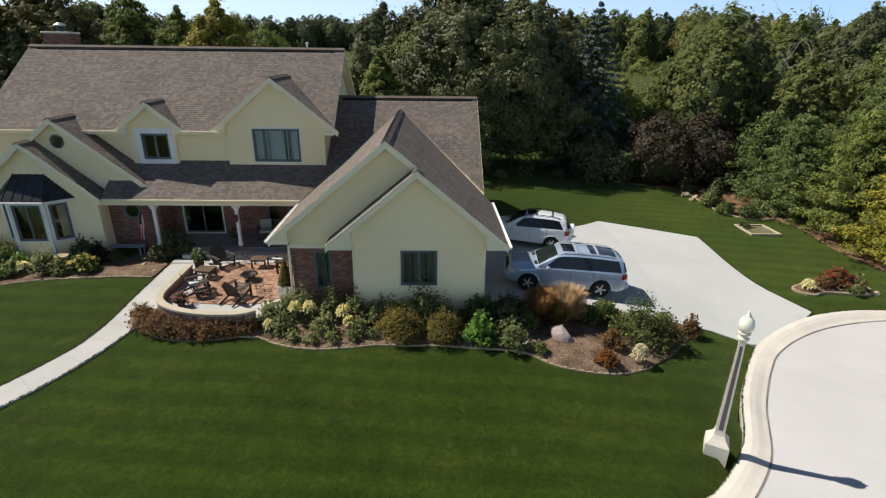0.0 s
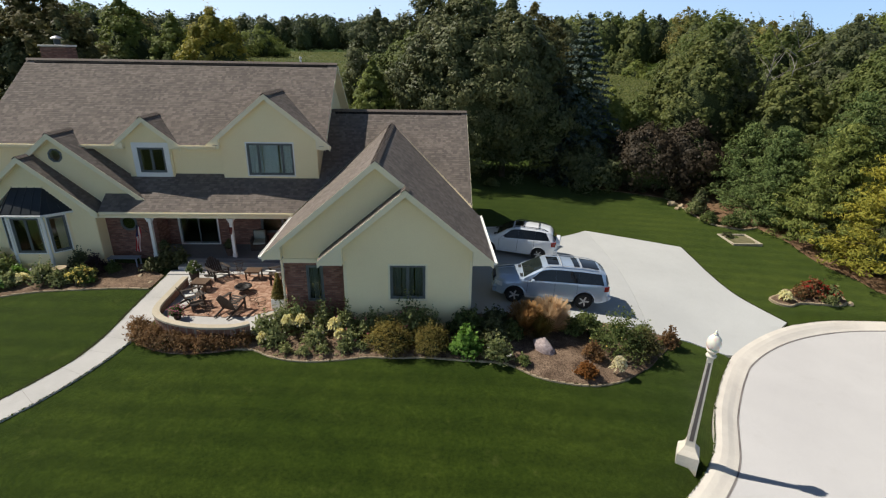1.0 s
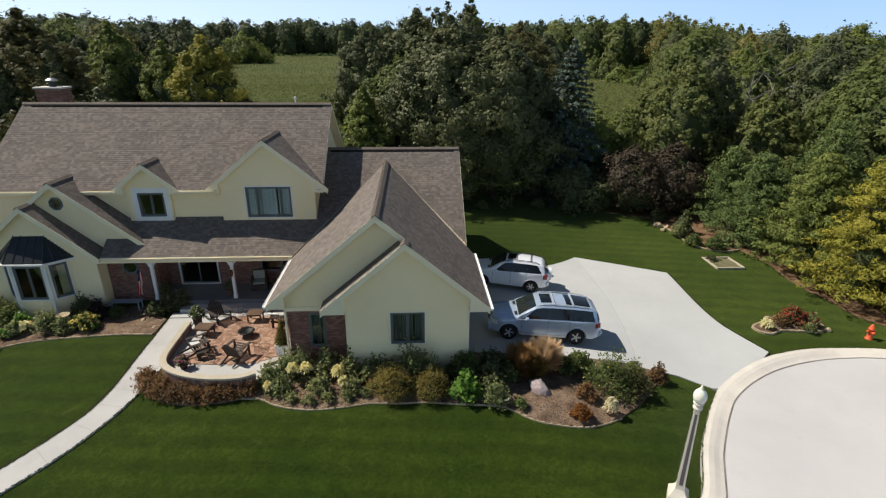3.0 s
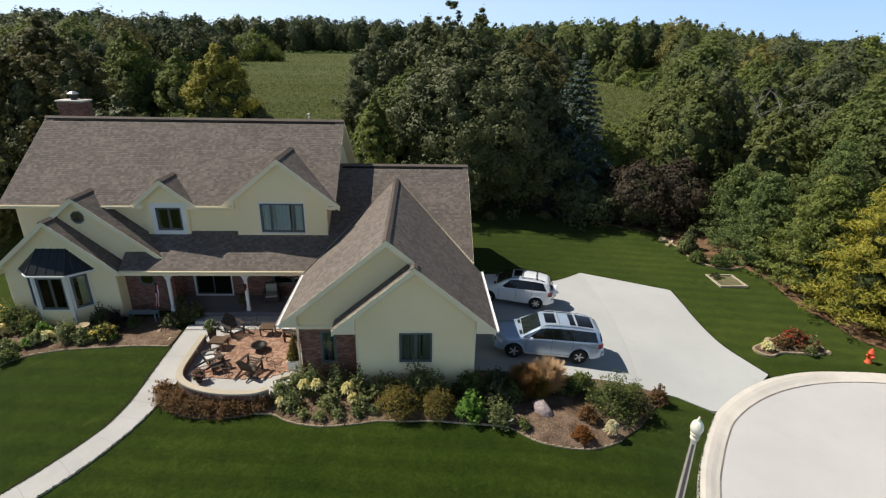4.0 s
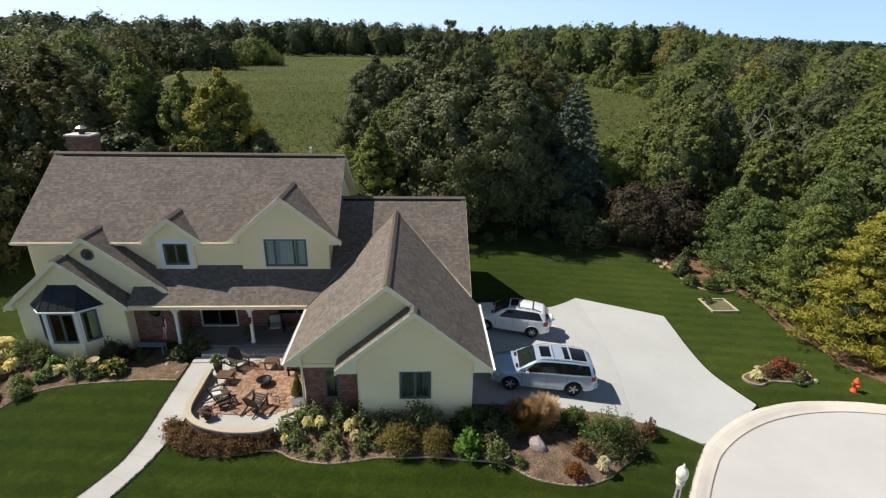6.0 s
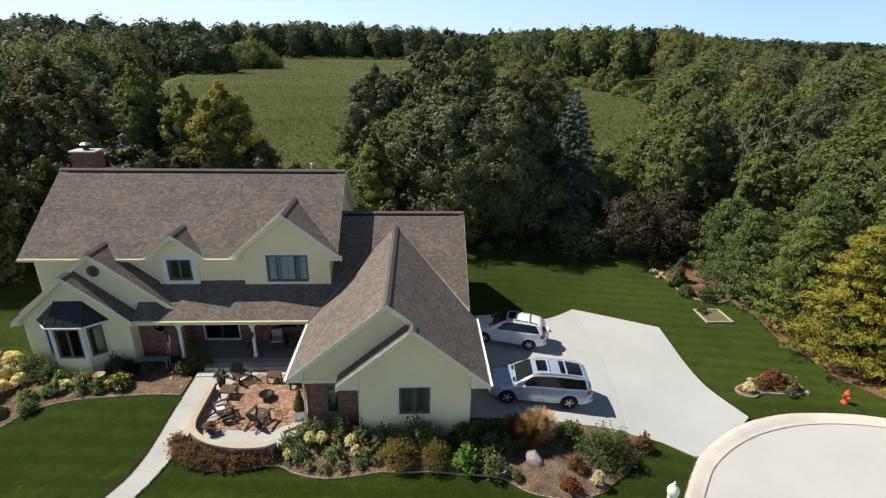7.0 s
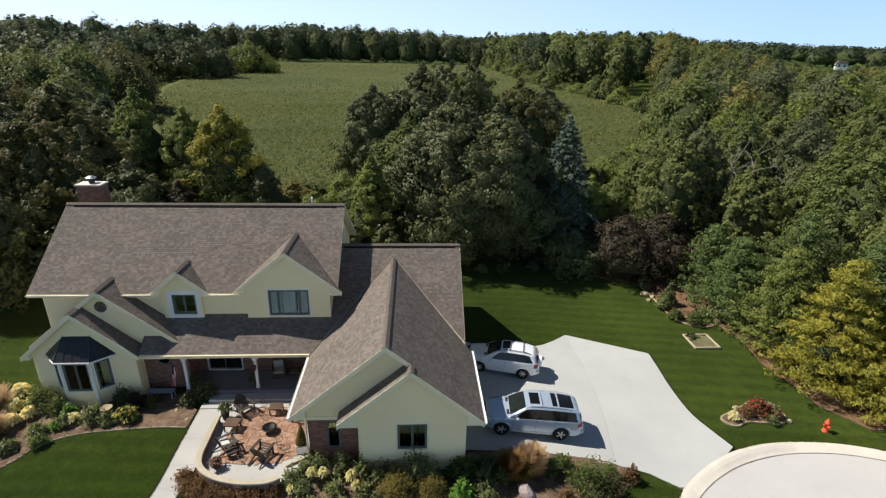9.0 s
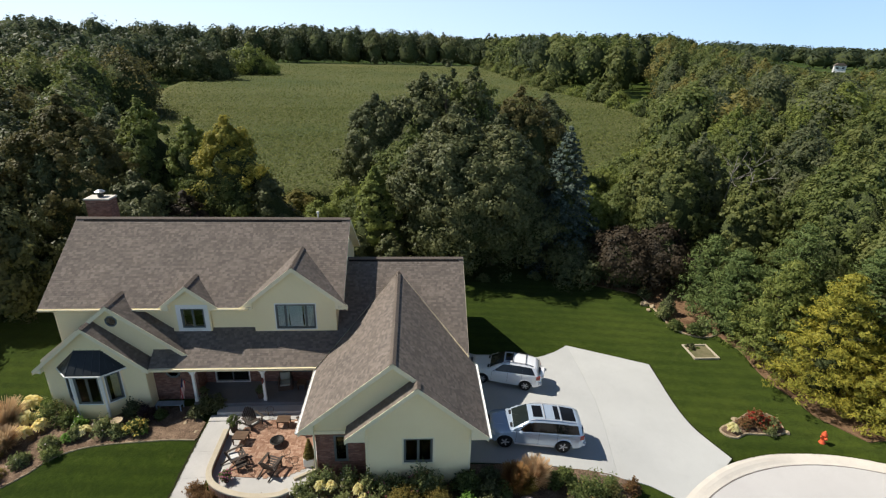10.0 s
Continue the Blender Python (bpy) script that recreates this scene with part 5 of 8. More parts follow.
pine(27.2, 27.2, 8.6, 2.9, PINE_Y, "soft white pine with yellow-green needles", 22000)
pine(26.6, 31.0, 7.6, 2.7, PINE_M, "soft green white pine at the lawn's edge", 20000)
pine(25.6, 35.0, 6.6, 2.5, PINE, "green white pine in the row", 18000)
pine(29.6, 23.8, 8.4, 2.7, PINE_Y, "white pine with yellow-green needles near the road", 20000)
pine(30.6, 29.2, 9.4, 3.0, PINE, "tall green white pine behind the row", 12000)
pine(29.4, 34.0, 9.0, 3.0, PINE, "tall green white pine among others", 12000)
pine(25.6, 38.8, 6.2, 2.4, PINE, "small green white pine at the corner", 10000)
pine(33.6, 25.5, 9.6, 3.1, PINE_Y, "broad yellow-green pine at the wood's edge", 10000)


def woods(name, label, spots, mats, per, size, count=36, lobe=0.26, core=0.64, round_top=0.0):
    """Woodland of many crowns in one mesh a tone."""
    rr = random.Random(len(spots))
    groups = {}
    for x, y, h, r in spots:
        groups.setdefault(rr.randrange(len(mats)), []).append((x, y, h, r))
    for g, items in groups.items():
        CC, NN, SS, VV, FF = [], [], [], [], []
        base = 0
        for x, y, h, r in items:
            C, N, (v, f) = crown_form(h * 0.06, h, r * rr.uniform(0.8, 1.12), int(per), count, lobe, rr.uniform(0.65 + round_top, 0.95 + round_top), rr.uniform(0.7, 1.0), core, round_top)
            at = np.array([x, y, ground(x, y)])
            CC.append(C + at)
            NN.append(N)
            SS.append(size * nrg.uniform(0.55, 1.45, len(C)))
            VV.append(v + at)
            FF.append(f + base)
            base += len(v)
        me = leaf_mesh(name, np.concatenate(CC), np.concatenate(NN), np.concatenate(SS), mats[g], 0.95, (np.concatenate(VV), np.concatenate(FF)), 3)
        tagged(add(name, me), label, "trees", kind="stuff")


def scatter(n, box4, h, r, gap, avoid=lambda x, y: False, seed=1):
    rr = random.Random(seed)
    out = []
    for _ in range(n * 40):
        if len(out) >= n:
            break
        x, y = rr.uniform(box4[0], box4[2]), rr.uniform(box4[1], box4[3])
        if avoid(x, y) or any((x - a) ** 2 + (y - b) ** 2 < gap * gap for a, b, _, _ in out):
            continue
        k = rr.uniform(0.78, 1.15)
        out.append((x, y, h * k, r * k * rr.uniform(0.85, 1.15)))
    return out


def field_left(y):
    return float(np.interp(y, (62, 80, 112, 127, 153, 186, 218, 243, 296, 363), (-14, -34, -50, -56, -67, -80, -86, -82, -78, -92)))


def field_right(y):
    return float(np.interp(y, (62, 80, 98, 130, 150, 166, 192, 203, 241, 317, 398), (17, 32, 46, 60, 60.4, 59.5, 56, 51, 48.6, 46.6, 41)))


def in_field(x, y):
    """The open cornfield."""
    return 62 < y < 364 and field_left(y) < x < field_right(y)


def skyline(x, y, near=False):
    """How high the trees of a bearing stand: their tops make one long, gently uneven line."""
    b = (x - 0.9) / (y - 0.7)
    far_rise = np.interp(b, (-0.75, -0.6, -0.43, -0.25, -0.03, 0.06, 0.11, 0.28, 0.38, 0.48, 0.52, 0.58, 0.63, 0.86), (0.029, 0.036, 0.033, 0.031, 0.036, 0.024, 0.016, 0.030, 0.029, 0.034, 0.021, 0.020, 0.016, 0.010))
    if near:
        far_rise = np.interp(b, (0.2, 0.46, 0.52, 0.60, 0.70, 0.80, 0.9), (0.026, 0.030, 0.018, 0.006, -0.014, -0.024, -0.014))
    return 19.7 + float(far_rise) * math.hypot(x, y) - ground(x, y)


def under(spots, near=False, least=0.62):
    """Trim the heights of a wood to its skyline, with some trees well below it."""
    rr = random.Random(len(spots) + 5)
    out = []
    for x, y, h, r in spots:
        top = skyline(x, y, near)
        out.append((x, y, min(h, top * rr.uniform(0.9, 1.0)) if h > least * top else h, r))
    return out


near_right = [(25.0, 46.0, 12.2, 3.6), (28.4, 48.5, 12.6, 3.8), (30.4, 42.5, 9.8, 3.4), (27.0, 53.0, 11.0, 3.4), (24.4, 51.0, 9.6, 3.0)]
near_right += scatter(40, (30, 40, 66, 80), 12.0, 3.8, 4.4, lambda x, y: x < 30 + 0.42 * (y - 44), 3)
near_right += scatter(12, (34, 24, 60, 42), 11.0, 3.8, 4.6, lambda x, y: x < 33, 4)
near_right = under(near_right, True)
woods("woodland", "mixed green woodland edge beyond the pines", near_right, (WOODS, OAK, GREYLEAF, OAK, WOODS, BRIGHT), 9300, 0.2, 260, 0.10)
woods("woodland", "light green spreading tree above the woodland", [(64, 76, 15.5, 6.5), (71.5, 84.6, 15.0, 6.5), (69, 74, 14.0, 5.0)], (BRIGHT,), 13000, 0.27, 60, 0.24)
mid_right = scatter(110, (40, 70, 175, 205), 14.5, 5.6, 6.5, lambda x, y: in_field(x - 6, y) or x > 0.95 * y + 25 or x < 36 + 0.45 * (y - 70), 5)
mid_right = under([(x, y, h * (1.0 + 0.4 * smoothstep(100, 190, y)), r) for x, y, h, r in mid_right], True)
woods("woodland", "green woodland along the cornfield", mid_right, (WOODS, OAK, GREYLEAF, AUTUMN), 2600, 0.38, 70, 0.2, 0.66, 0.06)
edge_right = [(field_right(q) + 4.0 + 2.0 * math.sin(q * 1.7), q, 6.0 + 2.5 * math.sin(q * 0.9), 4.0) for q in range(86, 360, 6)]
woods("woodland", "low shrubs along the cornfield's edge", edge_right, (BRIGHT, WOODS, OAK), 1800, 0.38, 40, 0.24)
scrub = [(field_right(q) + 2.5, q, 3.6 + 0.8 * math.sin(q), 2.6) for q in range(60, 88, 3)] + [(20.5, 56.0, 3.4, 2.4), (23.5, 58.5, 3.8, 2.6), (22.5, 53.0, 3.6, 2.4), (26.5, 62.0, 4.4, 2.8), (19.5, 52.0, 3.0, 2.2), (29.5, 66.5, 4.6, 2.8), (27.5, 57.0, 5.0, 2.8), (32.5, 71.0, 5.0, 3.0), (24.0, 66.0, 3.4, 2.5), (28.0, 72.0, 3.6, 2.6)]
woods("woodland", "light green scrub at the cornfield's near edge", scrub, (BRIGHT, OAK), 2400, 0.23, 40, 0.24)
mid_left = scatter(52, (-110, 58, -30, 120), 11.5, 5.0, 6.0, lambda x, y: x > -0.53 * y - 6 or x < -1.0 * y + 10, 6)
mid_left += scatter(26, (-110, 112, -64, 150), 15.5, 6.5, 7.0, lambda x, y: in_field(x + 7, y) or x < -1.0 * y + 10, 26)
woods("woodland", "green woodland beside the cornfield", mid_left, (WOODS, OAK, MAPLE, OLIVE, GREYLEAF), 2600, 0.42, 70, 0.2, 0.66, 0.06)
left_near = scatter(14, (-62, 36, -40, 60), 12.0, 4.6, 5.0, seed=16)
woods("woodland", "dark trees beside the house", left_near, (MAPLE, WOODS, OAK), 6000, 0.33, 70, 0.2)
belt = [(-88, 226, 17.0, 8.0), (-79, 231, 13.5, 7.0), (-97, 226, 14.5, 7.0), (-92, 240, 15.0, 7.0)]
woods("woodland", "dark tree clump in the cornfield's corner", belt, (MAPLE,), 3000, 0.6, 50, 0.22)
woods("woodland", "light green tree in the cornfield's corner", [(-76, 262, 15.0, 8.0), (-84, 268, 12.0, 6.0), (-68, 264, 8.0, 6.0)], (BRIGHT,), 3000, 0.65, 50, 0.22)
far = scatter(125, (-420, 368, 190, 404), 24.0, 9.5, 9.5, seed=8)
woodlot = under(scatter(95, (40, 205, 240, 366), 26.0, 8.5, 11.0, lambda x, y: in_field(x - 6, y), 9), True)
far += scatter(100, (-420, 150, -90, 366), 17.0, 8.5, 13.0, lambda x, y: in_field(x + 9, y) or x < -1.15 * y, 10)
woods("woodland", "far dark green treeline across the cornfield", under(far), (HAZYLEAF, MAPLE, HAZYLEAF), 1000, 0.95, 40, 0.26, 0.66, 0.15)
woods("woodland", "mixed green woodlot beyond the cornfield", woodlot, (WOODS, HAZYLEAF, OAK), 1100, 0.85, 44, 0.24, 0.66, 0.12)
hill = under(scatter(240, (-700, 440, 900, 900), 26.0, 16.0, 24.0, seed=12))
woods("woodland", "distant wooded hills at the horizon", hill, (HAZYLEAF,), 300, 2.4, 22, 0.32, 0.75, 0.15)


def cornfield():
    """Standing corn: a canopy sheet with rows of blades over it."""
    V, F = [], []
    ys = [66 + 3.0 * i for i in range(100)]
    cols = 60
    for y in ys:
        left, right = field_left(y) - 4, field_right(y) + 4
        for i in range(cols + 1):
            x = left + (right - left) * i / cols
            V.append((x, y, ground(x, y) + 1.55 + 0.25 * noise.noise(Vector((x * 0.3, y * 0.3, 0)))))
    n = cols + 1
    for j in range(len(ys) - 1):
        for i in range(cols):
            F.append((j * n + i, j * n + i + 1, (j + 1) * n + i + 1, (j + 1) * n + i))
    ring = list(range(n)) + [j * n + cols for j in range(1, len(ys))] + [(len(ys) - 1) * n + i for i in range(cols - 1, -1, -1)] + [j * n for j in range(len(ys) - 2, 0, -1)]
    base = len(V)
    V += [(V[i][0], V[i][1], V[i][2] - 2.0) for i in ring]
    for q in range(len(ring)):
        w = (q + 1) % len(ring)
        F.append((ring[q], base + q, base + w, ring[w]))
    ob = add("corn_canopy", mesh_from("corn_canopy", V, F, CORN_SHEET, True))
    tagged(ob, "ripening green and tan cornfield", "cornfield", kind="structure")
    C = []
    y = 66.0
    while y < 340:
        left, right = field_left(y), field_right(y)
        stepx = 0.34 if y < 110 else (0.6 if y < 180 else 1.2)
        m = int((right - left) / stepx)
        xs = np.linspace(left, right, m) + nrg.normal(0, 0.12, m)
        zz = np.array([ground(x, y) for x in xs]) + nrg.uniform(1.5, 2.25, m)
        C.append(np.stack([xs, y + nrg.normal(0, 0.10, m) + 0.05 * xs, zz], 1))
        y += 0.76 if y < 150 else (1.5 if y < 220 else 3.0)
    C = np.concatenate(C)
    N = unit(len(C)) * 0.6 + np.array([-0.3, -0.2, 0.8])
    N /= np.linalg.norm(N, axis=1)[:, None]
    S = nrg.uniform(0.4, 0.85, len(C)) * (1 + 0.004 * (C[:, 1] - 66))
    tagged(add("corn_plants", leaf_mesh("corn_plants", C, N, S, CORN, 0.35)), "rows of ripening corn leaves and tassels", "corn", kind="stuff")


CORN_SHEET = speckled("corn_canopy", (0.072, 0.096, 0.034), (0.135, 0.136, 0.052), 0.08, 0.9, 0.9, 0.4, 0.1, 2.2, 0.0, 0.4)
cornfield()


# ---------------- beds, borders and patio ----------------
def bed(name, outline, label, lift=0.06, rough=0.05):
    b = patch(name, outline, MULCH, lift, 0.45, 0.3, ground, None, rough)
    return tagged(b, label, "flower bed", kind="structure")


def edging(pts, parent, width=0.075, height=0.03, each=0.5, lift=0.03):
    """A row of separate edging stones along a line."""
    me = None
    P = [Vector((*p, 0)) for p in pts]
    for a, b in zip(P, P[1:]):
        L = (b - a).length
        n = max(1, round(L / each))
        for i in range(n):
            p = a.lerp(b, (i + 0.5) / n)
            if me is None:
                bm = cbox(-each * 0.497, -width / 2, -0.08, each * 0.497, width / 2, height, 0.02)
                me = bpy.data.meshes.new("edging_stone")
                bm.to_mesh(me)
                bm.free()
                me.materials.append(EDGESTONE)
            o = add("edging_stone", me, parent)
            o.matrix_basis = pose(p.x, p.y, ground(p.x, p.y) + lift, rng.uniform(-3, 3), rng.uniform(-1.5, 1.5), math.degrees(math.atan2(b.y - a.y, b.x - a.x)) + rng.uniform(-2, 2)) @ Matrix.Diagonal((L / n / each, rng.uniform(0.9, 1.15), rng.uniform(0.85, 1.2), 1))


front_edge = smooth_line([(-5.2, 18.2), (-4.44, 18.14), (-3.92, 17.84), (-3.22, 17.6), (-2.33, 17.51), (-1.25, 17.63), (-0.27, 17.81), (0.74, 17.78), (1.86, 17.8), (2.97, 17.63), (4.08, 17.5), (4.84, 17.34), (5.53, 16.84), (6.13, 16.57), (6.98, 16.43), (7.75, 16.43), (8.49, 16.65), (9.18, 16.99)], 3)
front_bed = bed("flower_bed", [(-3.75, 20.3), (-4.6, 19.0)] + front_edge + smooth_line([(10.34, 17.87), (11.5, 19.15), (12.2, 19.75), (12.35, 19.95)], 3) + [(11.0, 20.5), (9.9, 20.65), (8.6, 20.7), (6.5, 20.8), (3.75, 20.8), (3.6, 19.8), (-1.2, 19.8), (-1.2, 20.3)], "brown bark mulch planting bed before the garage wing")
edging(front_edge, front_bed)
left_edge = smooth_line([(-10.42, 22.68), (-11.8, 22.74), (-12.9, 22.7), (-14.5, 22.63), (-15.8, 22.46), (-16.8, 22.1), (-17.4, 21.55), (-17.78, 20.95), (-18.35, 20.4), (-19.4, 19.6), (-20.6, 18.9)], 3)
left_bed = bed("flower_bed", [(-10.32, 23.9), (-10.34, 22.8)] + left_edge + [(-22.5, 18.5), (-23.0, 25.5), (-19.0, 25.4), (-18.1, 25.2), (-17.3, 24.5), (-15.6, 24.5), (-14.8, 25.2), (-13.7, 25.3), (-11.4, 25.2), (-11.3, 24.6)], "brown bark mulch planting bed before the bay window")
edging(left_edge, left_bed)
bed("flower_bed", smooth_line([(-9.2, 19.4), (-8.95, 18.75), (-8.3, 18.25), (-7.4, 17.95), (-6.4, 17.92), (-5.4, 18.1), (-4.8, 18.45), (-4.7, 18.9), (-6.4, 18.9), (-8.2, 19.4)], 3, True), "mulched strip under the low hedge")
island_line = smooth_line([(18.86, 23.95), (18.76, 23.6), (19.0, 23.33), (19.46, 23.25), (20.15, 23.56), (21.2, 23.56), (22.06, 23.55), (22.6, 23.75), (22.84, 24.3), (22.75, 25.05), (22.15, 25.3), (21.4, 25.28), (20.58, 24.83), (19.8, 24.42)], 3, True)
island = bed("flower_bed", island_line, "small stone-edged island flower bed in the lawn", 0.10)
edging(island_line + island_line[:1], island, 0.10, 0.08, 0.3)
back_edge = smooth_line([(20.6, 40.2), (20.74, 38.8), (20.86, 37.5), (20.92, 36.4), (20.95, 35.4), (21.2, 34.5), (21.75, 33.85), (22.67, 33.5), (23.5, 33.58), (24.15, 33.85)], 3)
back_bed = bed("flower_bed", [(16.0, 42.5)] + back_edge + smooth_line([(24.45, 32.8), (24.8, 31.7), (24.7, 30.4), (24.65, 29.2), (24.9, 27.8), (25.4, 26.6), (25.6, 25.3), (26.3, 24.2), (27.2, 22.9)], 3) + [(34.0, 23.5), (34.0, 44.0), (16.0, 47.5)], "needle-strewn mulch under the pines")
edging(back_edge, back_bed, 0.10, 0.07, 0.4)
back_bed.data.materials[0] = NEEDLES

PATIO_Z = 0.46
wall_line = smooth_line([(-8.85, 22.9), (-8.80, 21.3), (-8.72, 20.07), (-8.36, 19.36), (-7.56, 18.83), (-6.46, 18.52), (-5.3, 18.52), (-4.75, 18.78)], 5)
patio = patch("patio", [(-8.85, 24.0)] + wall_line + [(-4.0, 19.6), (-3.72, 20.3), (-3.72, 24.0)], WALKWAY, 0.0, 3.0, 0.5, lambda x, y: PATIO_Z)
tagged(patio, "concrete patio with a brick-paved centre", "patio", kind="structure")


def patio_wall():
    t = thing("garden_wall", "low curved brick seat wall with cream stone cap", "garden wall")
    for w0, w1, z0, z1, mat, nm in ((-0.10, 0.10, -0.4, 0.77, BRICK_WALL, "body"), (-0.135, 0.135, 0.775, 0.86, CAPSTONE, "cap")):
        V, F = [], []
        P = wall_line
        for i, (x, y) in enumerate(P):
            a, b = P[max(i - 1, 0)], P[min(i + 1, len(P) - 1)]
            d = Vector((b[0] - a[0], b[1] - a[1])).normalized()
            n = Vector((-d.y, d.x))
            for o, z in ((w0, z0), (w1, z0), (w1, z1 - 0.012), (w1 - 0.012, z1), (w0 + 0.012, z1), (w0, z1 - 0.012)):
                V.append((x + n.x * o, y + n.y * o, z))
        m = 6
        for i in range(len(P) - 1):
            for k in range(m):
                F.append((i * m + k, i * m + (k + 1) % m, (i + 1) * m + (k + 1) % m, (i + 1) * m + k))
        F += [tuple(range(m))[::-1], tuple((len(P) - 1) * m + k for k in range(m))]
        add(nm, mesh_from(nm, V, F, mat), t)


def make_course_brick():
    m = Mat("coursed_brick", 0.9, 0, 0.2)
    v = m.coords()
    b = m.n("ShaderNodeTexBrick", Scale=1.0)
    b.inputs["Color1"].default_value, b.inputs["Color2"].default_value, b.inputs["Mortar"].default_value = (0.20, 0.10, 0.07, 1), (0.30, 0.16, 0.11, 1), (0.3, 0.25, 0.2, 1)
    b.inputs["Brick Width"].default_value, b.inputs["Row Height"].default_value, b.inputs["Mortar Size"].default_value = 0.213, 0.0775, 0.008
    m.link(v, b.inputs["Vector"])
    m.color(b.outputs["Color"])
    return m.m


BRICK_WALL = make_course_brick()
CAPSTONE = make_concrete("cap_stone", (0.43, 0.375, 0.275), (0.55, 0.485, 0.37), 0.9)
patio_wall()


def pavers():
    """Basket-weave brick paving, piece by piece."""
    field = [(-8.1, 23.4), (-7.95, 20.0), (-5.2, 19.9), (-4.35, 20.4), (-4.1, 23.95), (-7.2, 23.95)]
    base = patch("sand_bed", field, SAND, 0.006, 3.0, 0.05, lambda x, y: PATIO_Z, patio)
    one = bpy.data.meshes.new("paver")
    bm = cbox(-0.099, -0.047, 0.0, 0.099, 0.047, 0.022, 0.005)
    bm.to_mesh(one)
    bm.free()
    one.materials.append(PAVER_ONE)
    made, rest = 0, bmesh.new()
    ang = radians(-6)
    for i in range(-16, 17):
        for j in range(-16, 17):
            for k in (0, 1):
                turned = (i + j) % 2
                lx, ly = i * 0.204 + (0 if not turned else (k - 0.5) * 0.102), j * 0.204 + ((k - 0.5) * 0.102 if not turned else 0)
                x, y = -6.1 + lx * math.cos(ang) - ly * math.sin(ang), 22.0 + lx * math.sin(ang) + ly * math.cos(ang)
                if not inside(x, y, field):
                    continue
                m = pose(x, y, PATIO_Z + 0.006 + rng.uniform(0, 0.004), 0, 0, math.degrees(ang) + (90 if turned else 0) + rng.uniform(-1, 1))
                if made < 300:
                    o = add("paver", one, patio)
                    o.matrix_basis = m
                    made += 1
                else:
                    box(rest, -0.099, -0.047, 0, 0.099, 0.047, 0.022, m)
    tagged(part("paving", rest, PAVER, patio), kind="stuff")


pavers()

# ---------------- turf fringe ----------------
TURF = leafy("turf_blade", (0.022, 0.042, 0.006), (0.036, 0.060, 0.010), (0.060, 0.085, 0.018), 0.7, 0.25, 0.05, 1.0)


def turf_fringe(line, lift, out, label):
    """Uncut blades that lean over the edge of paving."""
    C, N, S = [], [], []
    for (x0, y0), (x1, y1) in zip(line, line[1:]):
        L = math.hypot(x1 - x0, y1 - y0)
        n = int(L * 55)
        f = nrg.uniform(0, 1, n)
        nx, ny = (y1 - y0) / max(L, 1e-6), -(x1 - x0) / max(L, 1e-6)
        o = out * nrg.uniform(-0.6, 1.0, n) * (0.6 + 0.4 * np.sin(f * 9 + x0 * 7) * np.sin(f * 23 + y0 * 5))
        x, y = x0 + (x1 - x0) * f + nx * o, y0 + (y1 - y0) * f + ny * o
        C.append(np.stack([x, y, np.array([ground(p, q) for p, q in zip(x, y)]) + lift + nrg.uniform(0, 0.025, n)], 1))
        N.append(unit(n) * 0.6 + np.array([nx * 0.3, ny * 0.3, 0.8]))
        S.append(nrg.uniform(0.05, 0.11, n))
    C, N, S = np.concatenate(C), np.concatenate(N), np.concatenate(S)
    N /= np.linalg.norm(N, axis=1)[:, None]
    tagged(add("turf_fringe", leaf_mesh("turf_fringe", C, N, S, TURF, 0.35)), label, "grass", kind="stuff")


turf_fringe([p for p in KERB_LINE if p[0] < 14.2 and p[1] > 9.0], 0.045, 0.045, "ragged turf leaning over the kerb")
turf_fringe([p for p in KERB_LINE if p[0] > 18.4 and p[1] > 17.0], 0.045, 0.045, "ragged turf leaning over the kerb")
turf_fringe(path_left, 0.05, 0.03, "uneven turf along the path")
turf_fringe(path_right[:-14], 0.05, -0.05, "uneven turf along the path")
turf_fringe(front_edge, 0.03, -0.05, "uneven turf along the stone edging")
turf_fringe(left_edge, 0.03, 0.05, "uneven turf along the stone edging")

# ---------------- shrubs and flowers ----------------
GREENLEAF = leafy("shrub_leaf", (0.075, 0.112, 0.034), (0.140, 0.192, 0.055), (0.260, 0.300, 0.100))
ROSELEAF = leafy("rose_leaf", (0.100, 0.145, 0.048), (0.220, 0.270, 0.098), (0.46, 0.48, 0.21))
LIMELEAF = leafy("lime_leaf", (0.09, 0.19, 0.03), (0.16, 0.31, 0.05), (0.27, 0.45, 0.10))
GOLDLEAF = leafy("golden_juniper", (0.105, 0.100, 0.026), (0.205, 0.182, 0.046), (0.35, 0.29, 0.08))
CREAMLEAF = leafy("cream_flower_leaf", (0.55, 0.52, 0.26), (0.74, 0.70, 0.40), (0.86, 0.83, 0.58))
PALELEAF = leafy("pale_hosta_leaf", (0.60, 0.60, 0.22), (0.80, 0.78, 0.36), (0.88, 0.86, 0.50))
BARBERRY = leafy("barberry_leaf", (0.10, 0.060, 0.026), (0.215, 0.13, 0.054), (0.40, 0.26, 0.11))
RUSTBLADE = leafy("rust_grass", (0.20, 0.115, 0.04), (0.36, 0.215, 0.075), (0.54, 0.35, 0.14))
TANBLADE = leafy("tan_grass", (0.30, 0.225, 0.11), (0.50, 0.39, 0.21), (0.70, 0.58, 0.36))
PURPLE = leafy("purple_leaf", (0.04, 0.03, 0.03), (0.08, 0.055, 0.05), (0.14, 0.09, 0.08))
ORANGE = leafy("orange_leaf", (0.12, 0.05, 0.015), (0.22, 0.10, 0.025), (0.34, 0.17, 0.05))
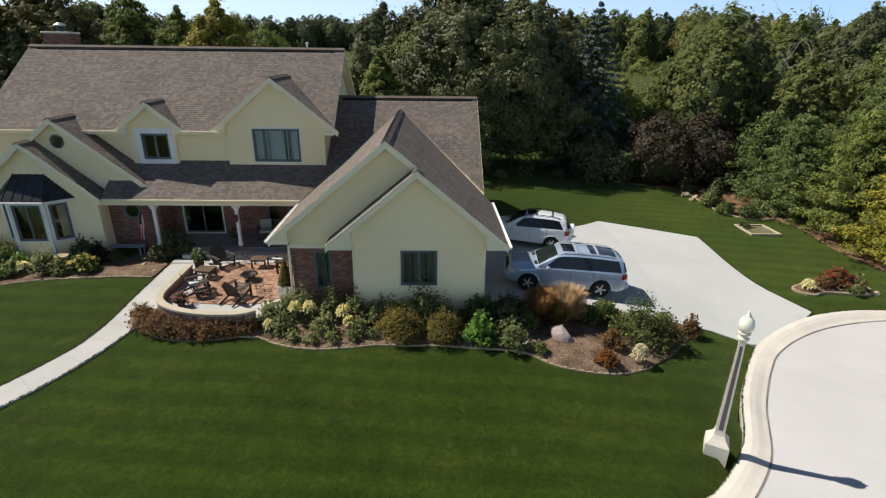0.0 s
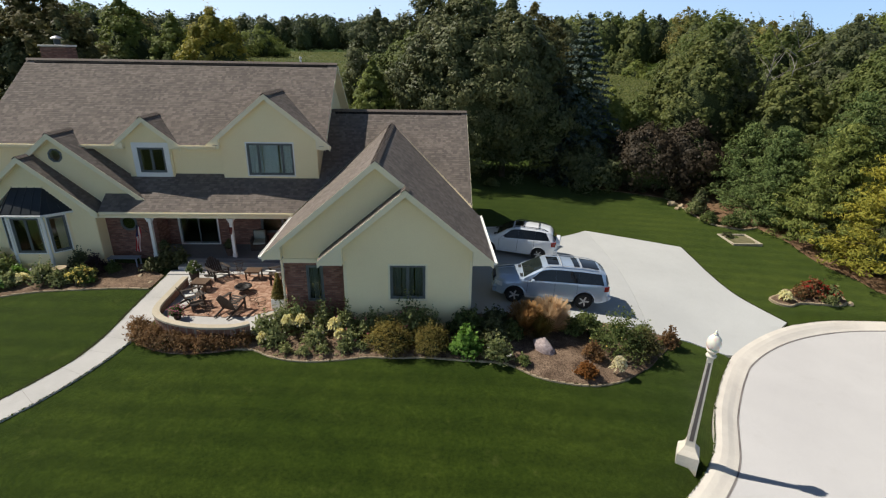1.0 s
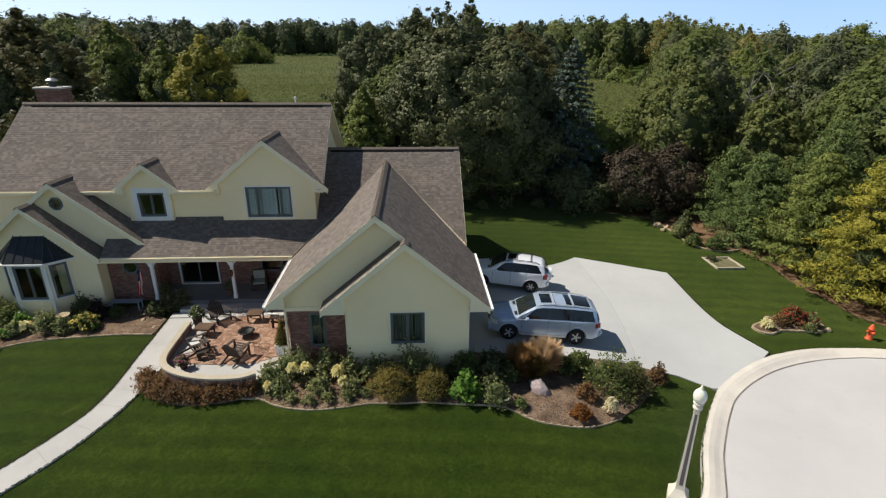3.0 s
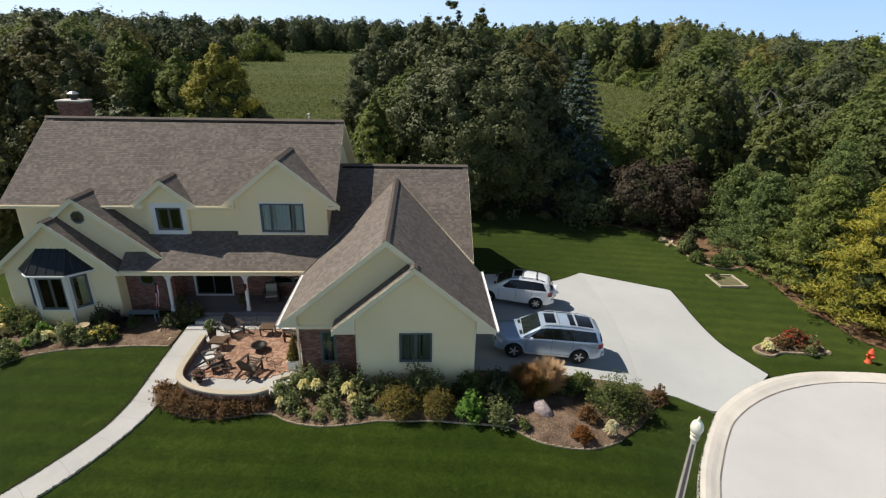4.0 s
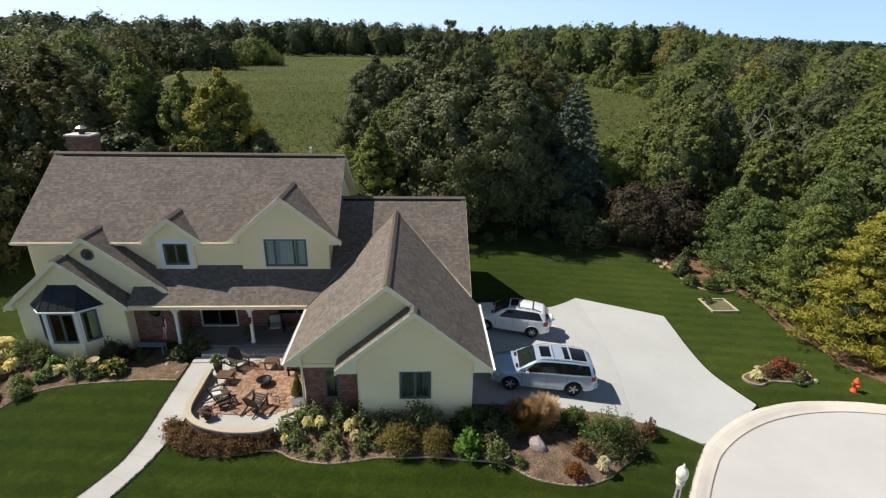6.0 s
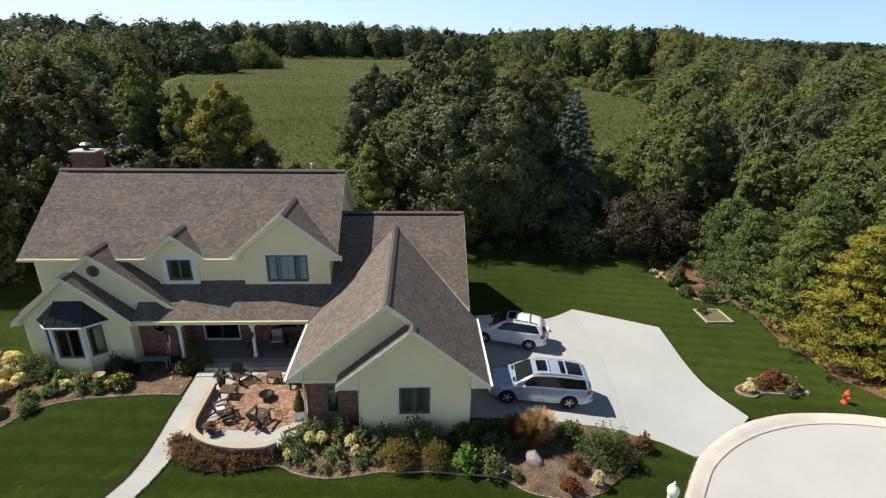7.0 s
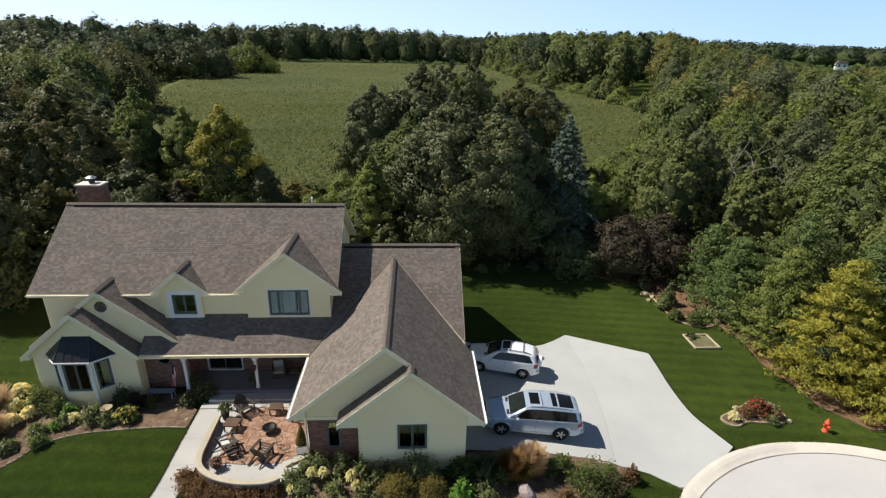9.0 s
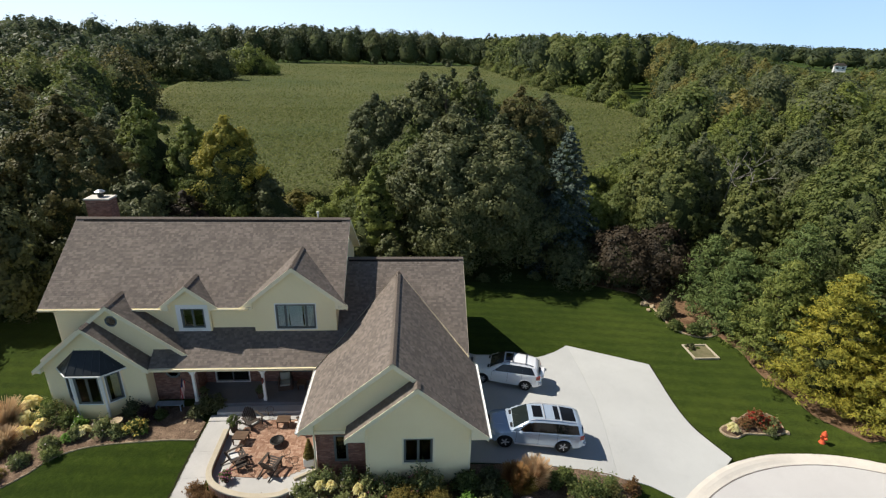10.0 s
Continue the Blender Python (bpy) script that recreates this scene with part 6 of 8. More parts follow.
REDPETAL = leafy("red_petal", (0.20, 0.026, 0.016), (0.31, 0.042, 0.025), (0.44, 0.10, 0.05))
PINKPETAL = leafy("pink_petal", (0.45, 0.12, 0.16), (0.6, 0.2, 0.25), (0.75, 0.4, 0.42))
WHITEPETAL = leafy("white_petal", (0.65, 0.62, 0.5), (0.75, 0.73, 0.62), (0.85, 0.83, 0.75))
YELLOWPETAL = leafy("yellow_petal", (0.62, 0.52, 0.10), (0.78, 0.68, 0.18), (0.85, 0.78, 0.30))


def bush(name, x, y, h, r, mat, n, size, label, lobes=16, petals=None, bloom=0, bsize=0.07, aspect=0.6, lobe=0.4, category="shrub", z=None, stretch=1.0, group="", loose=0.3):
    """A shrub of small leaves on short stems, with or without flowers."""
    zz = ground(x, y) + 0.04 if z is None else z
    t = thing(name, label, category, (x, y, zz), 0, group)
    n, size = int(n * 0.72), size * 1.32
    L = crown_lobes(0.02, h, r, lobes, 0.85, lobe, shape=0.62)
    L[:, 0] *= stretch
    L[:, 3] *= 1 + (stretch - 1) * 0.5
    C, N = on_lobes(L, int(n * (1 - 0.5 * loose)), 0.6, 0.3, 0.6)
    k = len(C) // 4
    C[:k] += N[:k] * nrg.uniform(0.0, 0.4, (k, 1)) * r * 0.55
    C += nrg.normal(0, r * 0.06, C.shape)
    # arching shoots that stand out of the mass
    m = max(8, int(n * (0.012 + 0.05 * loose)))
    a, tip = nrg.uniform(0, 6.283, m), nrg.uniform(0.2, 1.15 + 0.25 * loose, m)
    f = nrg.uniform(0.4, 1.0, (m, 9))
    rad = r * tip[:, None] * f * stretch ** 0.5
    hz = h * (1.28 - 0.62 * tip[:, None] ** 2) * f ** 0.8 * nrg.uniform(0.75 - 0.25 * loose, 1.1 + 0.3 * loose, (m, 1))
    A = a[:, None] + nrg.normal(0, 0.04, f.shape)
    P = np.stack([rad * np.cos(A), rad * np.sin(A), hz], -1).reshape(-1, 3) + nrg.normal(0, size * 0.25, (m * 9, 3))
    C = np.concatenate([C, P])
    Q = unit(len(P)) + np.array([0, 0, 0.6])
    N = np.concatenate([N, Q / np.linalg.norm(Q, axis=1)[:, None]])
    keep = (C[:, 2] > 0.05) & (np.hypot(C[:, 0] / stretch, C[:, 1]) < r * 1.25)
    C, N = C[keep], N[keep]
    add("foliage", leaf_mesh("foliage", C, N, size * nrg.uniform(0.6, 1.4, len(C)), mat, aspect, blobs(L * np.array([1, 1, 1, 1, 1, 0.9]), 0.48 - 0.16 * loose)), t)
    bm = bmesh.new()
    for i in range(5):
        a = i * 1.3
        tube(bm, [(0.05 * math.cos(a), 0.05 * math.sin(a), -0.1), (r * 0.45 * math.cos(a), r * 0.45 * math.sin(a), h * 0.6)], [0.018, 0.006], 5)
    part("stems", bm, BARK, t)
    if bloom:
        C, N = on_lobes(L, bloom * 3, 0.95, 0.5, 0.9)
        up = C[:, 2] > h * 0.35
        C, N = C[up][:bloom] + N[up][:bloom] * 0.05, N[up][:bloom]
        reps = 6
        CC = np.repeat(C, reps, 0) + nrg.normal(0, bsize * 0.3, (len(C) * reps, 3))
        NN = np.repeat(N, reps, 0) + nrg.normal(0, 0.5, (len(C) * reps, 3))
        NN /= np.linalg.norm(NN, axis=1)[:, None]
        add("blossom", leaf_mesh("blossom", CC, NN, bsize * nrg.uniform(0.7, 1.2, len(CC)), petals, 0.8), t)
    return t


def hosta(x, y, r, h, mat, label, n=70, z=None, size=None):
    """A clump of broad arching leaves."""
    zz = ground(x, y) + 0.06 if z is None else z
    t = thing("hosta_plant", label, "plant", (x, y, zz))
    V, F = [], []
    rr = random.Random(int(x * 100 + y * 7))
    for i in range(n):
        a, tt = rr.uniform(0, 6.283), rr.uniform(0.35, 1.0)
        L, w = (size or r * 0.62) * rr.uniform(0.7, 1.1), (size or r * 0.62) * 0.42
        ca, sa = math.cos(a), math.sin(a)
        base = Vector((ca * r * 0.25 * tt, sa * r * 0.25 * tt, h * (1.05 - 0.75 * tt)))
        k = len(V)
        for q, (f, wd, dz) in enumerate(((0.0, 0.12, 0.0), (0.35, 0.9, 0.12), (0.7, 0.8, 0.05), (1.0, 0.05, -0.16))):
            c = base + Vector((ca, sa, 0)) * (L * f * (0.45 + 0.55 * tt)) + Vector((0, 0, dz * L * 1.3))
            s = Vector((-sa, ca, 0)) * w * wd * 0.5
            tip = Vector((rr.uniform(-0.3, 0.3), rr.uniform(-0.3, 0.3), rr.uniform(-0.1, 0.35))) * (L * f * 0.5)
            V += [c - s + tip + Vector((0, 0, 0.03 * wd)), c + tip, c + s + tip + Vector((0, 0, 0.03 * wd))]
        for q in range(3):
            for e in (0, 1):
                F.append((k + q * 3 + e, k + q * 3 + e + 1, k + q * 3 + e + 4, k + q * 3 + e + 3))
    add("foliage", mesh_from("foliage", V, F, mat), t)
    return t


def grass_clump(x, y, h, r, n, label, mat=None, z=None):
    t = thing("ornamental_grass", label, "grass", (x, y, ground(x, y) + 0.03 if z is None else z))
    rr = random.Random(int(x * 37 + y))
    V, F = [], []
    for i in range(n):
        a, b = rr.uniform(0, 6.283), rr.random() ** 0.9
        ca, sa = math.cos(a), math.sin(a)
        H, w = h * rr.uniform(0.35, 1.1), rr.uniform(0.003, 0.008)
        k = len(V)
        for f in (0, 0.4, 0.75, 1.0):
            out = r * b * (0.15 + 0.85 * f ** 1.8)
            z0 = H * (f - 0.16 * b * f ** 3)
            ww = w * (1.2 - f) + (0.010 if f > 0.7 else 0)
            c = Vector((ca * out, sa * out, z0))
            V += [c + Vector((-sa, ca, 0)) * ww, c - Vector((-sa, ca, 0)) * ww]
        for q in range(3):
            F.append((k + 2 * q, k + 2 * q + 1, k + 2 * q + 3, k + 2 * q + 2))
    add("blades", mesh_from("blades", V, F, mat or TANBLADE), t)
    return t


# front bed, from the patio to the drive
for x, y, h, r in ((-4.3, 18.95, 0.7, 0.5), (-3.8, 18.5, 0.55, 0.45), (-3.15, 19.5, 0.95, 0.55), (-2.3, 18.5, 0.55, 0.45), (-2.15, 19.5, 0.95, 0.55), (-1.25, 19.3, 0.9, 0.55), (-0.95, 18.5, 0.5, 0.4), (-0.35, 19.2, 0.8, 0.5), (-3.75, 19.5, 0.8, 0.45)):
    bush("rose_bush", x, y, h, r, ROSELEAF, 1500, 0.078, "grey-green rose bush with a few pale blooms", 14, WHITEPETAL if x < -2 else PINKPETAL, 5, 0.06, group="roses in the front bed", loose=1.0)
for x, y, r, h, z in ((-4.2, 18.5, 0.4, 0.5, 0.1), (-2.85, 18.95, 0.55, 0.6, 0.5), (-3.35, 19.0, 0.5, 0.55, 0.5), (-1.6, 18.85, 0.55, 0.55, 0.45), (-1.35, 18.55, 0.4, 0.5, 0.25)):
    hosta(x, y, r, h, PALELEAF, "pale cream-leaved plant among the roses", 120, ground(x, y) + z, 0.2)
for x, y in ((-3.3, 17.95), (-2.6, 17.85), (-1.9, 17.95), (-1.2, 18.05), (-0.5, 18.2)):
    bush("low_rose", x, y, 0.34, 0.3, ROSELEAF, 420, 0.065, "low straggling rose shoots in the mulch", 6, loose=1.0, group="low roses in the mulch")
bush("golden_shrub", 0.5, 18.3, 0.95, 0.85, GOLDLEAF, 8000, 0.05, "rounded golden-brown juniper shrub", 22, group="golden shrubs")
bush("golden_shrub", 2.05, 18.25, 0.9, 0.75, GOLDLEAF, 7600, 0.05, "rounded golden-brown juniper shrub", 22, group="golden shrubs")
bush("rose_bush", 1.3, 19.1, 1.25, 0.75, ROSELEAF, 2600, 0.09, "tall dark rose bush under the window", 18, PINKPETAL, 10, 0.09, loose=0.9)
bush("rose_bush", 0.3, 19.2, 0.8, 0.55, ROSELEAF, 1500, 0.085, "low rose bush against the siding", 12, loose=0.9)
bush("rose_bush", 2.0, 19.0, 0.9, 0.6, ROSELEAF, 1500, 0.085, "rose bush with pale blooms by the wall", 12, WHITEPETAL, 8, 0.06, loose=0.9)
bush("hydrangea_bush", 3.35, 17.95, 0.9, 0.6, LIMELEAF, 2400, 0.105, "bright green broad-leaved hydrangea", 14, WHITEPETAL, 2, 0.1, 0.75)
bush("dark_shrub", 3.5, 19.2, 0.9, 0.8, GREENLEAF, 3000, 0.09, "dark green shrub at the garage corner", 16)
bush("dark_shrub", 4.6, 19.5, 0.8, 0.7, MAPLE, 3200, 0.09, "dark green shrub beside the drive", 16)
bush("dark_shrub", 4.4, 18.6, 0.9, 0.7, MAPLE, 2400, 0.09, "low dark shrub behind the hydrangea", 14)
bush("rose_bush", 4.45, 17.6, 0.7, 0.6, ROSELEAF, 1700, 0.08, "straggling rose bush with small white flowers", 14, WHITEPETAL, 6, 0.06, loose=0.9)
bush("low_shrub", 5.35, 17.3, 0.35, 0.3, GREENLEAF, 500, 0.07, "small green plant in brown mulch", 8)
grass_clump(5.7, 19.25, 1.35, 0.75, 2400, "rust-tan ornamental feather grass", RUSTBLADE)
grass_clump(6.75, 19.55, 1.4, 0.85, 2600, "pale tan ornamental feather grass")
grass_clump(6.2, 19.1, 1.0, 0.7, 1400, "olive-tan ornamental grass in mulch", GOLDLEAF)
bush("low_shrub", 5.2, 19.0, 0.7, 0.5, GREENLEAF, 1100, 0.12, "green leafy plant by the grasses", 10, aspect=0.3)
bush("low_shrub", 7.7, 19.6, 0.6, 0.55, GREENLEAF, 1300, 0.10, "low yellow-green plant in the mulch", 12)
bush("tall_shrub", 9.3, 18.7, 1.1, 1.05, GREENLEAF, 4600, 0.07, "large loose olive-green shrub rose", 26, YELLOWPETAL, 10, 0.05, lobe=0.26, loose=1.3)
bush("tall_shrub", 10.3, 18.6, 0.8, 0.75, OLIVE, 2800, 0.07, "olive-brown leafy shrub in mulch", 18, lobe=0.3, loose=1.2)
bush("low_shrub", 8.3, 19.7, 0.8, 0.6, GREENLEAF, 1700, 0.10, "green plant behind the shrub rose", 12)
bush("low_shrub", 10.6, 19.5, 0.75, 0.55, GREENLEAF, 1400, 0.11, "yellow-green daylily clump in mulch", 12, aspect=0.25)
bush("purple_shrub", 11.75, 19.5, 0.6, 0.42, BARBERRY, 1300, 0.07, "small pinkish-brown shrub at the drive's edge", 12, loose=0.8)
bush("purple_shrub", 8.05, 17.9, 0.6, 0.45, BARBERRY, 1200, 0.07, "rust-brown barberry in the mulch", 12)
hosta(8.8, 17.15, 0.62, 0.85, CREAMLEAF, "pale white-flowering plant in the mulch", 150, size=0.2)
bush("orange_shrub", 7.55, 16.85, 0.5, 0.42, ORANGE, 1200, 0.07, "small orange-brown shrub at the bed's edge", 12)
# low hedge outside the patio wall
for k, (x, y) in enumerate(((-9.15, 19.35), (-8.8, 18.85), (-8.25, 18.5), (-7.6, 18.3), (-6.95, 18.25), (-6.3, 18.25), (-5.65, 18.35), (-5.05, 18.5), (-8.45, 18.85), (-7.3, 18.5), (-6.0, 18.45))):
    bush("barberry_bush", x, y, 0.42, 0.5, BARBERRY, 2000, 0.07, "low rust-brown barberry bush in a hedge", 12, aspect=0.42, group="barberry hedge", loose=0.8)
# left bed
for x, y, h, r, m, lab in ((-16.7, 23.2, 0.5, 0.45, ROSELEAF, "grey-green shrub before the bay"), (-15.35, 23.35, 0.8, 0.6, ROSELEAF, "grey-green rose shrub before the bay"), (-17.7, 22.6, 0.5, 0.45, ROSELEAF, "low grey-green shrub in the mulch"), (-18.5, 21.6, 0.45, 0.5, ROSELEAF, "low grey-green plants in the mulch"),
                        (-18.6, 24.5, 1.2, 0.85, GREENLEAF, "large dark green shrub at the house corner"), (-17.6, 24.2, 0.8, 0.6, GREENLEAF, "dark green shrub under the bay window"), (-14.4, 24.6, 0.8, 0.55, MAPLE, "dark shrub against the wall"), (-13.6, 24.3, 0.7, 0.5, PURPLE, "purple-leaved plant by the bench"), (-10.6, 24.9, 0.8, 0.5, MAPLE, "dark shrub beside the porch"), (-9.95, 25.0, 0.7, 0.45, MAPLE, "dark shrub at the porch edge"), (-19.3, 20.6, 0.6, 0.6, GOLDLEAF, "low golden plants at the bed's end"), (-20.4, 22.0, 0.7, 0.7, GOLDLEAF, "golden low shrub in mulch")):
    bush("garden_shrub", x, y, h, r, m, 1900, 0.08, lab, 14, WHITEPETAL if m is ROSELEAF else None, 4 if m is ROSELEAF else 0, 0.06, loose=0.7)
bush("coreopsis", -13.65, 23.35, 0.7, 0.6, GREENLEAF, 1900, 0.08, "green clump with bright yellow flowers", 14, YELLOWPETAL, 70, 0.09, category="flowers")
bush("coreopsis", -16.9, 23.9, 0.55, 0.45, LIMELEAF, 1000, 0.08, "yellow-green clump with pale flowers", 12, WHITEPETAL, 14, 0.06, category="flowers")
hosta(-20.4, 25.6, 0.75, 0.9, PALELEAF, "large pale yellow hosta at the house corner", 140)
hosta(-19.4, 23.3, 0.6, 0.8, PALELEAF, "pale yellow leafy clump in mulch", 110)
hosta(-18.9, 23.9, 0.6, 0.7, PALELEAF, "pale yellow hosta beside the dark shrub", 110)
hosta(-19.9, 24.3, 0.7, 0.9, PALELEAF, "large pale yellow leafy clump in the border", 140)
bush("garden_shrub", -12.9, 24.4, 0.4, 0.35, GREENLEAF, 1500, 0.085, "low green shrub beside the bench", 12)
bush("garden_shrub", -14.6, 23.2, 0.6, 0.5, ROSELEAF, 1400, 0.085, "grey-green shrub among the flowers", 12, WHITEPETAL, 5, 0.06)
bush("garden_shrub", -17.2, 21.9, 0.45, 0.5, GREENLEAF, 1200, 0.08, "low green plants in the mulch", 10)
bush("garden_shrub", -11.0, 24.4, 0.55, 0.5, MAPLE, 1300, 0.085, "low dark shrub before the porch", 10)
hosta(-16.35, 23.35, 0.55, 0.55, PALELEAF, "pale yellow-green hosta below the bay", 90)
hosta(-17.0, 22.95, 0.5, 0.45, LIMELEAF, "yellow-green hosta in the mulch", 80)
hosta(-13.3, 23.2, 0.4, 0.4, LIMELEAF, "pale yellow leafy clump among flowers", 70)
hosta(-19.4, 24.9, 0.6, 0.5, PALELEAF, "pale yellow hosta by the house corner", 70)
grass_clump(-20.9, 24.3, 1.5, 1.1, 1500, "tan feathery grass by the house corner")
grass_clump(-19.9, 22.7, 1.1, 0.9, 1200, "tan feathery grass in the border")
# island bed
hosta(19.45, 23.75, 0.5, 0.55, PALELEAF, "pale variegated hosta in the island bed", 80)
bush("red_flowers", 21.2, 24.3, 0.85, 0.62, BARBERRY, 1500, 0.08, "shrub covered in red flowers", 14, REDPETAL, 45, 0.10, category="flowers")
bush("red_flowers", 22.0, 24.1, 0.7, 0.5, ROSELEAF, 1200, 0.08, "low bush with red flowers", 12, REDPETAL, 30, 0.09, category="flowers")
bush("low_shrub", 20.4, 24.1, 0.55, 0.5, BARBERRY, 1100, 0.07, "rust-brown low shrub in the island bed", 12)
bush("low_shrub", 21.6, 23.6, 0.4, 0.4, ROSELEAF, 800, 0.07, "low green plant at the bed's edge", 10)
# back border
for x, y, h, r, m in ((20.9, 36.2, 0.9, 0.6, ROSELEAF), (21.2, 34.6, 0.7, 0.6, GREENLEAF), (22.4, 34.0, 0.7, 0.7, GREENLEAF), (21.9, 37.6, 0.7, 0.6, ROSELEAF), (20.8, 39.6, 0.8, 0.7, MAPLE), (23.4, 34.6, 0.7, 0.6, ROSELEAF), (19.0, 41.8, 0.8, 0.8, MAPLE), (12.0, 43.2, 0.6, 0.6, ROSELEAF), (7.2, 42.6, 0.6, 0.6, ROSELEAF)):
    bush("border_shrub", x, y, h, r, m, 1700, 0.10, "low green shrub in the rear border", 12)
conifer("dwarf_conifer", 21.6, 36.9, 1.9, 0.55, MAPLE, "small dark conical evergreen in the border", 14, 9, 0.1, 0.16, 0.2, 12)


def boulder(x, y, r, seed, mat, label, sx=1.0, sz=0.7):
    bm = bmesh.new()
    bmesh.ops.create_icosphere(bm, subdivisions=3, radius=1.0)
    rr = random.Random(seed)
    faces = [Vector((rr.uniform(-1, 1), rr.uniform(-1, 1), rr.uniform(-0.2, 1))).normalized() for _ in range(9)]
    for v in bm.verts:
        n = v.co.normalized()
        v.co = n * (1 + 0.30 * noise.noise(n * 1.6 + Vector((seed, 0, 0))) + 0.10 * noise.noise(n * 4 + Vector((0, seed, 0))) + 0.04 * noise.noise(n * 11))
        for face in faces:
            over = v.co.dot(face) - 0.74
            if over > 0:
                v.co -= face * over * 0.92
        v.co = Vector((v.co.x * r * sx, v.co.y * r * 0.8, max(v.co.z, -0.5) * r * sz + v.co.x * 0.22 * r))
    b = part("boulder", bm, mat, None, smooth=False)
    b.matrix_basis = pose(x, y, ground(x, y) + r * sz * 0.22, 0, 0, seed * 40)
    return tagged(b, label, "rock")


ROCK = speckled("pink_granite", (0.24, 0.175, 0.165), (0.46, 0.39, 0.37), 7, 0.85, 0.8, 0.03, 0.3, 12, 0.0, 0.4)
boulder(6.3, 18.28, 0.47, 3, ROCK, "large pinkish-grey granite boulder in the mulch", 1.2, 0.85)
for k, (x, y, r) in enumerate(((20.4, 38.4, 0.42), (20.9, 38.0, 0.3), (20.3, 37.5, 0.25), (22.75, 23.75, 0.2), (20.15, 24.75, 0.2), (-10.6, 23.2, 0.16), (-11.4, 23.9, 0.14), (21.15, 32.3, 0.17), (21.5, 32.2, 0.13), (20.95, 32.05, 0.13))):
    boulder(x, y, r, k + 5, EDGESTONE, "pale weathered stone in the border")


# ---------------- vehicles ----------------
def paint(name, c, metal=0.5):
    m = Mat(name, 0.26, metal, 0.5)
    v = m.world_coords()
    n = m.noise(v, 1.3, 4)
    m.color(m.ramp(n, [(0.3, tuple(k * 0.93 for k in c)), (0.7, c)]))
    m.b.inputs["Coat Weight"].default_value = 1.0
    m.b.inputs["Coat Roughness"].default_value = 0.06
    return m.m


# silver with the sky's blue reflection mixed into the base colour
SILVER = paint("sky_tinted_silver", (0.49, 0.59, 0.71), 0.35)
PEARL = paint("white_paint_metallic", (0.86, 0.88, 0.90), 0.05)
CARGLASS = speckled("tinted_glass", (0.006, 0.007, 0.008), (0.010, 0.011, 0.012), 3, 0.05, 0.0, 0.001, 0.35, 10)
SCREEN = speckled("windscreen_glass", (0.012, 0.017, 0.017), (0.02, 0.027, 0.026), 3, 0.05, 0.0, 0.001, 0.22, 10)
TYRE = speckled("tyre_rubber", (0.018, 0.018, 0.018), (0.026, 0.026, 0.026), 4, 0.85, 0.3, 0.004)
ALLOY = speckled("alloy", (0.56, 0.56, 0.56), (0.66, 0.66, 0.66), 4, 0.4, 0.0, 0.001, 0.5, 20, 0.35)
PLASTIC = speckled("black_plastic", (0.02, 0.02, 0.022), (0.03, 0.03, 0.032), 4, 0.5, 0.1, 0.002)
LAMPRED = speckled("red_lens", (0.20, 0.014, 0.012), (0.27, 0.02, 0.016), 4, 0.15, 0.0, 0.001, 0.6)
LAMPCLEAR = speckled("clear_lens", (0.55, 0.57, 0.58), (0.65, 0.67, 0.68), 4, 0.1, 0.0, 0.001, 0.6)
PLATE = speckled("plate_white", (0.6, 0.6, 0.58), (0.68, 0.68, 0.66), 4, 0.5, 0.0, 0.001)


class CarShape:
    """Cross-sections of a car along its length; x runs from the nose (0) to the tail."""

    def __init__(self, k):
        self.k = k

    def at(self, x):
        k = self.k
        top = float(np.interp(x, *zip(*k["top"])))
        belt = float(np.interp(x, *zip(*k["belt"])))
        W = float(np.interp(x, *zip(*k["width"])))
        house_w = float(np.interp(x, *zip(*k["roof_w"])))
        low = k["sill"] + float(np.interp(x, (0, 0.35, k["length"] - 0.4, k["length"]), (0.06, 0, 0, 0.12)))
        arch = low
        for wx in k["wheels"]:
            d = abs(x - wx)
            if d < k["arch"]:
                arch = max(arch, k["wheel_r"] + math.sqrt(k["arch"] ** 2 - d * d))
        return top, belt, W, house_w, low, arch

    def section(self, x):
        top, belt, W, hw, low, arch = self.at(x)
        a = min(arch, belt - 0.12)
        glass = top - belt > 0.12
        up = belt + (top - belt) * 0.84 if glass else belt + (top - belt) * 0.5
        return [(0.0, low), (W * 0.72, low), (W * 0.80, a), (W * 0.985, a), (W, a + (belt - a) * 0.25), (W * 0.995, a + (belt - a) * 0.62), (W * 0.965, belt - 0.02), (W * 0.94, belt),
                (hw + (0.05 if glass else 0.03), up), (hw - 0.05, top - 0.015), (hw * 0.6, top + 0.008), (0.0, top + 0.018)]


def loft_car(sh, n=90):
    bm = bmesh.new()
    L = sh.k["length"]
    xs = sorted({L * i / n for i in range(n + 1)} | {w + s * sh.k["arch"] * q for w in sh.k["wheels"] for s in (-1, 1) for q in (0.999, 0.9, 0.7)})
    rings = []
    for x in xs:
        sec = sh.section(x)
        pts = [(x, -y, z) for y, z in sec] + [(x, y, z) for y, z in sec[-2:0:-1]]
        rings.append([bm.verts.new(p) for p in pts])
    m = len(rings[0])
    for a, b in zip(rings, rings[1:]):
        for i in range(m):
            bm.faces.new((a[i], b[i], b[(i + 1) % m], a[(i + 1) % m]))
    bm.faces.new(rings[0])
    bm.faces.new(rings[-1][::-1])
    bmesh.ops.recalc_face_normals(bm, faces=bm.faces[:])
    return bm


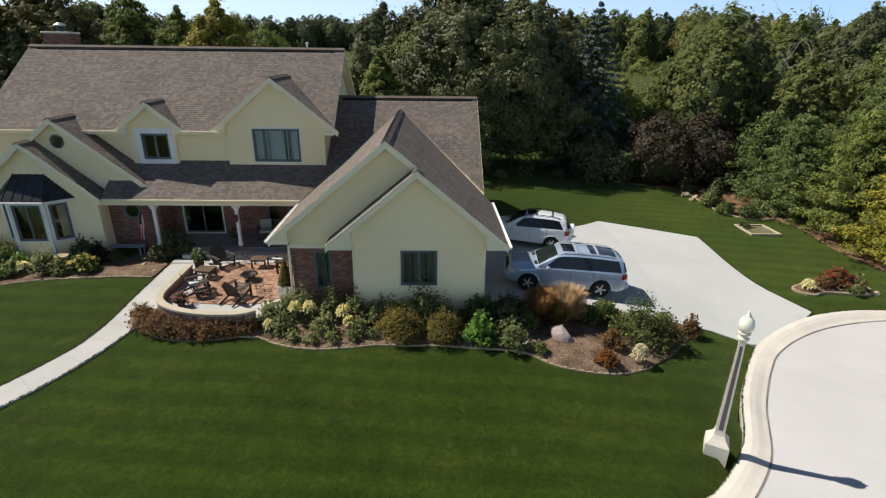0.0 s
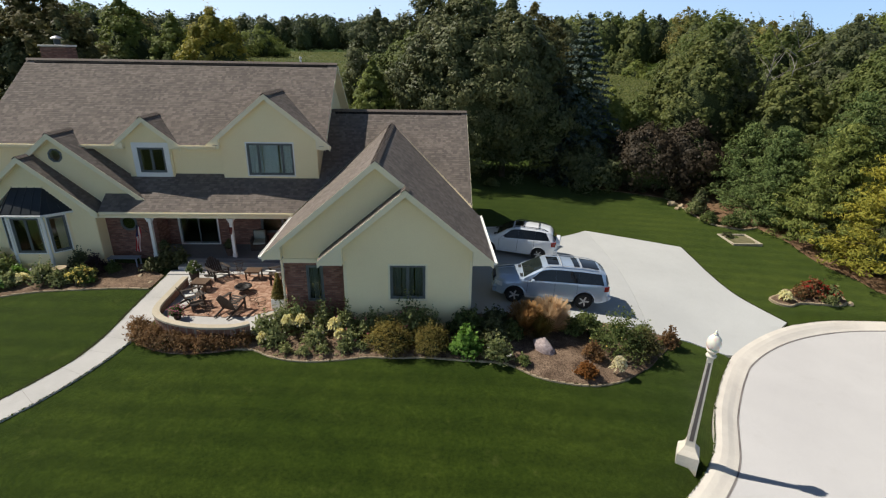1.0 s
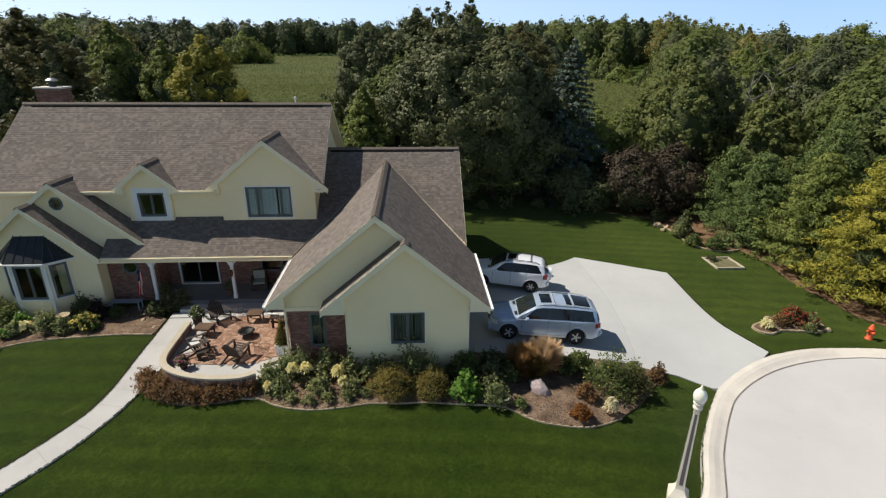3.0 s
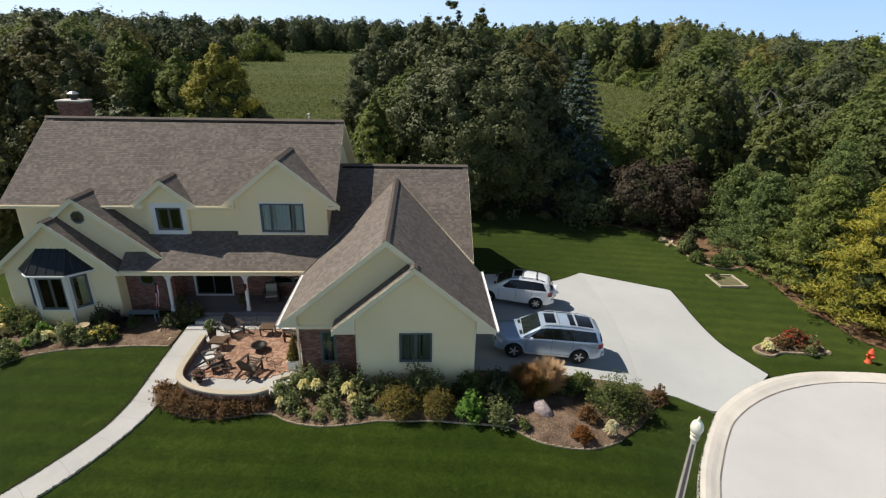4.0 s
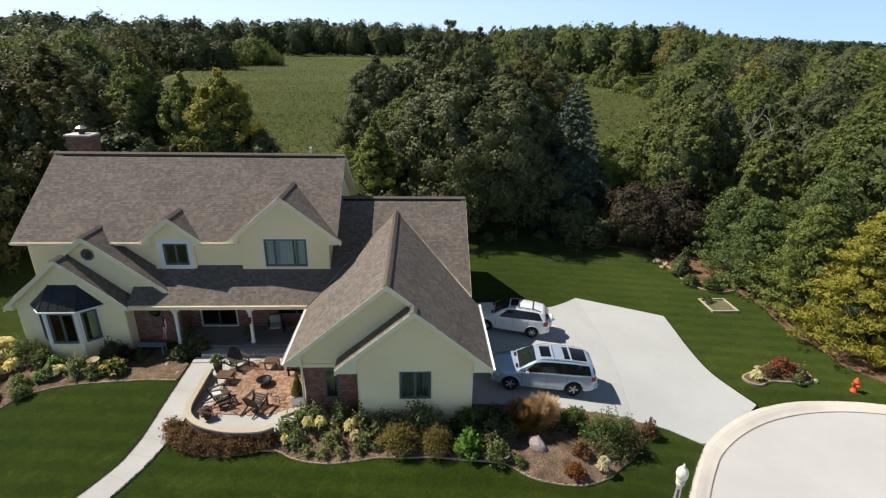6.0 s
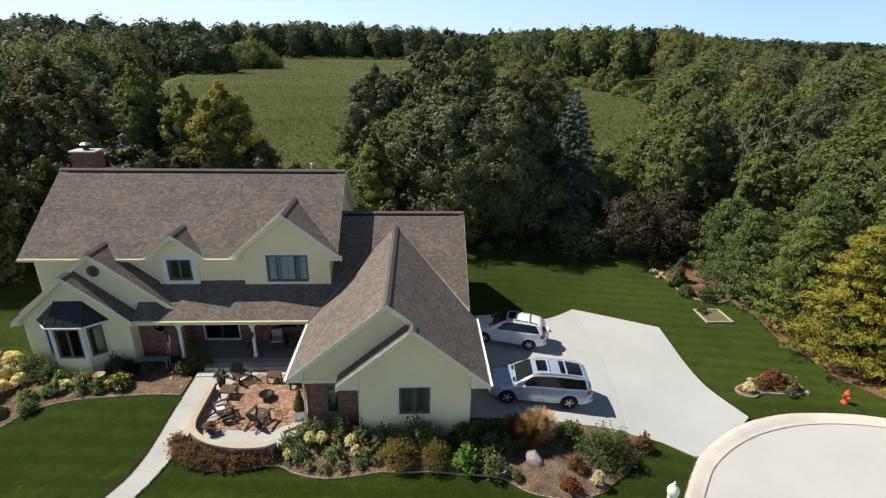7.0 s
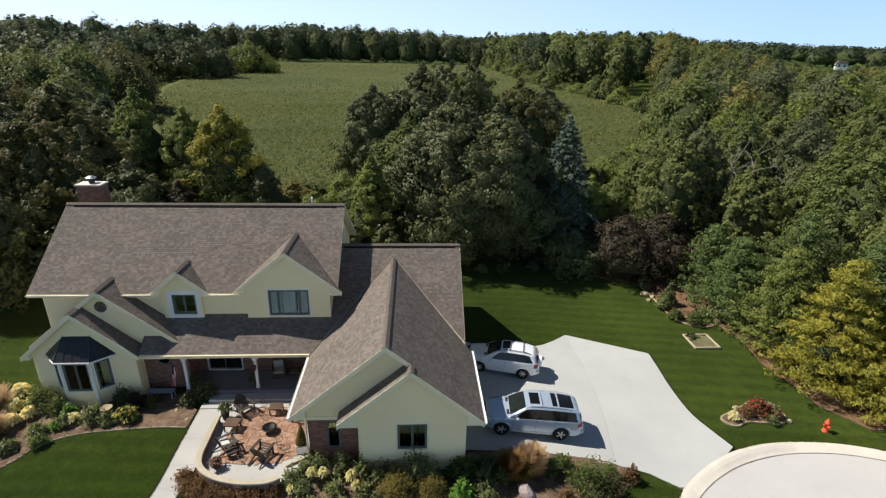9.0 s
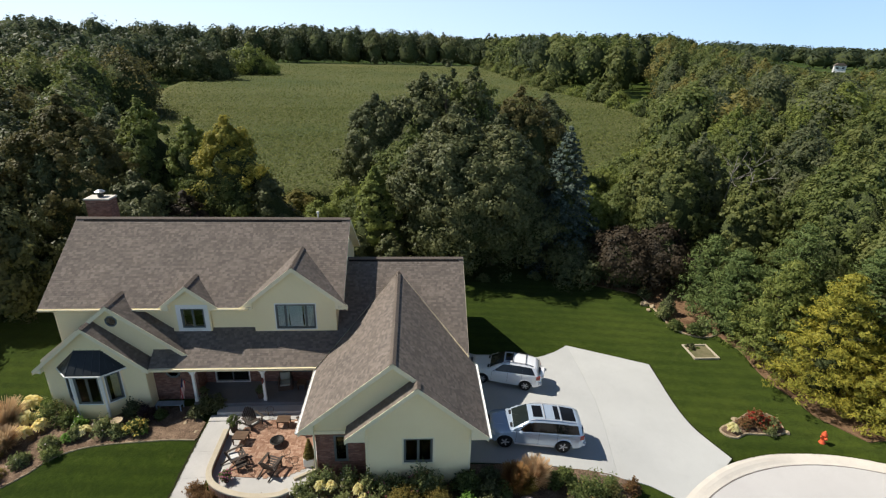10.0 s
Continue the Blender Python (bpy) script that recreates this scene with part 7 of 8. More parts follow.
def strip(sh, x0, x1, side, f0, f1, out=0.006, taper=(0, 0), steps=14):
    """A glass panel on the car's side between two heights of the cabin side."""
    V, F = [], []
    for i in range(steps + 1):
        t = i / steps
        row = []
        for f, e in ((f0, taper[0]), (f1, taper[1])):
            x = x0 + (x1 - x0) * t
            if f == f1:
                x = x0 + taper[0] + (x1 - taper[1] - x0 - taper[0]) * t
            sec = sh.section(x)
            (ya, za), (yb, zb) = sec[7], sec[8]
            y, z = ya + (yb - ya) * f, za + (zb - za) * f
            row.append((x, side * (y + out), z + out * 0.3))
        V += row
    for i in range(steps):
        F.append((2 * i, 2 * i + 1, 2 * i + 3, 2 * i + 2) if side > 0 else (2 * i, 2 * i + 2, 2 * i + 3, 2 * i + 1))
    return V, F


def top_panel(sh, x0, x1, w0, w1, out=0.008, steps=10):
    """A panel lying on the upper surface (screen, sunroof)."""
    V, F = [], []
    q = 9
    for i in range(steps + 1):
        x = x0 + (x1 - x0) * i / steps
        sec = sh.section(x)
        ys, zs = [p[0] for p in sec[:7:-1]], [p[1] for p in sec[:7:-1]]
        w = (w0 + (w1 - w0) * i / steps)
        for j in range(q):
            y = w * (2 * j / (q - 1) - 1)
            z = float(np.interp(abs(y), ys, zs))
            V.append((x - out * 0.4, y, z + out))
    for i in range(steps):
        for j in range(q - 1):
            a = i * q + j
            F.append((a, a + q, a + q + 1, a + 1))
    return V, F


def wheel(parent, x, y, r, w, spokes, side):
    bm = bmesh.new()
    lathe(bm, [(r * 0.6, -w * 0.1), (r * 0.64, -w / 2), (r * 0.93, -w / 2), (r, -w * 0.32), (r, w * 0.32), (r * 0.93, w / 2), (r * 0.66, w / 2), (r * 0.6, w * 0.1)], 28)
    tw = part("wheel", bm, TYRE, parent, "black tyre on an alloy rim", smooth=True)
    tw.matrix_basis = pose(x, y, r, 90 * side, 0, 0)
    bm = bmesh.new()
    lathe(bm, [(r * 0.64, w * 0.30), (r * 0.66, w * 0.47), (r * 0.60, w * 0.47), (r * 0.58, w * 0.2), (0.02, w * 0.2)], 28)
    rim = part("rim", bm, PLASTIC, tw)
    for i in range(spokes):
        a = 2 * math.pi * i / spokes
        b = bmesh.new()
        box(b, r * 0.08, -r * 0.085, w * 0.36, r * 0.63, r * 0.085, w * 0.46)
        bmesh.ops.transform(b, matrix=pose(0, 0, 0, 0, 0, math.degrees(a)), verts=b.verts[:])
        part("spoke", b, ALLOY, tw)
    b = bmesh.new()
    lathe(b, [(r * 0.17, w * 0.3), (r * 0.17, w * 0.47), (r * 0.1, w * 0.5)], 14)
    part("hub", b, ALLOY, tw)


def car(name, label, at, turn, tilt, k, col, spokes, dark_panels):
    L, W = k["length"], k["half"]
    t = thing(name, label, "car")
    t.matrix_basis = pose(at[0], at[1], at[2], 0, tilt, turn) @ pose(-L / 2, 0, 0)
    sh = CarShape(k)
    body = part("body", loft_car(sh), col, t, smooth=True)
    body.data.set_sharp_from_angle(angle=radians(32))
    # sides
    for side in (-1, 1):
        for x0, x1, tp in k["panes"]:
            add("side_window", mesh_from("side_window", *strip(sh, x0, x1, side, 0.05, 0.96, 0.008, tp), CARGLASS), t, "dark tinted side window")
        for x in k["handles"]:
            sec = sh.section(x)
            yy = sec[6][0]
            part("door_handle", cbox(x - 0.09, side * (yy - 0.0) - 0.018, sec[6][1] - 0.10, x + 0.09, side * (yy + 0.0) + 0.018, sec[6][1] - 0.065, 0.006), col, t)
        for x in k["shuts"]:
            sec = sh.section(x)
            V = [(x + d, side * (y + 0.003), z) for y, z in sec[3:8] for d in (-0.006, 0.006)]
            add("door_gap", mesh_from("door_gap", V, [(2 * i, 2 * i + 1, 2 * i + 3, 2 * i + 2) for i in range(4)], PLASTIC), t)
        x = k["mirror"]
        sec = sh.section(x)
        bm = cbox(-0.08, -0.10, -0.07, 0.08, 0.10, 0.07, 0.035)
        bmesh.ops.translate(bm, vec=(x, side * (sec[7][0] + 0.13), sec[7][1] + 0.06), verts=bm.verts[:])
        mr = part("mirror", bm, col, t)
        part("mirror_arm", cbox(x - 0.03, side * sec[7][0] - 0.06, sec[7][1] + 0.0, x + 0.03, side * sec[7][0] + 0.06, sec[7][1] + 0.05), PLASTIC, mr)
        # roof rail
        bm = bmesh.new()
        pts = []
        for i in range(9):
            x = k["rail"][0] + (k["rail"][1] - k["rail"][0]) * i / 8
            sec = sh.section(x)
            pts.append((x, side * (sec[9][0] + 0.01), sec[9][1] + (0.05 if 0 < i < 8 else 0.0)))
        tube(bm, pts, [0.018] * 9, 6)
        part("roof_rail", bm, k["rail_mat"], t)
        # lower cladding
        V, F = [], []
        a, b = k["wheels"][0] + k["arch"] + 0.02, k["wheels"][1] - k["arch"] - 0.02
        for i in range(9):
            x = a + (b - a) * i / 8
            sec = sh.section(x)
            V += [(x, side * (sec[3][0] + 0.02), sec[3][1] - 0.03), (x, side * (sec[3][0] + 0.02), sec[3][1] + 0.06), (x, side * (sec[3][0] - 0.03), sec[3][1] + 0.075)]
        for i in range(8):
            for j in (0, 1):
                F.append((3 * i + j, 3 * i + j + 1, 3 * i + j + 4, 3 * i + j + 3))
        add("sill_trim", mesh_from("sill_trim", V, F, k["clad"]), t)
        # arch lips
        for wx in k["wheels"]:
            bm = bmesh.new()
            pts = []
            for i in range(15):
                an = math.pi * (0.04 + 0.92 * i / 14)
                x = wx + (k["arch"] + 0.015) * math.cos(an)
                z = k["wheel_r"] + (k["arch"] + 0.015) * math.sin(an)
                pts.append((x, side * (sh.at(x)[2] * 0.985 + 0.005), z))
            tube(bm, pts, [0.028] * 15, 5)
            part("arch_lip", bm, k["lip"], t)
        for i, (p, mt, nm) in enumerate(((k["tail"], LAMPRED, "tail_light"), (k["head"], LAMPCLEAR, "headlight"))):
            bm = bmesh.new()
            (x0, x1, z0, z1) = p
            vs = []
            for x in (x0, (x0 + x1) / 2, x1):
                wv = sh.at(x)[2]
                vs.append([bm.verts.new((x, side * (wv * 0.992 + 0.012), z)) for z in (z0, z1)] + [bm.verts.new((x, side * (wv - 0.10), z)) for z in (z1, z0)])
            for a, b in zip(vs, vs[1:]):
                for j in range(4):
                    bm.faces.new((a[j], a[(j + 1) % 4], b[(j + 1) % 4], b[j]))
            bm.faces.new(vs[0])
            bm.faces.new(vs[-1][::-1])
            bmesh.ops.recalc_face_normals(bm, faces=bm.faces[:])
            part(nm, bm, mt, t)
    add("windscreen", mesh_from("windscreen", *top_panel(sh, *k["screen"]), SCREEN, True), t, "sloping windscreen")
    x0 = k["screen"][0]
    for side in (-1, 1):
        V, F = top_panel(sh, x0 - 0.16, x0 - 0.03, 0.20, 0.24, 0.006)
        add("cowl_vent", mesh_from("cowl_vent", [(x, y + side * 0.46, z - 0.01 * abs(side)) for x, y, z in V], F, PLASTIC, True), t, "black cowl vent below the windscreen")
        bm = bmesh.new()
        pts = []
        for i in range(8):
            x = 0.22 + (x0 - 0.5) * i / 7
            sec = sh.section(x)
            w = 0.34 + 0.16 * i / 7
            z = float(np.interp(w, [q[0] for q in sec[:7:-1]], [q[1] for q in sec[:7:-1]]))
            pts.append((x, side * w, z - 0.006))
        tube(bm, pts, [0.022] * 8, 6)
        part("bonnet_crease", bm, col, t, smooth=True)
    for side in (-1, 1):
        bm = bmesh.new()
        sec = sh.section(x0 + 0.06)
        tube(bm, [(x0 + 0.02, side * 0.30, sec[11][1] + 0.0), (x0 + 0.30, side * 0.30 - 0.32, sh.section(x0 + 0.30)[11][1] + 0.022)], [0.012, 0.008], 5)
        part("wiper", bm, PLASTIC, t)
    for p in dark_panels:
        add("sunroof", mesh_from("sunroof", *top_panel(sh, *p), CARGLASS, True), t, "dark glass roof panel")
    for x in k["bars"]:
        sec = sh.section(x)
        bm = bmesh.new()
        w = sec[9][0]
        tube(bm, [(x, -w, sec[9][1] + 0.06), (x, -w * 0.5, sec[11][1] + 0.06), (x, w * 0.5, sec[11][1] + 0.06), (x, w, sec[9][1] + 0.06)], [0.02] * 4, 6)
        part("roof_bar", bm, k["rail_mat"], t)
    # rear glass, bumper, plate
    xr = k["rear_glass"]
    V = []
    for z, f in ((xr[2], 0.86), (xr[3], 0.80)):
        for s in (-1, 1):
            V.append((xr[0] if z == xr[2] else xr[1], s * W * f, z))
    add("rear_window", mesh_from("rear_window", V, [(0, 1, 3, 2)], CARGLASS), t)
    part("rear_bumper", cbox(L - 0.14, -W * 0.93, k["sill"] + 0.14, L + 0.05, W * 0.93, k["sill"] + 0.40, 0.05), col, t)
    part("front_bumper", cbox(-0.05, -W * 0.86, k["sill"] + 0.04, 0.16, W * 0.86, k["sill"] + 0.34, 0.05), col, t)
    part("grille", cbox(-0.03, -W * 0.42, k["sill"] + 0.38, 0.12, W * 0.42, k["sill"] + 0.62, 0.02), PLASTIC, t)
    part("number_plate", cbox(L + 0.005, -0.17, k["sill"] + 0.55, L + 0.03, 0.17, k["sill"] + 0.68), PLATE, t)
    part("underbody", cbox(0.4, -W * 0.7, k["sill"] - 0.08, L - 0.4, W * 0.7, k["sill"] + 0.2), PLASTIC, t)
    for wx in k["wheels"]:
        for side in (-1, 1):
            part("wheel_well", cbox(wx - k["arch"] * 0.9, min(side * W * 0.45, side * W * 0.79), 0.3, wx + k["arch"] * 0.9, max(side * W * 0.45, side * W * 0.79), k["wheel_r"] + k["arch"] * 0.85), PLASTIC, t)
            wheel(t, wx, side * (W - 0.13), k["wheel_r"], 0.25, spokes, -side)
    return t


BIG = dict(length=5.10, half=0.96, sill=0.36, arch=0.46, wheel_r=0.385, wheels=(0.92, 3.995),
           top=[(0, 0.80), (0.05, 0.93), (0.2, 1.03), (0.6, 1.10), (1.0, 1.14), (1.24, 1.18), (1.7, 1.50), (2.05, 1.70), (2.3, 1.775), (2.8, 1.81), (3.8, 1.81), (4.6, 1.76), (4.82, 1.66), (4.98, 1.25), (5.1, 1.0)],
           belt=[(0, 0.74), (0.25, 0.95), (1.24, 1.09), (2.2, 1.13), (4.6, 1.18), (4.95, 1.16), (5.1, 0.95)],
           width=[(0, 0.62), (0.12, 0.80), (0.4, 0.92), (0.9, 0.96), (4.2, 0.96), (4.8, 0.92), (5.0, 0.86), (5.1, 0.76)],
           roof_w=[(0, 0.55), (0.4, 0.80), (1.24, 0.85), (1.7, 0.78), (2.1, 0.71), (4.3, 0.69), (4.8, 0.66), (5.1, 0.62)],
           panes=[(1.50, 2.648, (0.50, 0.0)), (2.652, 3.618, (0.0, 0.0)), (3.622, 4.76, (0.0, 0.16))], handles=(2.35, 3.35), shuts=(1.45, 2.64, 3.62), mirror=1.66,
           rail=(2.15, 4.5), rail_mat=ALLOY, clad=ALLOY, lip=SILVER, tail=(4.80, 5.02, 0.92, 1.14), head=(0.06, 0.36, 0.74, 0.92), screen=(1.29, 2.04, 0.76, 0.66), bars=(2.85, 3.72), rear_glass=(4.99, 4.83, 1.22, 1.62))
SMALL = dict(length=4.45, half=0.91, sill=0.34, arch=0.42, wheel_r=0.35, wheels=(0.88, 3.54),
             top=[(0, 0.72), (0.06, 0.84), (0.25, 0.96), (0.9, 1.06), (1.2, 1.11), (1.75, 1.47), (2.1, 1.62), (2.5, 1.68), (3.5, 1.67), (4.0, 1.60), (4.18, 1.48), (4.34, 1.12), (4.45, 0.92)],
             belt=[(0, 0.66), (0.25, 0.88), (1.2, 1.02), (2.2, 1.06), (4.0, 1.14), (4.3, 1.08), (4.45, 0.86)],
             width=[(0, 0.58), (0.12, 0.74), (0.4, 0.87), (0.9, 0.91), (3.7, 0.91), (4.2, 0.86), (4.36, 0.80), (4.45, 0.70)],
             roof_w=[(0, 0.5), (0.4, 0.74), (1.2, 0.79), (1.75, 0.70), (2.1, 0.64), (3.8, 0.61), (4.2, 0.58), (4.45, 0.54)],
             panes=[(1.50, 2.40, (0.48, 0.0)), (2.402, 3.26, (0.0, 0.0)), (3.262, 4.06, (0.0, 0.26))], handles=(2.1, 3.0), shuts=(1.42, 2.39, 3.25), mirror=1.62,
             rail=(2.1, 3.9), rail_mat=PLASTIC, clad=PEARL, lip=PEARL, tail=(4.14, 4.38, 0.86, 1.10), head=(0.06, 0.36, 0.68, 0.86), screen=(1.26, 2.06, 0.70, 0.60), bars=(2.6, 3.4), rear_glass=(4.35, 4.20, 1.14, 1.46))


def car_place(x, y, turn, length):
    a = radians(turn)
    hx, hy = math.cos(a) * length * 0.3, math.sin(a) * length * 0.3
    z0, z1 = ground(x - hx, y - hy) + 0.045, ground(x + hx, y + hy) + 0.045
    return (x, y, (z0 + z1) / 2), -math.degrees(math.atan2(z1 - z0, length * 0.6))


at, tl = car_place(7.40, 22.76, -5.0, 5.1)
car("suv_car", "silver seven-seat estate car parked on the drive", at, -5.0, tl, BIG, SILVER, 5, [(2.28, 2.78, 0.46, 0.46), (3.42, 3.68, 0.54, 0.54), (3.80, 4.52, 0.56, 0.52)])
at, tl = car_place(6.68, 27.9, -14.0, 4.45)
small_car = car("suv_car", "white small estate car parked by the garage", at, -14.0, tl, SMALL, PEARL, 6, [(2.15, 2.62, 0.42, 0.42)])
bm = bmesh.new()
lathe(bm, [(0.36, -0.11), (0.37, 0.08), (0.34, 0.11), (0.0, 0.12)], 26)
sp = part("spare_wheel_cover", bm, PEARL, small_car, "white hard spare wheel cover")
sp.matrix_basis = pose(4.50, 0, 0.92, 0, 90, 0)

# ---------------- street lamp, hydrant, sandbox ----------------
POSTSTONE = speckled("cream_cast_stone", (0.60, 0.55, 0.45), (0.72, 0.66, 0.55), 5, 0.85, 0.3, 0.006)
GROOVE = speckled("dark_recess", (0.10, 0.085, 0.08), (0.15, 0.13, 0.12), 5, 0.8, 0.2, 0.004)
GLOBE = Mat("opal_globe", 0.25, 0, 0.5)
GLOBE.color(GLOBE.ramp(GLOBE.noise(GLOBE.world_coords(), 6, 3), [(0.3, (0.74, 0.72, 0.60)), (0.7, (0.82, 0.80, 0.70))]))
GLOBE.b.inputs["Subsurface Weight"].default_value = 0.3
GLOBE = GLOBE.m


def street_lamp(x, y):
    t = thing("street_lamp", "cream cast-stone street lamp with opal globe", "street lamp", (x, y, ground(x, y)), -28)
    bm = bmesh.new()

    def ring(w, z):
        return [bm.verts.new((sx * w, sy * w, z)) for sx, sy in ((-1, -1), (1, -1), (1, 1), (-1, 1))]
    rings = [ring(w, z) for w, z in ((0.30, -0.3), (0.30, 0.36), (0.275, 0.40), (0.20, 0.50), (0.135, 0.62), (0.12, 0.75), (0.075, 3.55), (0.075, 3.60))]
    for a, b in zip(rings, rings[1:]):
        for i in range(4):
            bm.faces.new((a[i], a[(i + 1) % 4], b[(i + 1) % 4], b[i]))
    bm.faces.new(rings[0][::-1])
    bm.faces.new(rings[-1])
    part("post", bm, POSTSTONE, t)
    for i in range(4):
        b = bmesh.new()
        vs = [b.verts.new(p) for p in ((-0.055, -0.1235, 0.80), (0.055, -0.1235, 0.80), (0.034, -0.0795, 3.45), (-0.034, -0.0795, 3.45))]
        b.faces.new(vs)
        r = bmesh.ops.extrude_face_region(b, geom=b.faces[:])
        bmesh.ops.translate(b, vec=(0, 0.02, 0), verts=[g for g in r["geom"] if isinstance(g, bmesh.types.BMVert)])
        bmesh.ops.recalc_face_normals(b, faces=b.faces[:])
        o = part("flute", b, GROOVE, t)
        o.matrix_basis = pose(0, 0, 0, 0, 0, 90 * i)
    bm = bmesh.new()
    lathe(bm, [(0.075, 3.58), (0.13, 3.62), (0.14, 3.67), (0.09, 3.70), (0.09, 3.74), (0.15, 3.80), (0.15, 3.84)], 20)
    part("collar", bm, POSTSTONE, t, smooth=True)
    bm = bmesh.new()
    lathe(bm, [(0.12, 3.84), (0.16, 3.90), (0.19, 3.99), (0.19, 4.07), (0.16, 4.18), (0.10, 4.26), (0.05, 4.30)], 24)
    part("globe", bm, GLOBE, t, "milky opal glass globe", smooth=True)
    bm = bmesh.new()
    lathe(bm, [(0.06, 4.29), (0.065, 4.32), (0.025, 4.35), (0.035, 4.39), (0.01, 4.44)], 14)
    part("finial", bm, GLOBE, t, smooth=True)
    return t


street_lamp(9.63, 13.46)
REDPAINT = speckled("orange_red_paint", (0.62, 0.09, 0.03), (0.75, 0.13, 0.05), 6, 0.45, 0.1, 0.003)


def hydrant(x, y):
    t = thing("fire_hydrant", "orange-red cast-iron fire hydrant on the grass", "hydrant", (x, y, ground(x, y)))
    bm = bmesh.new()
    lathe(bm, [(0.17, -0.1), (0.17, 0.05), (0.115, 0.07), (0.115, 0.52), (0.15, 0.54), (0.15, 0.58), (0.125, 0.60), (0.11, 0.70), (0.05, 0.77), (0.035, 0.83)], 18)
    part("barrel", bm, REDPAINT, t, smooth=True)
    for a, r, L in ((0, 0.06, 0.2), (180, 0.06, 0.2), (270, 0.085, 0.22)):
        b = bmesh.new()
        lathe(b, [(r * 0.8, 0.05), (r * 0.8, L * 0.7), (r, L * 0.72), (r, L), (r * 0.4, L + 0.03)], 14)
        o = part("outlet", b, REDPAINT, t, smooth=True)
        o.matrix_basis = pose(0, 0, 0.44, 0, 90, 0) if a == 0 else (pose(0, 0, 0.44, 0, -90, 0) if a == 180 else pose(0, 0, 0.40, 90, 0, 0))


hydrant(24.4, 23.0)
TIMBER = speckled("weathered_timber", (0.36, 0.31, 0.22), (0.50, 0.44, 0.33), 4, 0.85, 0.4, 0.008)
SANDBED = speckled("dry_sand_soil", (0.105, 0.105, 0.045), (0.22, 0.19, 0.11), 5, 0.95, 0.6, 0.02)


def sandbox():
    cx, cy = 21.65, 31.6
    t = thing("sandbox", "weathered timber-framed sandbox on the lawn", "sandbox", (cx, cy, ground(cx, cy)), 2)
    t.matrix_basis = t.matrix_basis @ pose(0, 0, 0, 0.5, 0.9, 0)
    for x0, y0, x1, y1 in ((-0.95, -0.92, 0.95, -0.80), (-0.95, 0.80, 0.95, 0.92), (-0.95, -0.80, -0.83, 0.80), (0.83, -0.80, 0.95, 0.80)):
        part("board", cbox(x0, y0, -0.15, x1, y1, 0.11, 0.015), TIMBER, t)
    bm = bmesh.new()
    n = 14
    vs = [[bm.verts.new((-0.83 + 1.66 * i / n, -0.80 + 1.6 * j / n, 0.03 + 0.05 * noise.noise(Vector((i * 0.4, j * 0.4, 2))) + 0.02 * noise.noise(Vector((i * 1.3, j * 1.3, 5))))) for i in range(n + 1)] for j in range(n + 1)]
    for j in range(n):
        for i in range(n):
            bm.faces.new((vs[j][i], vs[j][i + 1], vs[j + 1][i + 1], vs[j + 1][i]))
    part("sand", bm, SANDBED, t, "weedy grey-brown sand", smooth=True)


sandbox()
for x, y, r in ((21.0, 32.2, 0.16), (21.35, 32.25, 0.13), (21.2, 31.95, 0.14)):
    bush("low_shrub", x, y, 0.22, 0.18, MAPLE, 200, 0.06, "small dark weed in the sandbox", 6, z=ground(x, y) + 0.06)

# ---------------- patio and porch furniture ----------------
DARKWOOD = speckled("dark_stained_wood", (0.035, 0.026, 0.02), (0.065, 0.048, 0.036), 6, 0.6, 0.3, 0.004)
BROWNWOOD = speckled("brown_stained_wood", (0.10, 0.06, 0.035), (0.16, 0.10, 0.06), 6, 0.6, 0.3, 0.004)
IRON = speckled("black_iron", (0.018, 0.017, 0.016), (0.03, 0.028, 0.026), 5, 0.55, 0.2, 0.003, 0.4, 30, 0.5)
CLAY = speckled("dark_clay_pot", (0.07, 0.045, 0.035), (0.11, 0.07, 0.05), 5, 0.8, 0.2, 0.004)
CUSHION = speckled("white_cushion", (0.62, 0.62, 0.58), (0.72, 0.72, 0.68), 4, 0.9, 0.2, 0.006)
GREYBLUE = speckled("blue_grey_paint", (0.20, 0.24, 0.27), (0.27, 0.31, 0.34), 5, 0.7, 0.1, 0.004)


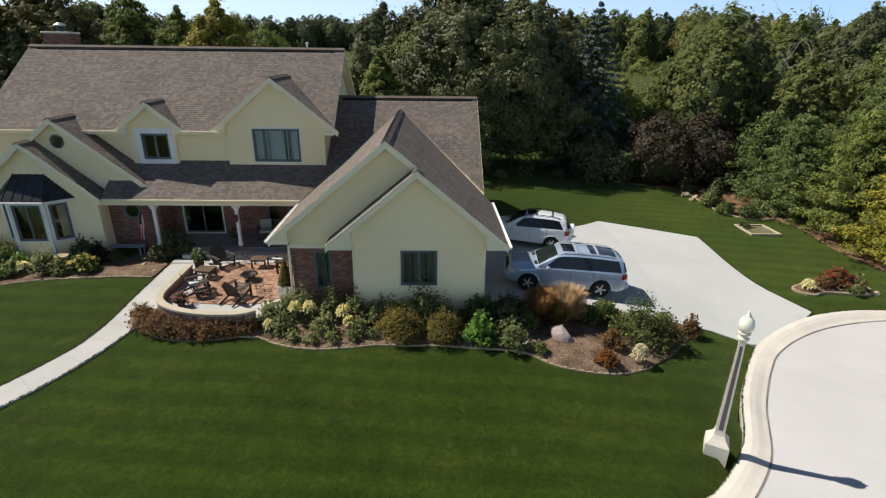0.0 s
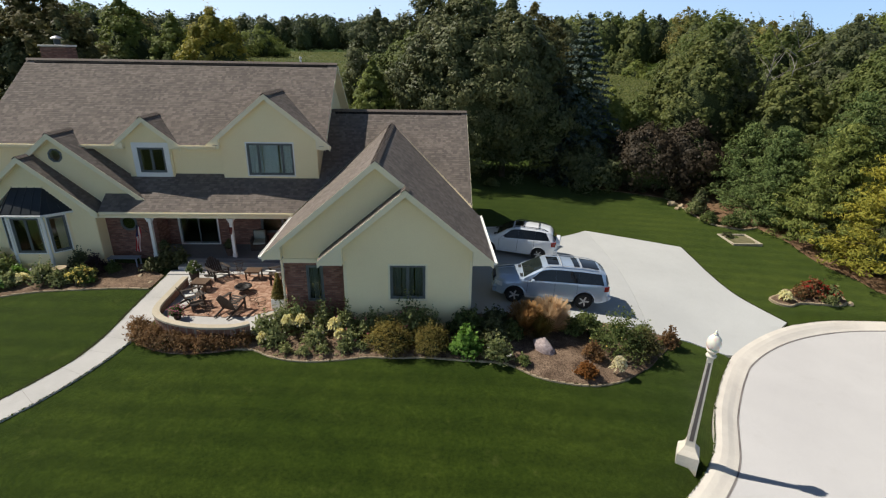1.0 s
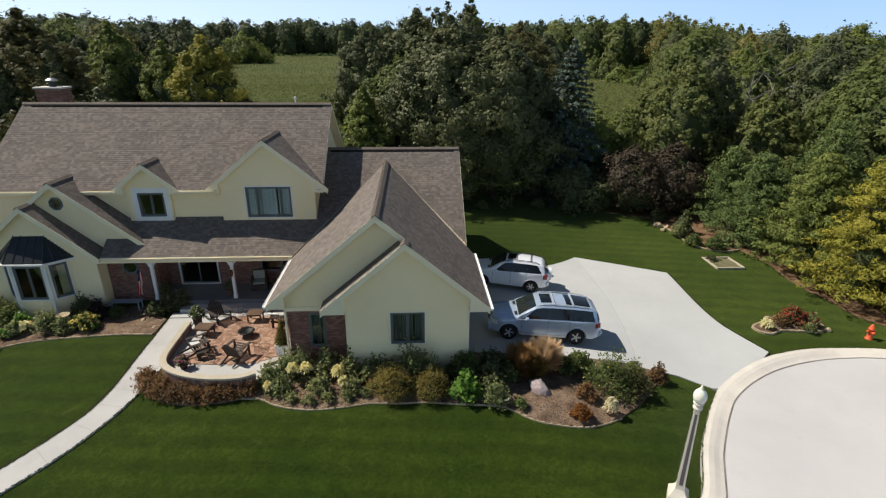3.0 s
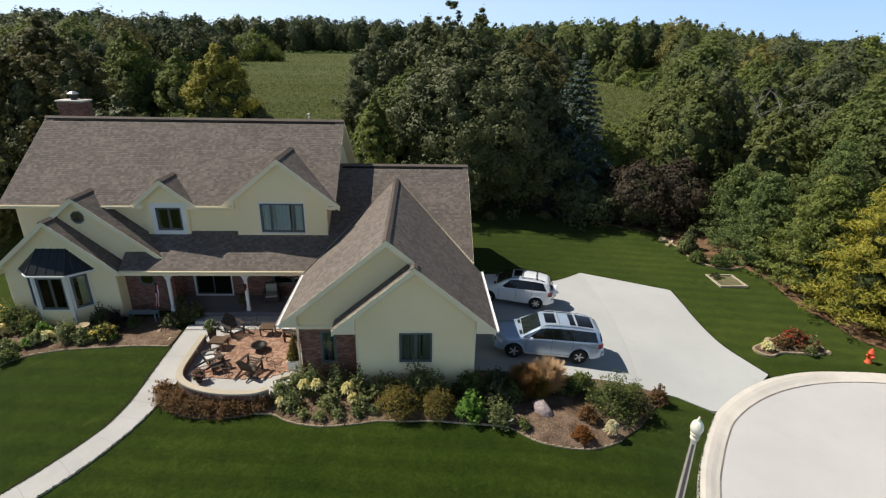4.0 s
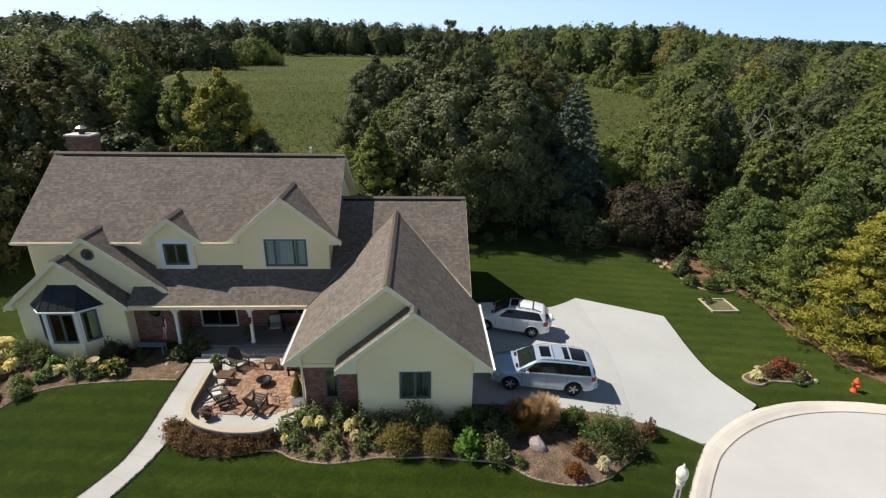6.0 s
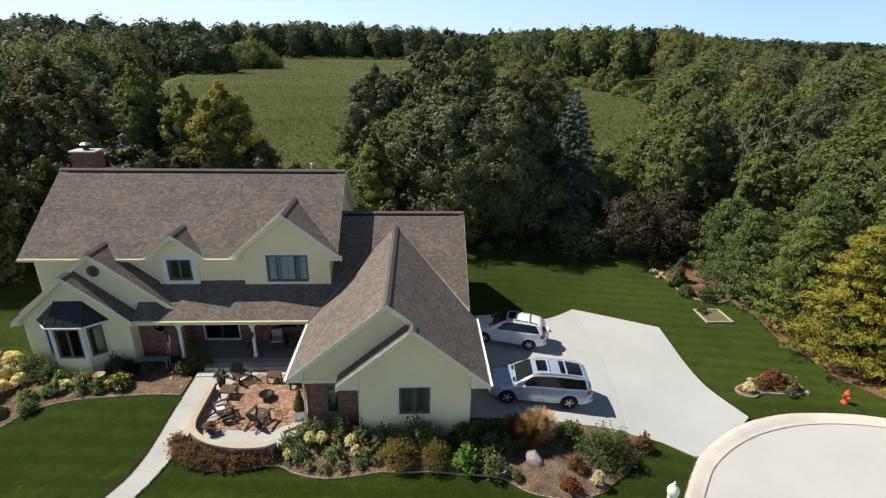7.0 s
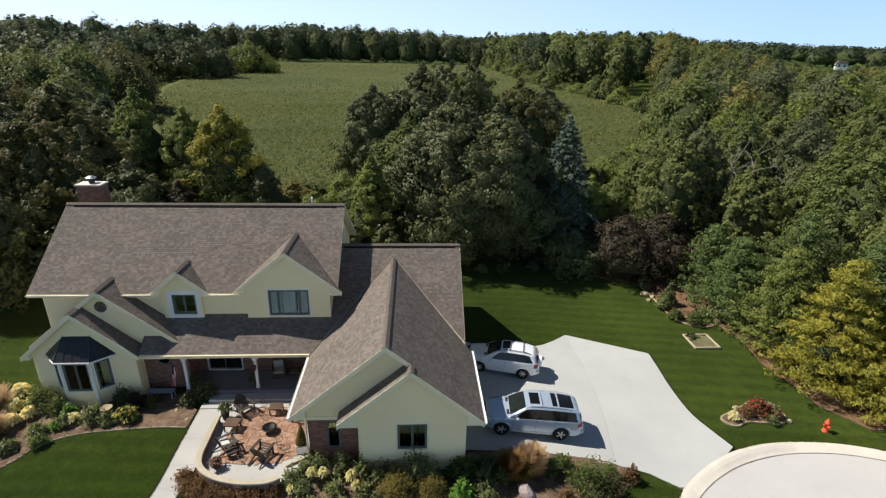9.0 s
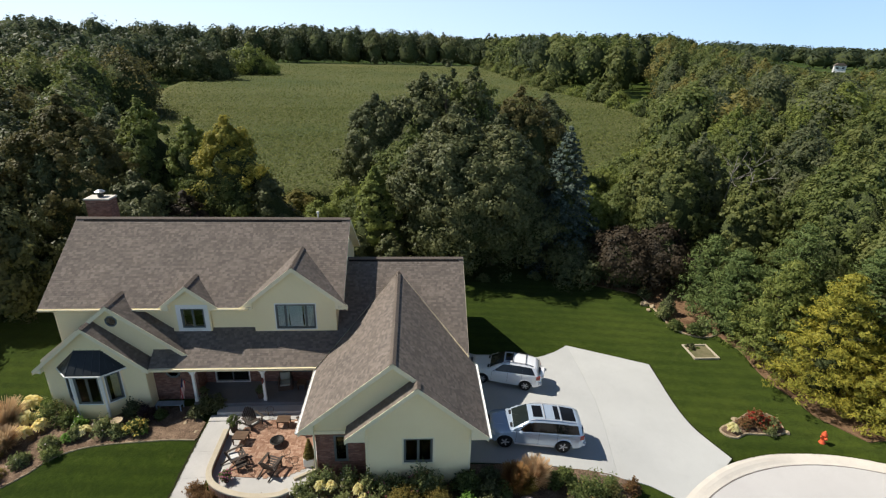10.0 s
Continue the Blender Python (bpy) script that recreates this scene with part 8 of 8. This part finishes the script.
def adirondack():
    """A slatted low garden chair facing -y at the origin."""
    t = thing("adirondack_chair", "dark-stained wooden slatted garden chair on the patio", "chair", group="garden chairs round the fire bowl")
    for i in range(6):
        y = -0.48 + i * 0.1
        part("seat_slat", cbox(-0.27, y, 0, 0.27, y + 0.085, 0.02, 0.005, pose(0, 0, 0.36 - (y + 0.48) * 0.28, -15, 0, 0) @ pose(0, 0, 0)), DARKWOOD, t)
    for i in range(7):
        x = -0.30 + i * 0.1
        h = 0.86 - 0.05 * abs(i - 3) ** 1.5
        part("back_slat", cbox(x - 0.043, 0, 0, x + 0.043, 0.02, h, 0.006, pose(0, 0.12, 0.17, -24, 0, 0)), DARKWOOD, t)
    for s in (-1, 1):
        part("arm", cbox(s * 0.38 - 0.075, -0.52, 0.55, s * 0.38 + 0.075, 0.28, 0.575, 0.01), DARKWOOD, t)
        part("front_leg", cbox(s * 0.34 - 0.02, -0.46, 0, s * 0.34 + 0.02, -0.36, 0.55, 0.005), DARKWOOD, t)
        bm = bmesh.new()
        prism(bm, [(-0.50, 0.37), (-0.50, 0.27), (0.55, 0.0), (0.66, 0.0), (0.66, 0.05)], -0.015, 0.015)
        bmesh.ops.transform(bm, matrix=pose(s * 0.30, 0, 0, 0, 0, 90), verts=bm.verts[:])
        part("back_leg", bm, DARKWOOD, t)
    part("back_rail", cbox(-0.36, 0.26, 0.52, 0.36, 0.29, 0.58, 0.005), DARKWOOD, t)
    return t


chair = adirondack()
chair.matrix_basis = pose(-7.75, 23.65, PATIO_Z, 0, 0, 50)
copy_thing(chair, pose(-7.75, 20.85, PATIO_Z + 0.03, 0, 0, 125))
copy_thing(chair, pose(-5.95, 20.30, PATIO_Z + 0.03, 0, 0, 160))
copy_thing(chair, pose(-4.75, 23.2, PATIO_Z + 0.03, 0, 0, -75))


def low_table(x, y, turn, w, d, mat, label, h=0.42):
    t = thing("side_table", label, "table", (x, y, PATIO_Z + 0.03), turn)
    n = 6
    for i in range(n):
        a = -d / 2 + d * i / n
        part("slat", cbox(-w / 2, a + 0.004, h - 0.025, w / 2, a + d / n - 0.004, h, 0.004), mat, t)
    for sx in (-1, 1):
        for sy in (-1, 1):
            x0, y0 = sx * (w / 2 - 0.06), sy * (d / 2 - 0.06)
            part("leg", cbox(x0 - 0.03, y0 - 0.03, 0, x0 + 0.03, y0 + 0.03, h - 0.025, 0.004), mat, t)
    for sy in (-1, 1):
        part("apron", cbox(-w / 2 + 0.03, sy * (d / 2 - 0.05) - 0.012, h - 0.1, w / 2 - 0.03, sy * (d / 2 - 0.05) + 0.012, h - 0.025), mat, t)
    return t


low_table(-7.95, 22.35, -6, 0.72, 0.62, BROWNWOOD, "brown slatted wooden side table")
low_table(-6.05, 23.55, 0, 0.70, 0.55, BROWNWOOD, "brown slatted wooden footstool table")
low_table(-7.35, 20.45, 30, 0.5, 0.4, DARKWOOD, "dark slatted wooden footrest", 0.34)
cush = part("cushion", bevelled(cbox(-0.22, -0.2, 0, 0.22, 0.2, 0.09), 0.03, 2), CUSHION)
cush.matrix_basis = pose(-7.85, 20.95, PATIO_Z + 0.36, 8, 0, 125)
tagged(cush, "white cushion lying on a garden chair", "cushion")
cush2 = part("cushion", bevelled(cbox(-0.24, -0.06, 0, 0.24, 0.06, 0.05), 0.02, 2), CUSHION)
cush2.matrix_basis = pose(-5.08, 23.0, PATIO_Z + 0.61, 0, 0, -8)
tagged(cush2, "white folded towel on a chair arm", "towel")


def fire_bowl(x, y):
    t = thing("fire_bowl", "black iron fire bowl with mesh lid on the paving", "fire bowl", (x, y, PATIO_Z + 0.03))
    t.matrix_basis = t.matrix_basis @ Matrix.Scale(0.8, 4)
    bm = bmesh.new()
    lathe(bm, [(0.12, 0.14), (0.30, 0.20), (0.40, 0.32), (0.46, 0.33), (0.46, 0.35), (0.39, 0.345), (0.28, 0.24), (0.05, 0.19)], 26)
    part("bowl", bm, IRON, t, smooth=True)
    bm = bmesh.new()
    for k in range(3):
        r = (0.38, 0.28, 0.15)[k]
        z = (0.37, 0.46, 0.52)[k]
        pts = [(r * math.cos(2 * math.pi * i / 20), r * math.sin(2 * math.pi * i / 20), z) for i in range(21)]
        tube(bm, pts, [0.008] * 21, 4)
    for i in range(10):
        a = 2 * math.pi * i / 10
        tube(bm, [(0.38 * math.cos(a), 0.38 * math.sin(a), 0.36), (0.28 * math.cos(a), 0.28 * math.sin(a), 0.46), (0.02 * math.cos(a), 0.02 * math.sin(a), 0.54)], [0.005] * 3, 4)
    part("lid", bm, IRON, t, "domed mesh lid")
    for i in range(3):
        a = 2 * math.pi * i / 3
        b = bmesh.new()
        tube(b, [(0.20 * math.cos(a), 0.20 * math.sin(a), 0.2), (0.34 * math.cos(a), 0.34 * math.sin(a), 0.0)], [0.018, 0.018], 6)
        part("leg", b, IRON, t)


fire_bowl(-6.05, 22.1)


def ring_stand(x, y, z=PATIO_Z + 0.028, h=0.42):
    t = thing("wire_table", "small round wire garden side table", "table", (x, y, z), 20, "wire side tables on the patio")
    for r, zz, nm in ((0.23, h, "top_ring"), (0.13, 0.16, "lower_ring")):
        bm = bmesh.new()
        tube(bm, [(r * math.cos(2 * math.pi * i / 22), r * math.sin(2 * math.pi * i / 22), zz) for i in range(23)], [0.012] * 23, 5)
        part(nm, bm, BROWNWOOD, t)
    for i in range(3):
        a = 2 * math.pi * i / 3
        b = bmesh.new()
        tube(b, [(0.23 * math.cos(a), 0.23 * math.sin(a), h), (0.12 * math.cos(a), 0.12 * math.sin(a), 0.16), (0.2 * math.cos(a), 0.2 * math.sin(a), 0)], [0.009] * 3, 5)
        part("leg", b, BROWNWOOD, t)


for x, y in ((-6.75, 23.25), (-5.35, 21.05), (-4.85, 20.55), (-6.9, 20.25)):
    ring_stand(x, y)
ring_stand(-6.95, 24.2, 0.503, 0.5)


def flower_pot(x, y, z, r, h, leaf, petals, n, label, ph=0.35, pr=0.3, pot=None, bloom=30):
    p = bmesh.new()
    lathe(p, [(r * 0.68, 0), (r * 0.95, h * 0.85), (r, h * 0.86), (r, h), (r * 0.88, h), (r * 0.82, h * 0.9), (0.01, h * 0.9)], 20)
    t = thing("plant_pot", label, "plant pot", (x, y, z))
    part("pot", p, pot or CLAY, t, smooth=False)
    L = crown_lobes(h * 0.85, h + ph, pr, 10, 0.9, 0.42, shape=0.62)
    C, N = on_lobes(L, n, 0.5, 0.3, 0.5)
    add("foliage", leaf_mesh("foliage", C, N, 0.075 * nrg.uniform(0.6, 1.4, len(C)), leaf, 0.6, blobs(L, 0.5)), t)
    if bloom:
        C, N = on_lobes(L, bloom * 4, 0.9, 0.5, 0.8)
        C, N = C[:bloom * 3] + N[:bloom * 3] * 0.04, N[:bloom * 3]
        add("blossom", leaf_mesh("blossom", C, N, 0.07 * nrg.uniform(0.7, 1.3, len(C)), petals, 0.8), t)


flower_pot(-7.85, 19.75, PATIO_Z, 0.17, 0.26, GREENLEAF, PINKPETAL, 500, "dark pot with pink flowering plant", 0.28, 0.36, bloom=40)
flower_pot(-8.55, 23.15, PATIO_Z, 0.22, 0.5, GREENLEAF, WHITEPETAL, 900, "tall dark urn with leafy white-flowered plant", 0.55, 0.42, bloom=8)
flower_pot(-7.75, 25.45, PF, 0.22, 0.4, MAPLE, WHITEPETAL, 500, "dark pot with dark leafy plant on the porch", 0.45, 0.3, bloom=0)
flower_pot(-10.9, 25.5, PF, 0.2, 0.35, MAPLE, WHITEPETAL, 400, "dark pot with leafy plant on the porch", 0.4, 0.3, bloom=0)

planter = thing("planter_box", "white square planter with small clipped evergreen", "planter", (-4.15, 20.75, PATIO_Z))
for a, b, c, d in ((-0.26, -0.26, 0.26, -0.22), (-0.26, 0.22, 0.26, 0.26), (-0.26, -0.22, -0.22, 0.22), (0.22, -0.22, 0.26, 0.22)):
    part("panel", cbox(a, b, 0, c, d, 0.46, 0.006), WHITE, planter)
part("soil", cbox(-0.22, -0.22, 0, 0.22, 0.22, 0.40), MULCH, planter)
Lp = np.array([(0, 0, 0.5 + 0.17 * k, 0.30 - 0.045 * k, 0.30 - 0.045 * k, 0.2) for k in range(6)])
Cp, Np = on_lobes(Lp, 2600, 0.7, 0.3, 0.6)
add("evergreen", leaf_mesh("evergreen", Cp, Np, 0.06 * nrg.uniform(0.6, 1.4, len(Cp)), GOLDLEAF, 0.5, blobs(Lp, 0.8)), planter, "small conical evergreen")
part("patio_edge", cbox(-0.55, -0.07, -0.1, 0.55, 0.07, 0.12, 0.01), CAPSTONE, planter).matrix_basis = pose(-0.1, -0.75, 0, 0, 0, 32)


def garden_bench(x, y, z, turn):
    t = thing("garden_bench", "blue-grey wooden bench against the brick wall", "bench", (x, y, z), turn)
    for i in range(4):
        part("seat_slat", cbox(-0.72, -0.22 + i * 0.11, 0.42, 0.72, -0.12 + i * 0.11, 0.445, 0.004), GREYBLUE, t)
    for sx in (-1, 1):
        for sy in (-0.18, 0.18):
            part("leg", cbox(sx * 0.64 - 0.03, sy - 0.03, -0.2, sx * 0.64 + 0.03, sy + 0.03, 0.42, 0.004), GREYBLUE, t)


garden_bench(-12.62, 25.0, ground(-12.6, 25.0) + 0.05, 0)


def flag(x, y, z):
    """A striped flag hanging limp from a short angled pole."""
    t = thing("flag", "red, white and blue striped flag hanging on a pole", "flag", (x, y, z))
    bm = bmesh.new()
    tube(bm, [(0.28, 0.28, -0.25), (-0.05, -0.05, 0.35)], [0.012, 0.010], 8)
    part("pole", bm, METALROOF, t)
    red = speckled("flag_red", (0.38, 0.03, 0.035), (0.46, 0.045, 0.05), 8, 0.8, 0.1, 0.003)
    white = speckled("flag_white", (0.66, 0.64, 0.60), (0.74, 0.72, 0.68), 8, 0.8, 0.1, 0.003)
    blue = speckled("flag_blue", (0.03, 0.04, 0.11), (0.045, 0.055, 0.15), 8, 0.8, 0.1, 0.003)

    def cloth(u, v):
        # u across the stripes, v along them down the hang
        w = 0.17 + 0.08 * v
        return (-0.10 - 0.22 * v + w * (u - 0.5) + 0.02 * math.sin(9 * v + 5 * u), 0.07 * math.sin(u * 14 + v * 2), 0.28 - 1.25 * v - 0.10 * (u - 0.5))
    for i in range(9):
        V, F = [], []
        for j in range(13):
            for e in (0, 1):
                V.append(cloth((i + e) / 9, j / 12))
        for j in range(12):
            F.append((2 * j, 2 * j + 1, 2 * j + 3, 2 * j + 2))
        if i < 5:
            V, F = V[10:], F[:7]
        add("stripe", mesh_from("stripe", V, F, red if i % 2 == 0 else white), t)
    V, F = [], []
    for j in range(6):
        for i in range(6):
            V.append(cloth(i / 9, j / 12))
    for j in range(5):
        for i in range(5):
            F.append((j * 6 + i, j * 6 + i + 1, (j + 1) * 6 + i + 1, (j + 1) * 6 + i))
    add("canton", mesh_from("canton", V, F, blue), t, "dark blue corner field")


flag(-11.55, 24.95, 2.22)
WICKER = speckled("dark_wicker", (0.06, 0.045, 0.035), (0.11, 0.085, 0.065), 8, 0.8, 0.5, 0.01, 0.3, 40)
SAGE = speckled("sage_cushion", (0.30, 0.33, 0.28), (0.40, 0.43, 0.37), 5, 0.9, 0.2, 0.005)


def wicker_chair(x, y, turn):
    t = thing("wicker_chair", "dark wicker armchair with pale sage cushions on the porch", "chair", (x, y, PF), turn, "porch chairs")
    part("seat_frame", cbox(-0.34, -0.34, 0.0, 0.34, 0.30, 0.34, 0.03), WICKER, t)
    part("backrest", cbox(-0.34, 0.24, 0.30, 0.34, 0.34, 0.95, 0.04, pose(0, 0, 0, -8, 0, 0)), WICKER, t)
    for s in (-1, 1):
        part("arm", cbox(s * 0.36 - 0.06, -0.34, 0.0, s * 0.36 + 0.06, 0.30, 0.62, 0.04), WICKER, t)
    part("seat_cushion", bevelled(cbox(-0.29, -0.36, 0.34, 0.29, 0.24, 0.46), 0.04, 2), SAGE, t)
    part("back_cushion", bevelled(cbox(-0.28, 0.14, 0.46, 0.28, 0.26, 0.92), 0.04, 2), SAGE, t)


wicker_chair(-6.55, 26.35, 10)
wicker_chair(-4.7, 26.3, -10)
low = low_table(-5.6, 26.3, 0, 0.5, 0.5, BROWNWOOD, "small brown wooden table between porch chairs")
low.location.z = PF


def birdbath(x, y):
    t = thing("bird_bath", "pale stone bird bath on a pedestal", "bird bath", (x, y, ground(x, y) + 0.03))
    bm = bmesh.new()
    lathe(bm, [(0.20, 0), (0.20, 0.05), (0.09, 0.10), (0.07, 0.45), (0.11, 0.55)], 18)
    part("pedestal", bm, POSTSTONE, t, smooth=True)
    bm = bmesh.new()
    lathe(bm, [(0.09, 0.54), (0.25, 0.61), (0.29, 0.66), (0.265, 0.66), (0.16, 0.61), (0.01, 0.60)], 24)
    part("basin", bm, EDGESTONE, t, smooth=True)


birdbath(-14.71, 23.56)
bm = bmesh.new()
lathe(bm, [(0.02, 0.12), (0.07, 0.10), (0.085, -0.05), (0.05, -0.2), (0.02, -0.26)], 12)
sign = part("post_ornament", bm, speckled("dark_red_basket", (0.10, 0.03, 0.025), (0.16, 0.05, 0.04), 6, 0.8, 0.2, 0.004), None)
sign.matrix_basis = pose(-7.43, 25.07, 2.32)
tagged(sign, "dark red wall basket hung on the porch post", "basket")


# ---------------- far details ----------------
def snag(x, y, h, seed):
    """Pale bare limbs of a dead tree among the leaves."""
    rr = random.Random(seed)
    t = thing("dead_tree", "pale bare dead tree among green woodland", "tree", (x, y, ground(x, y)))
    bm = bmesh.new()
    tube(bm, [(0, 0, -0.3), (0.2, 0.1, h * 0.5), (0.5, 0.0, h * 0.8)], [0.14, 0.07, 0.03], 7)
    part("trunk", bm, DEADWOOD, t)
    for i in range(9):
        a, z = rr.uniform(0, 6.28), h * rr.uniform(0.6, 0.9)
        L = rr.uniform(1.2, 2.6)
        b = bmesh.new()
        p = Vector((0.45, 0.02, z))
        q = p + Vector((L * math.cos(a), L * math.sin(a), L * rr.uniform(0.3, 0.9)))
        tube(b, [p, p.lerp(q, 0.5) + Vector((0.1, 0, 0.15)), q], [0.028, 0.02, 0.008], 5)
        r = q + Vector((rr.uniform(-0.5, 0.5), rr.uniform(-0.5, 0.5), 0.6))
        tube(b, [p.lerp(q, 0.6), r], [0.016, 0.006], 4)
        part("limb", b, DEADWOOD, t)


DEADWOOD = speckled("bleached_wood", (0.22, 0.20, 0.17), (0.33, 0.30, 0.26), 4, 0.9, 0.4, 0.01)
snag(29.6, 42.6, 12.6, 3)
snag(31.0, 47.5, 13.2, 9)


def far_house(x, y, w, turn):
    z = ground(x, y)
    t = thing("far_house", "small white house among distant trees", "house", (x, y, z), turn)
    part("wall", cbox(-w / 2, -2.5, -1, w / 2, 2.5, 8.6), WHITE, t)
    bm = bmesh.new()
    prism(bm, [(-w / 2 - 0.4, 8.5), (w / 2 + 0.4, 8.5), (w / 2 - 1.5, 10.0), (-w / 2 + 1.5, 10.0)], -3.0, 3.0)
    part("roof", bm, CAPSHINGLE, t)
    for i in range(2):
        part("window", cbox(-w / 4 + i * w / 2 - 0.6, -2.55, 6.6, -w / 4 + i * w / 2 + 0.6, -2.48, 7.9), FRAME, t)


far_house(262.0, 322.0, 6.0, -30)
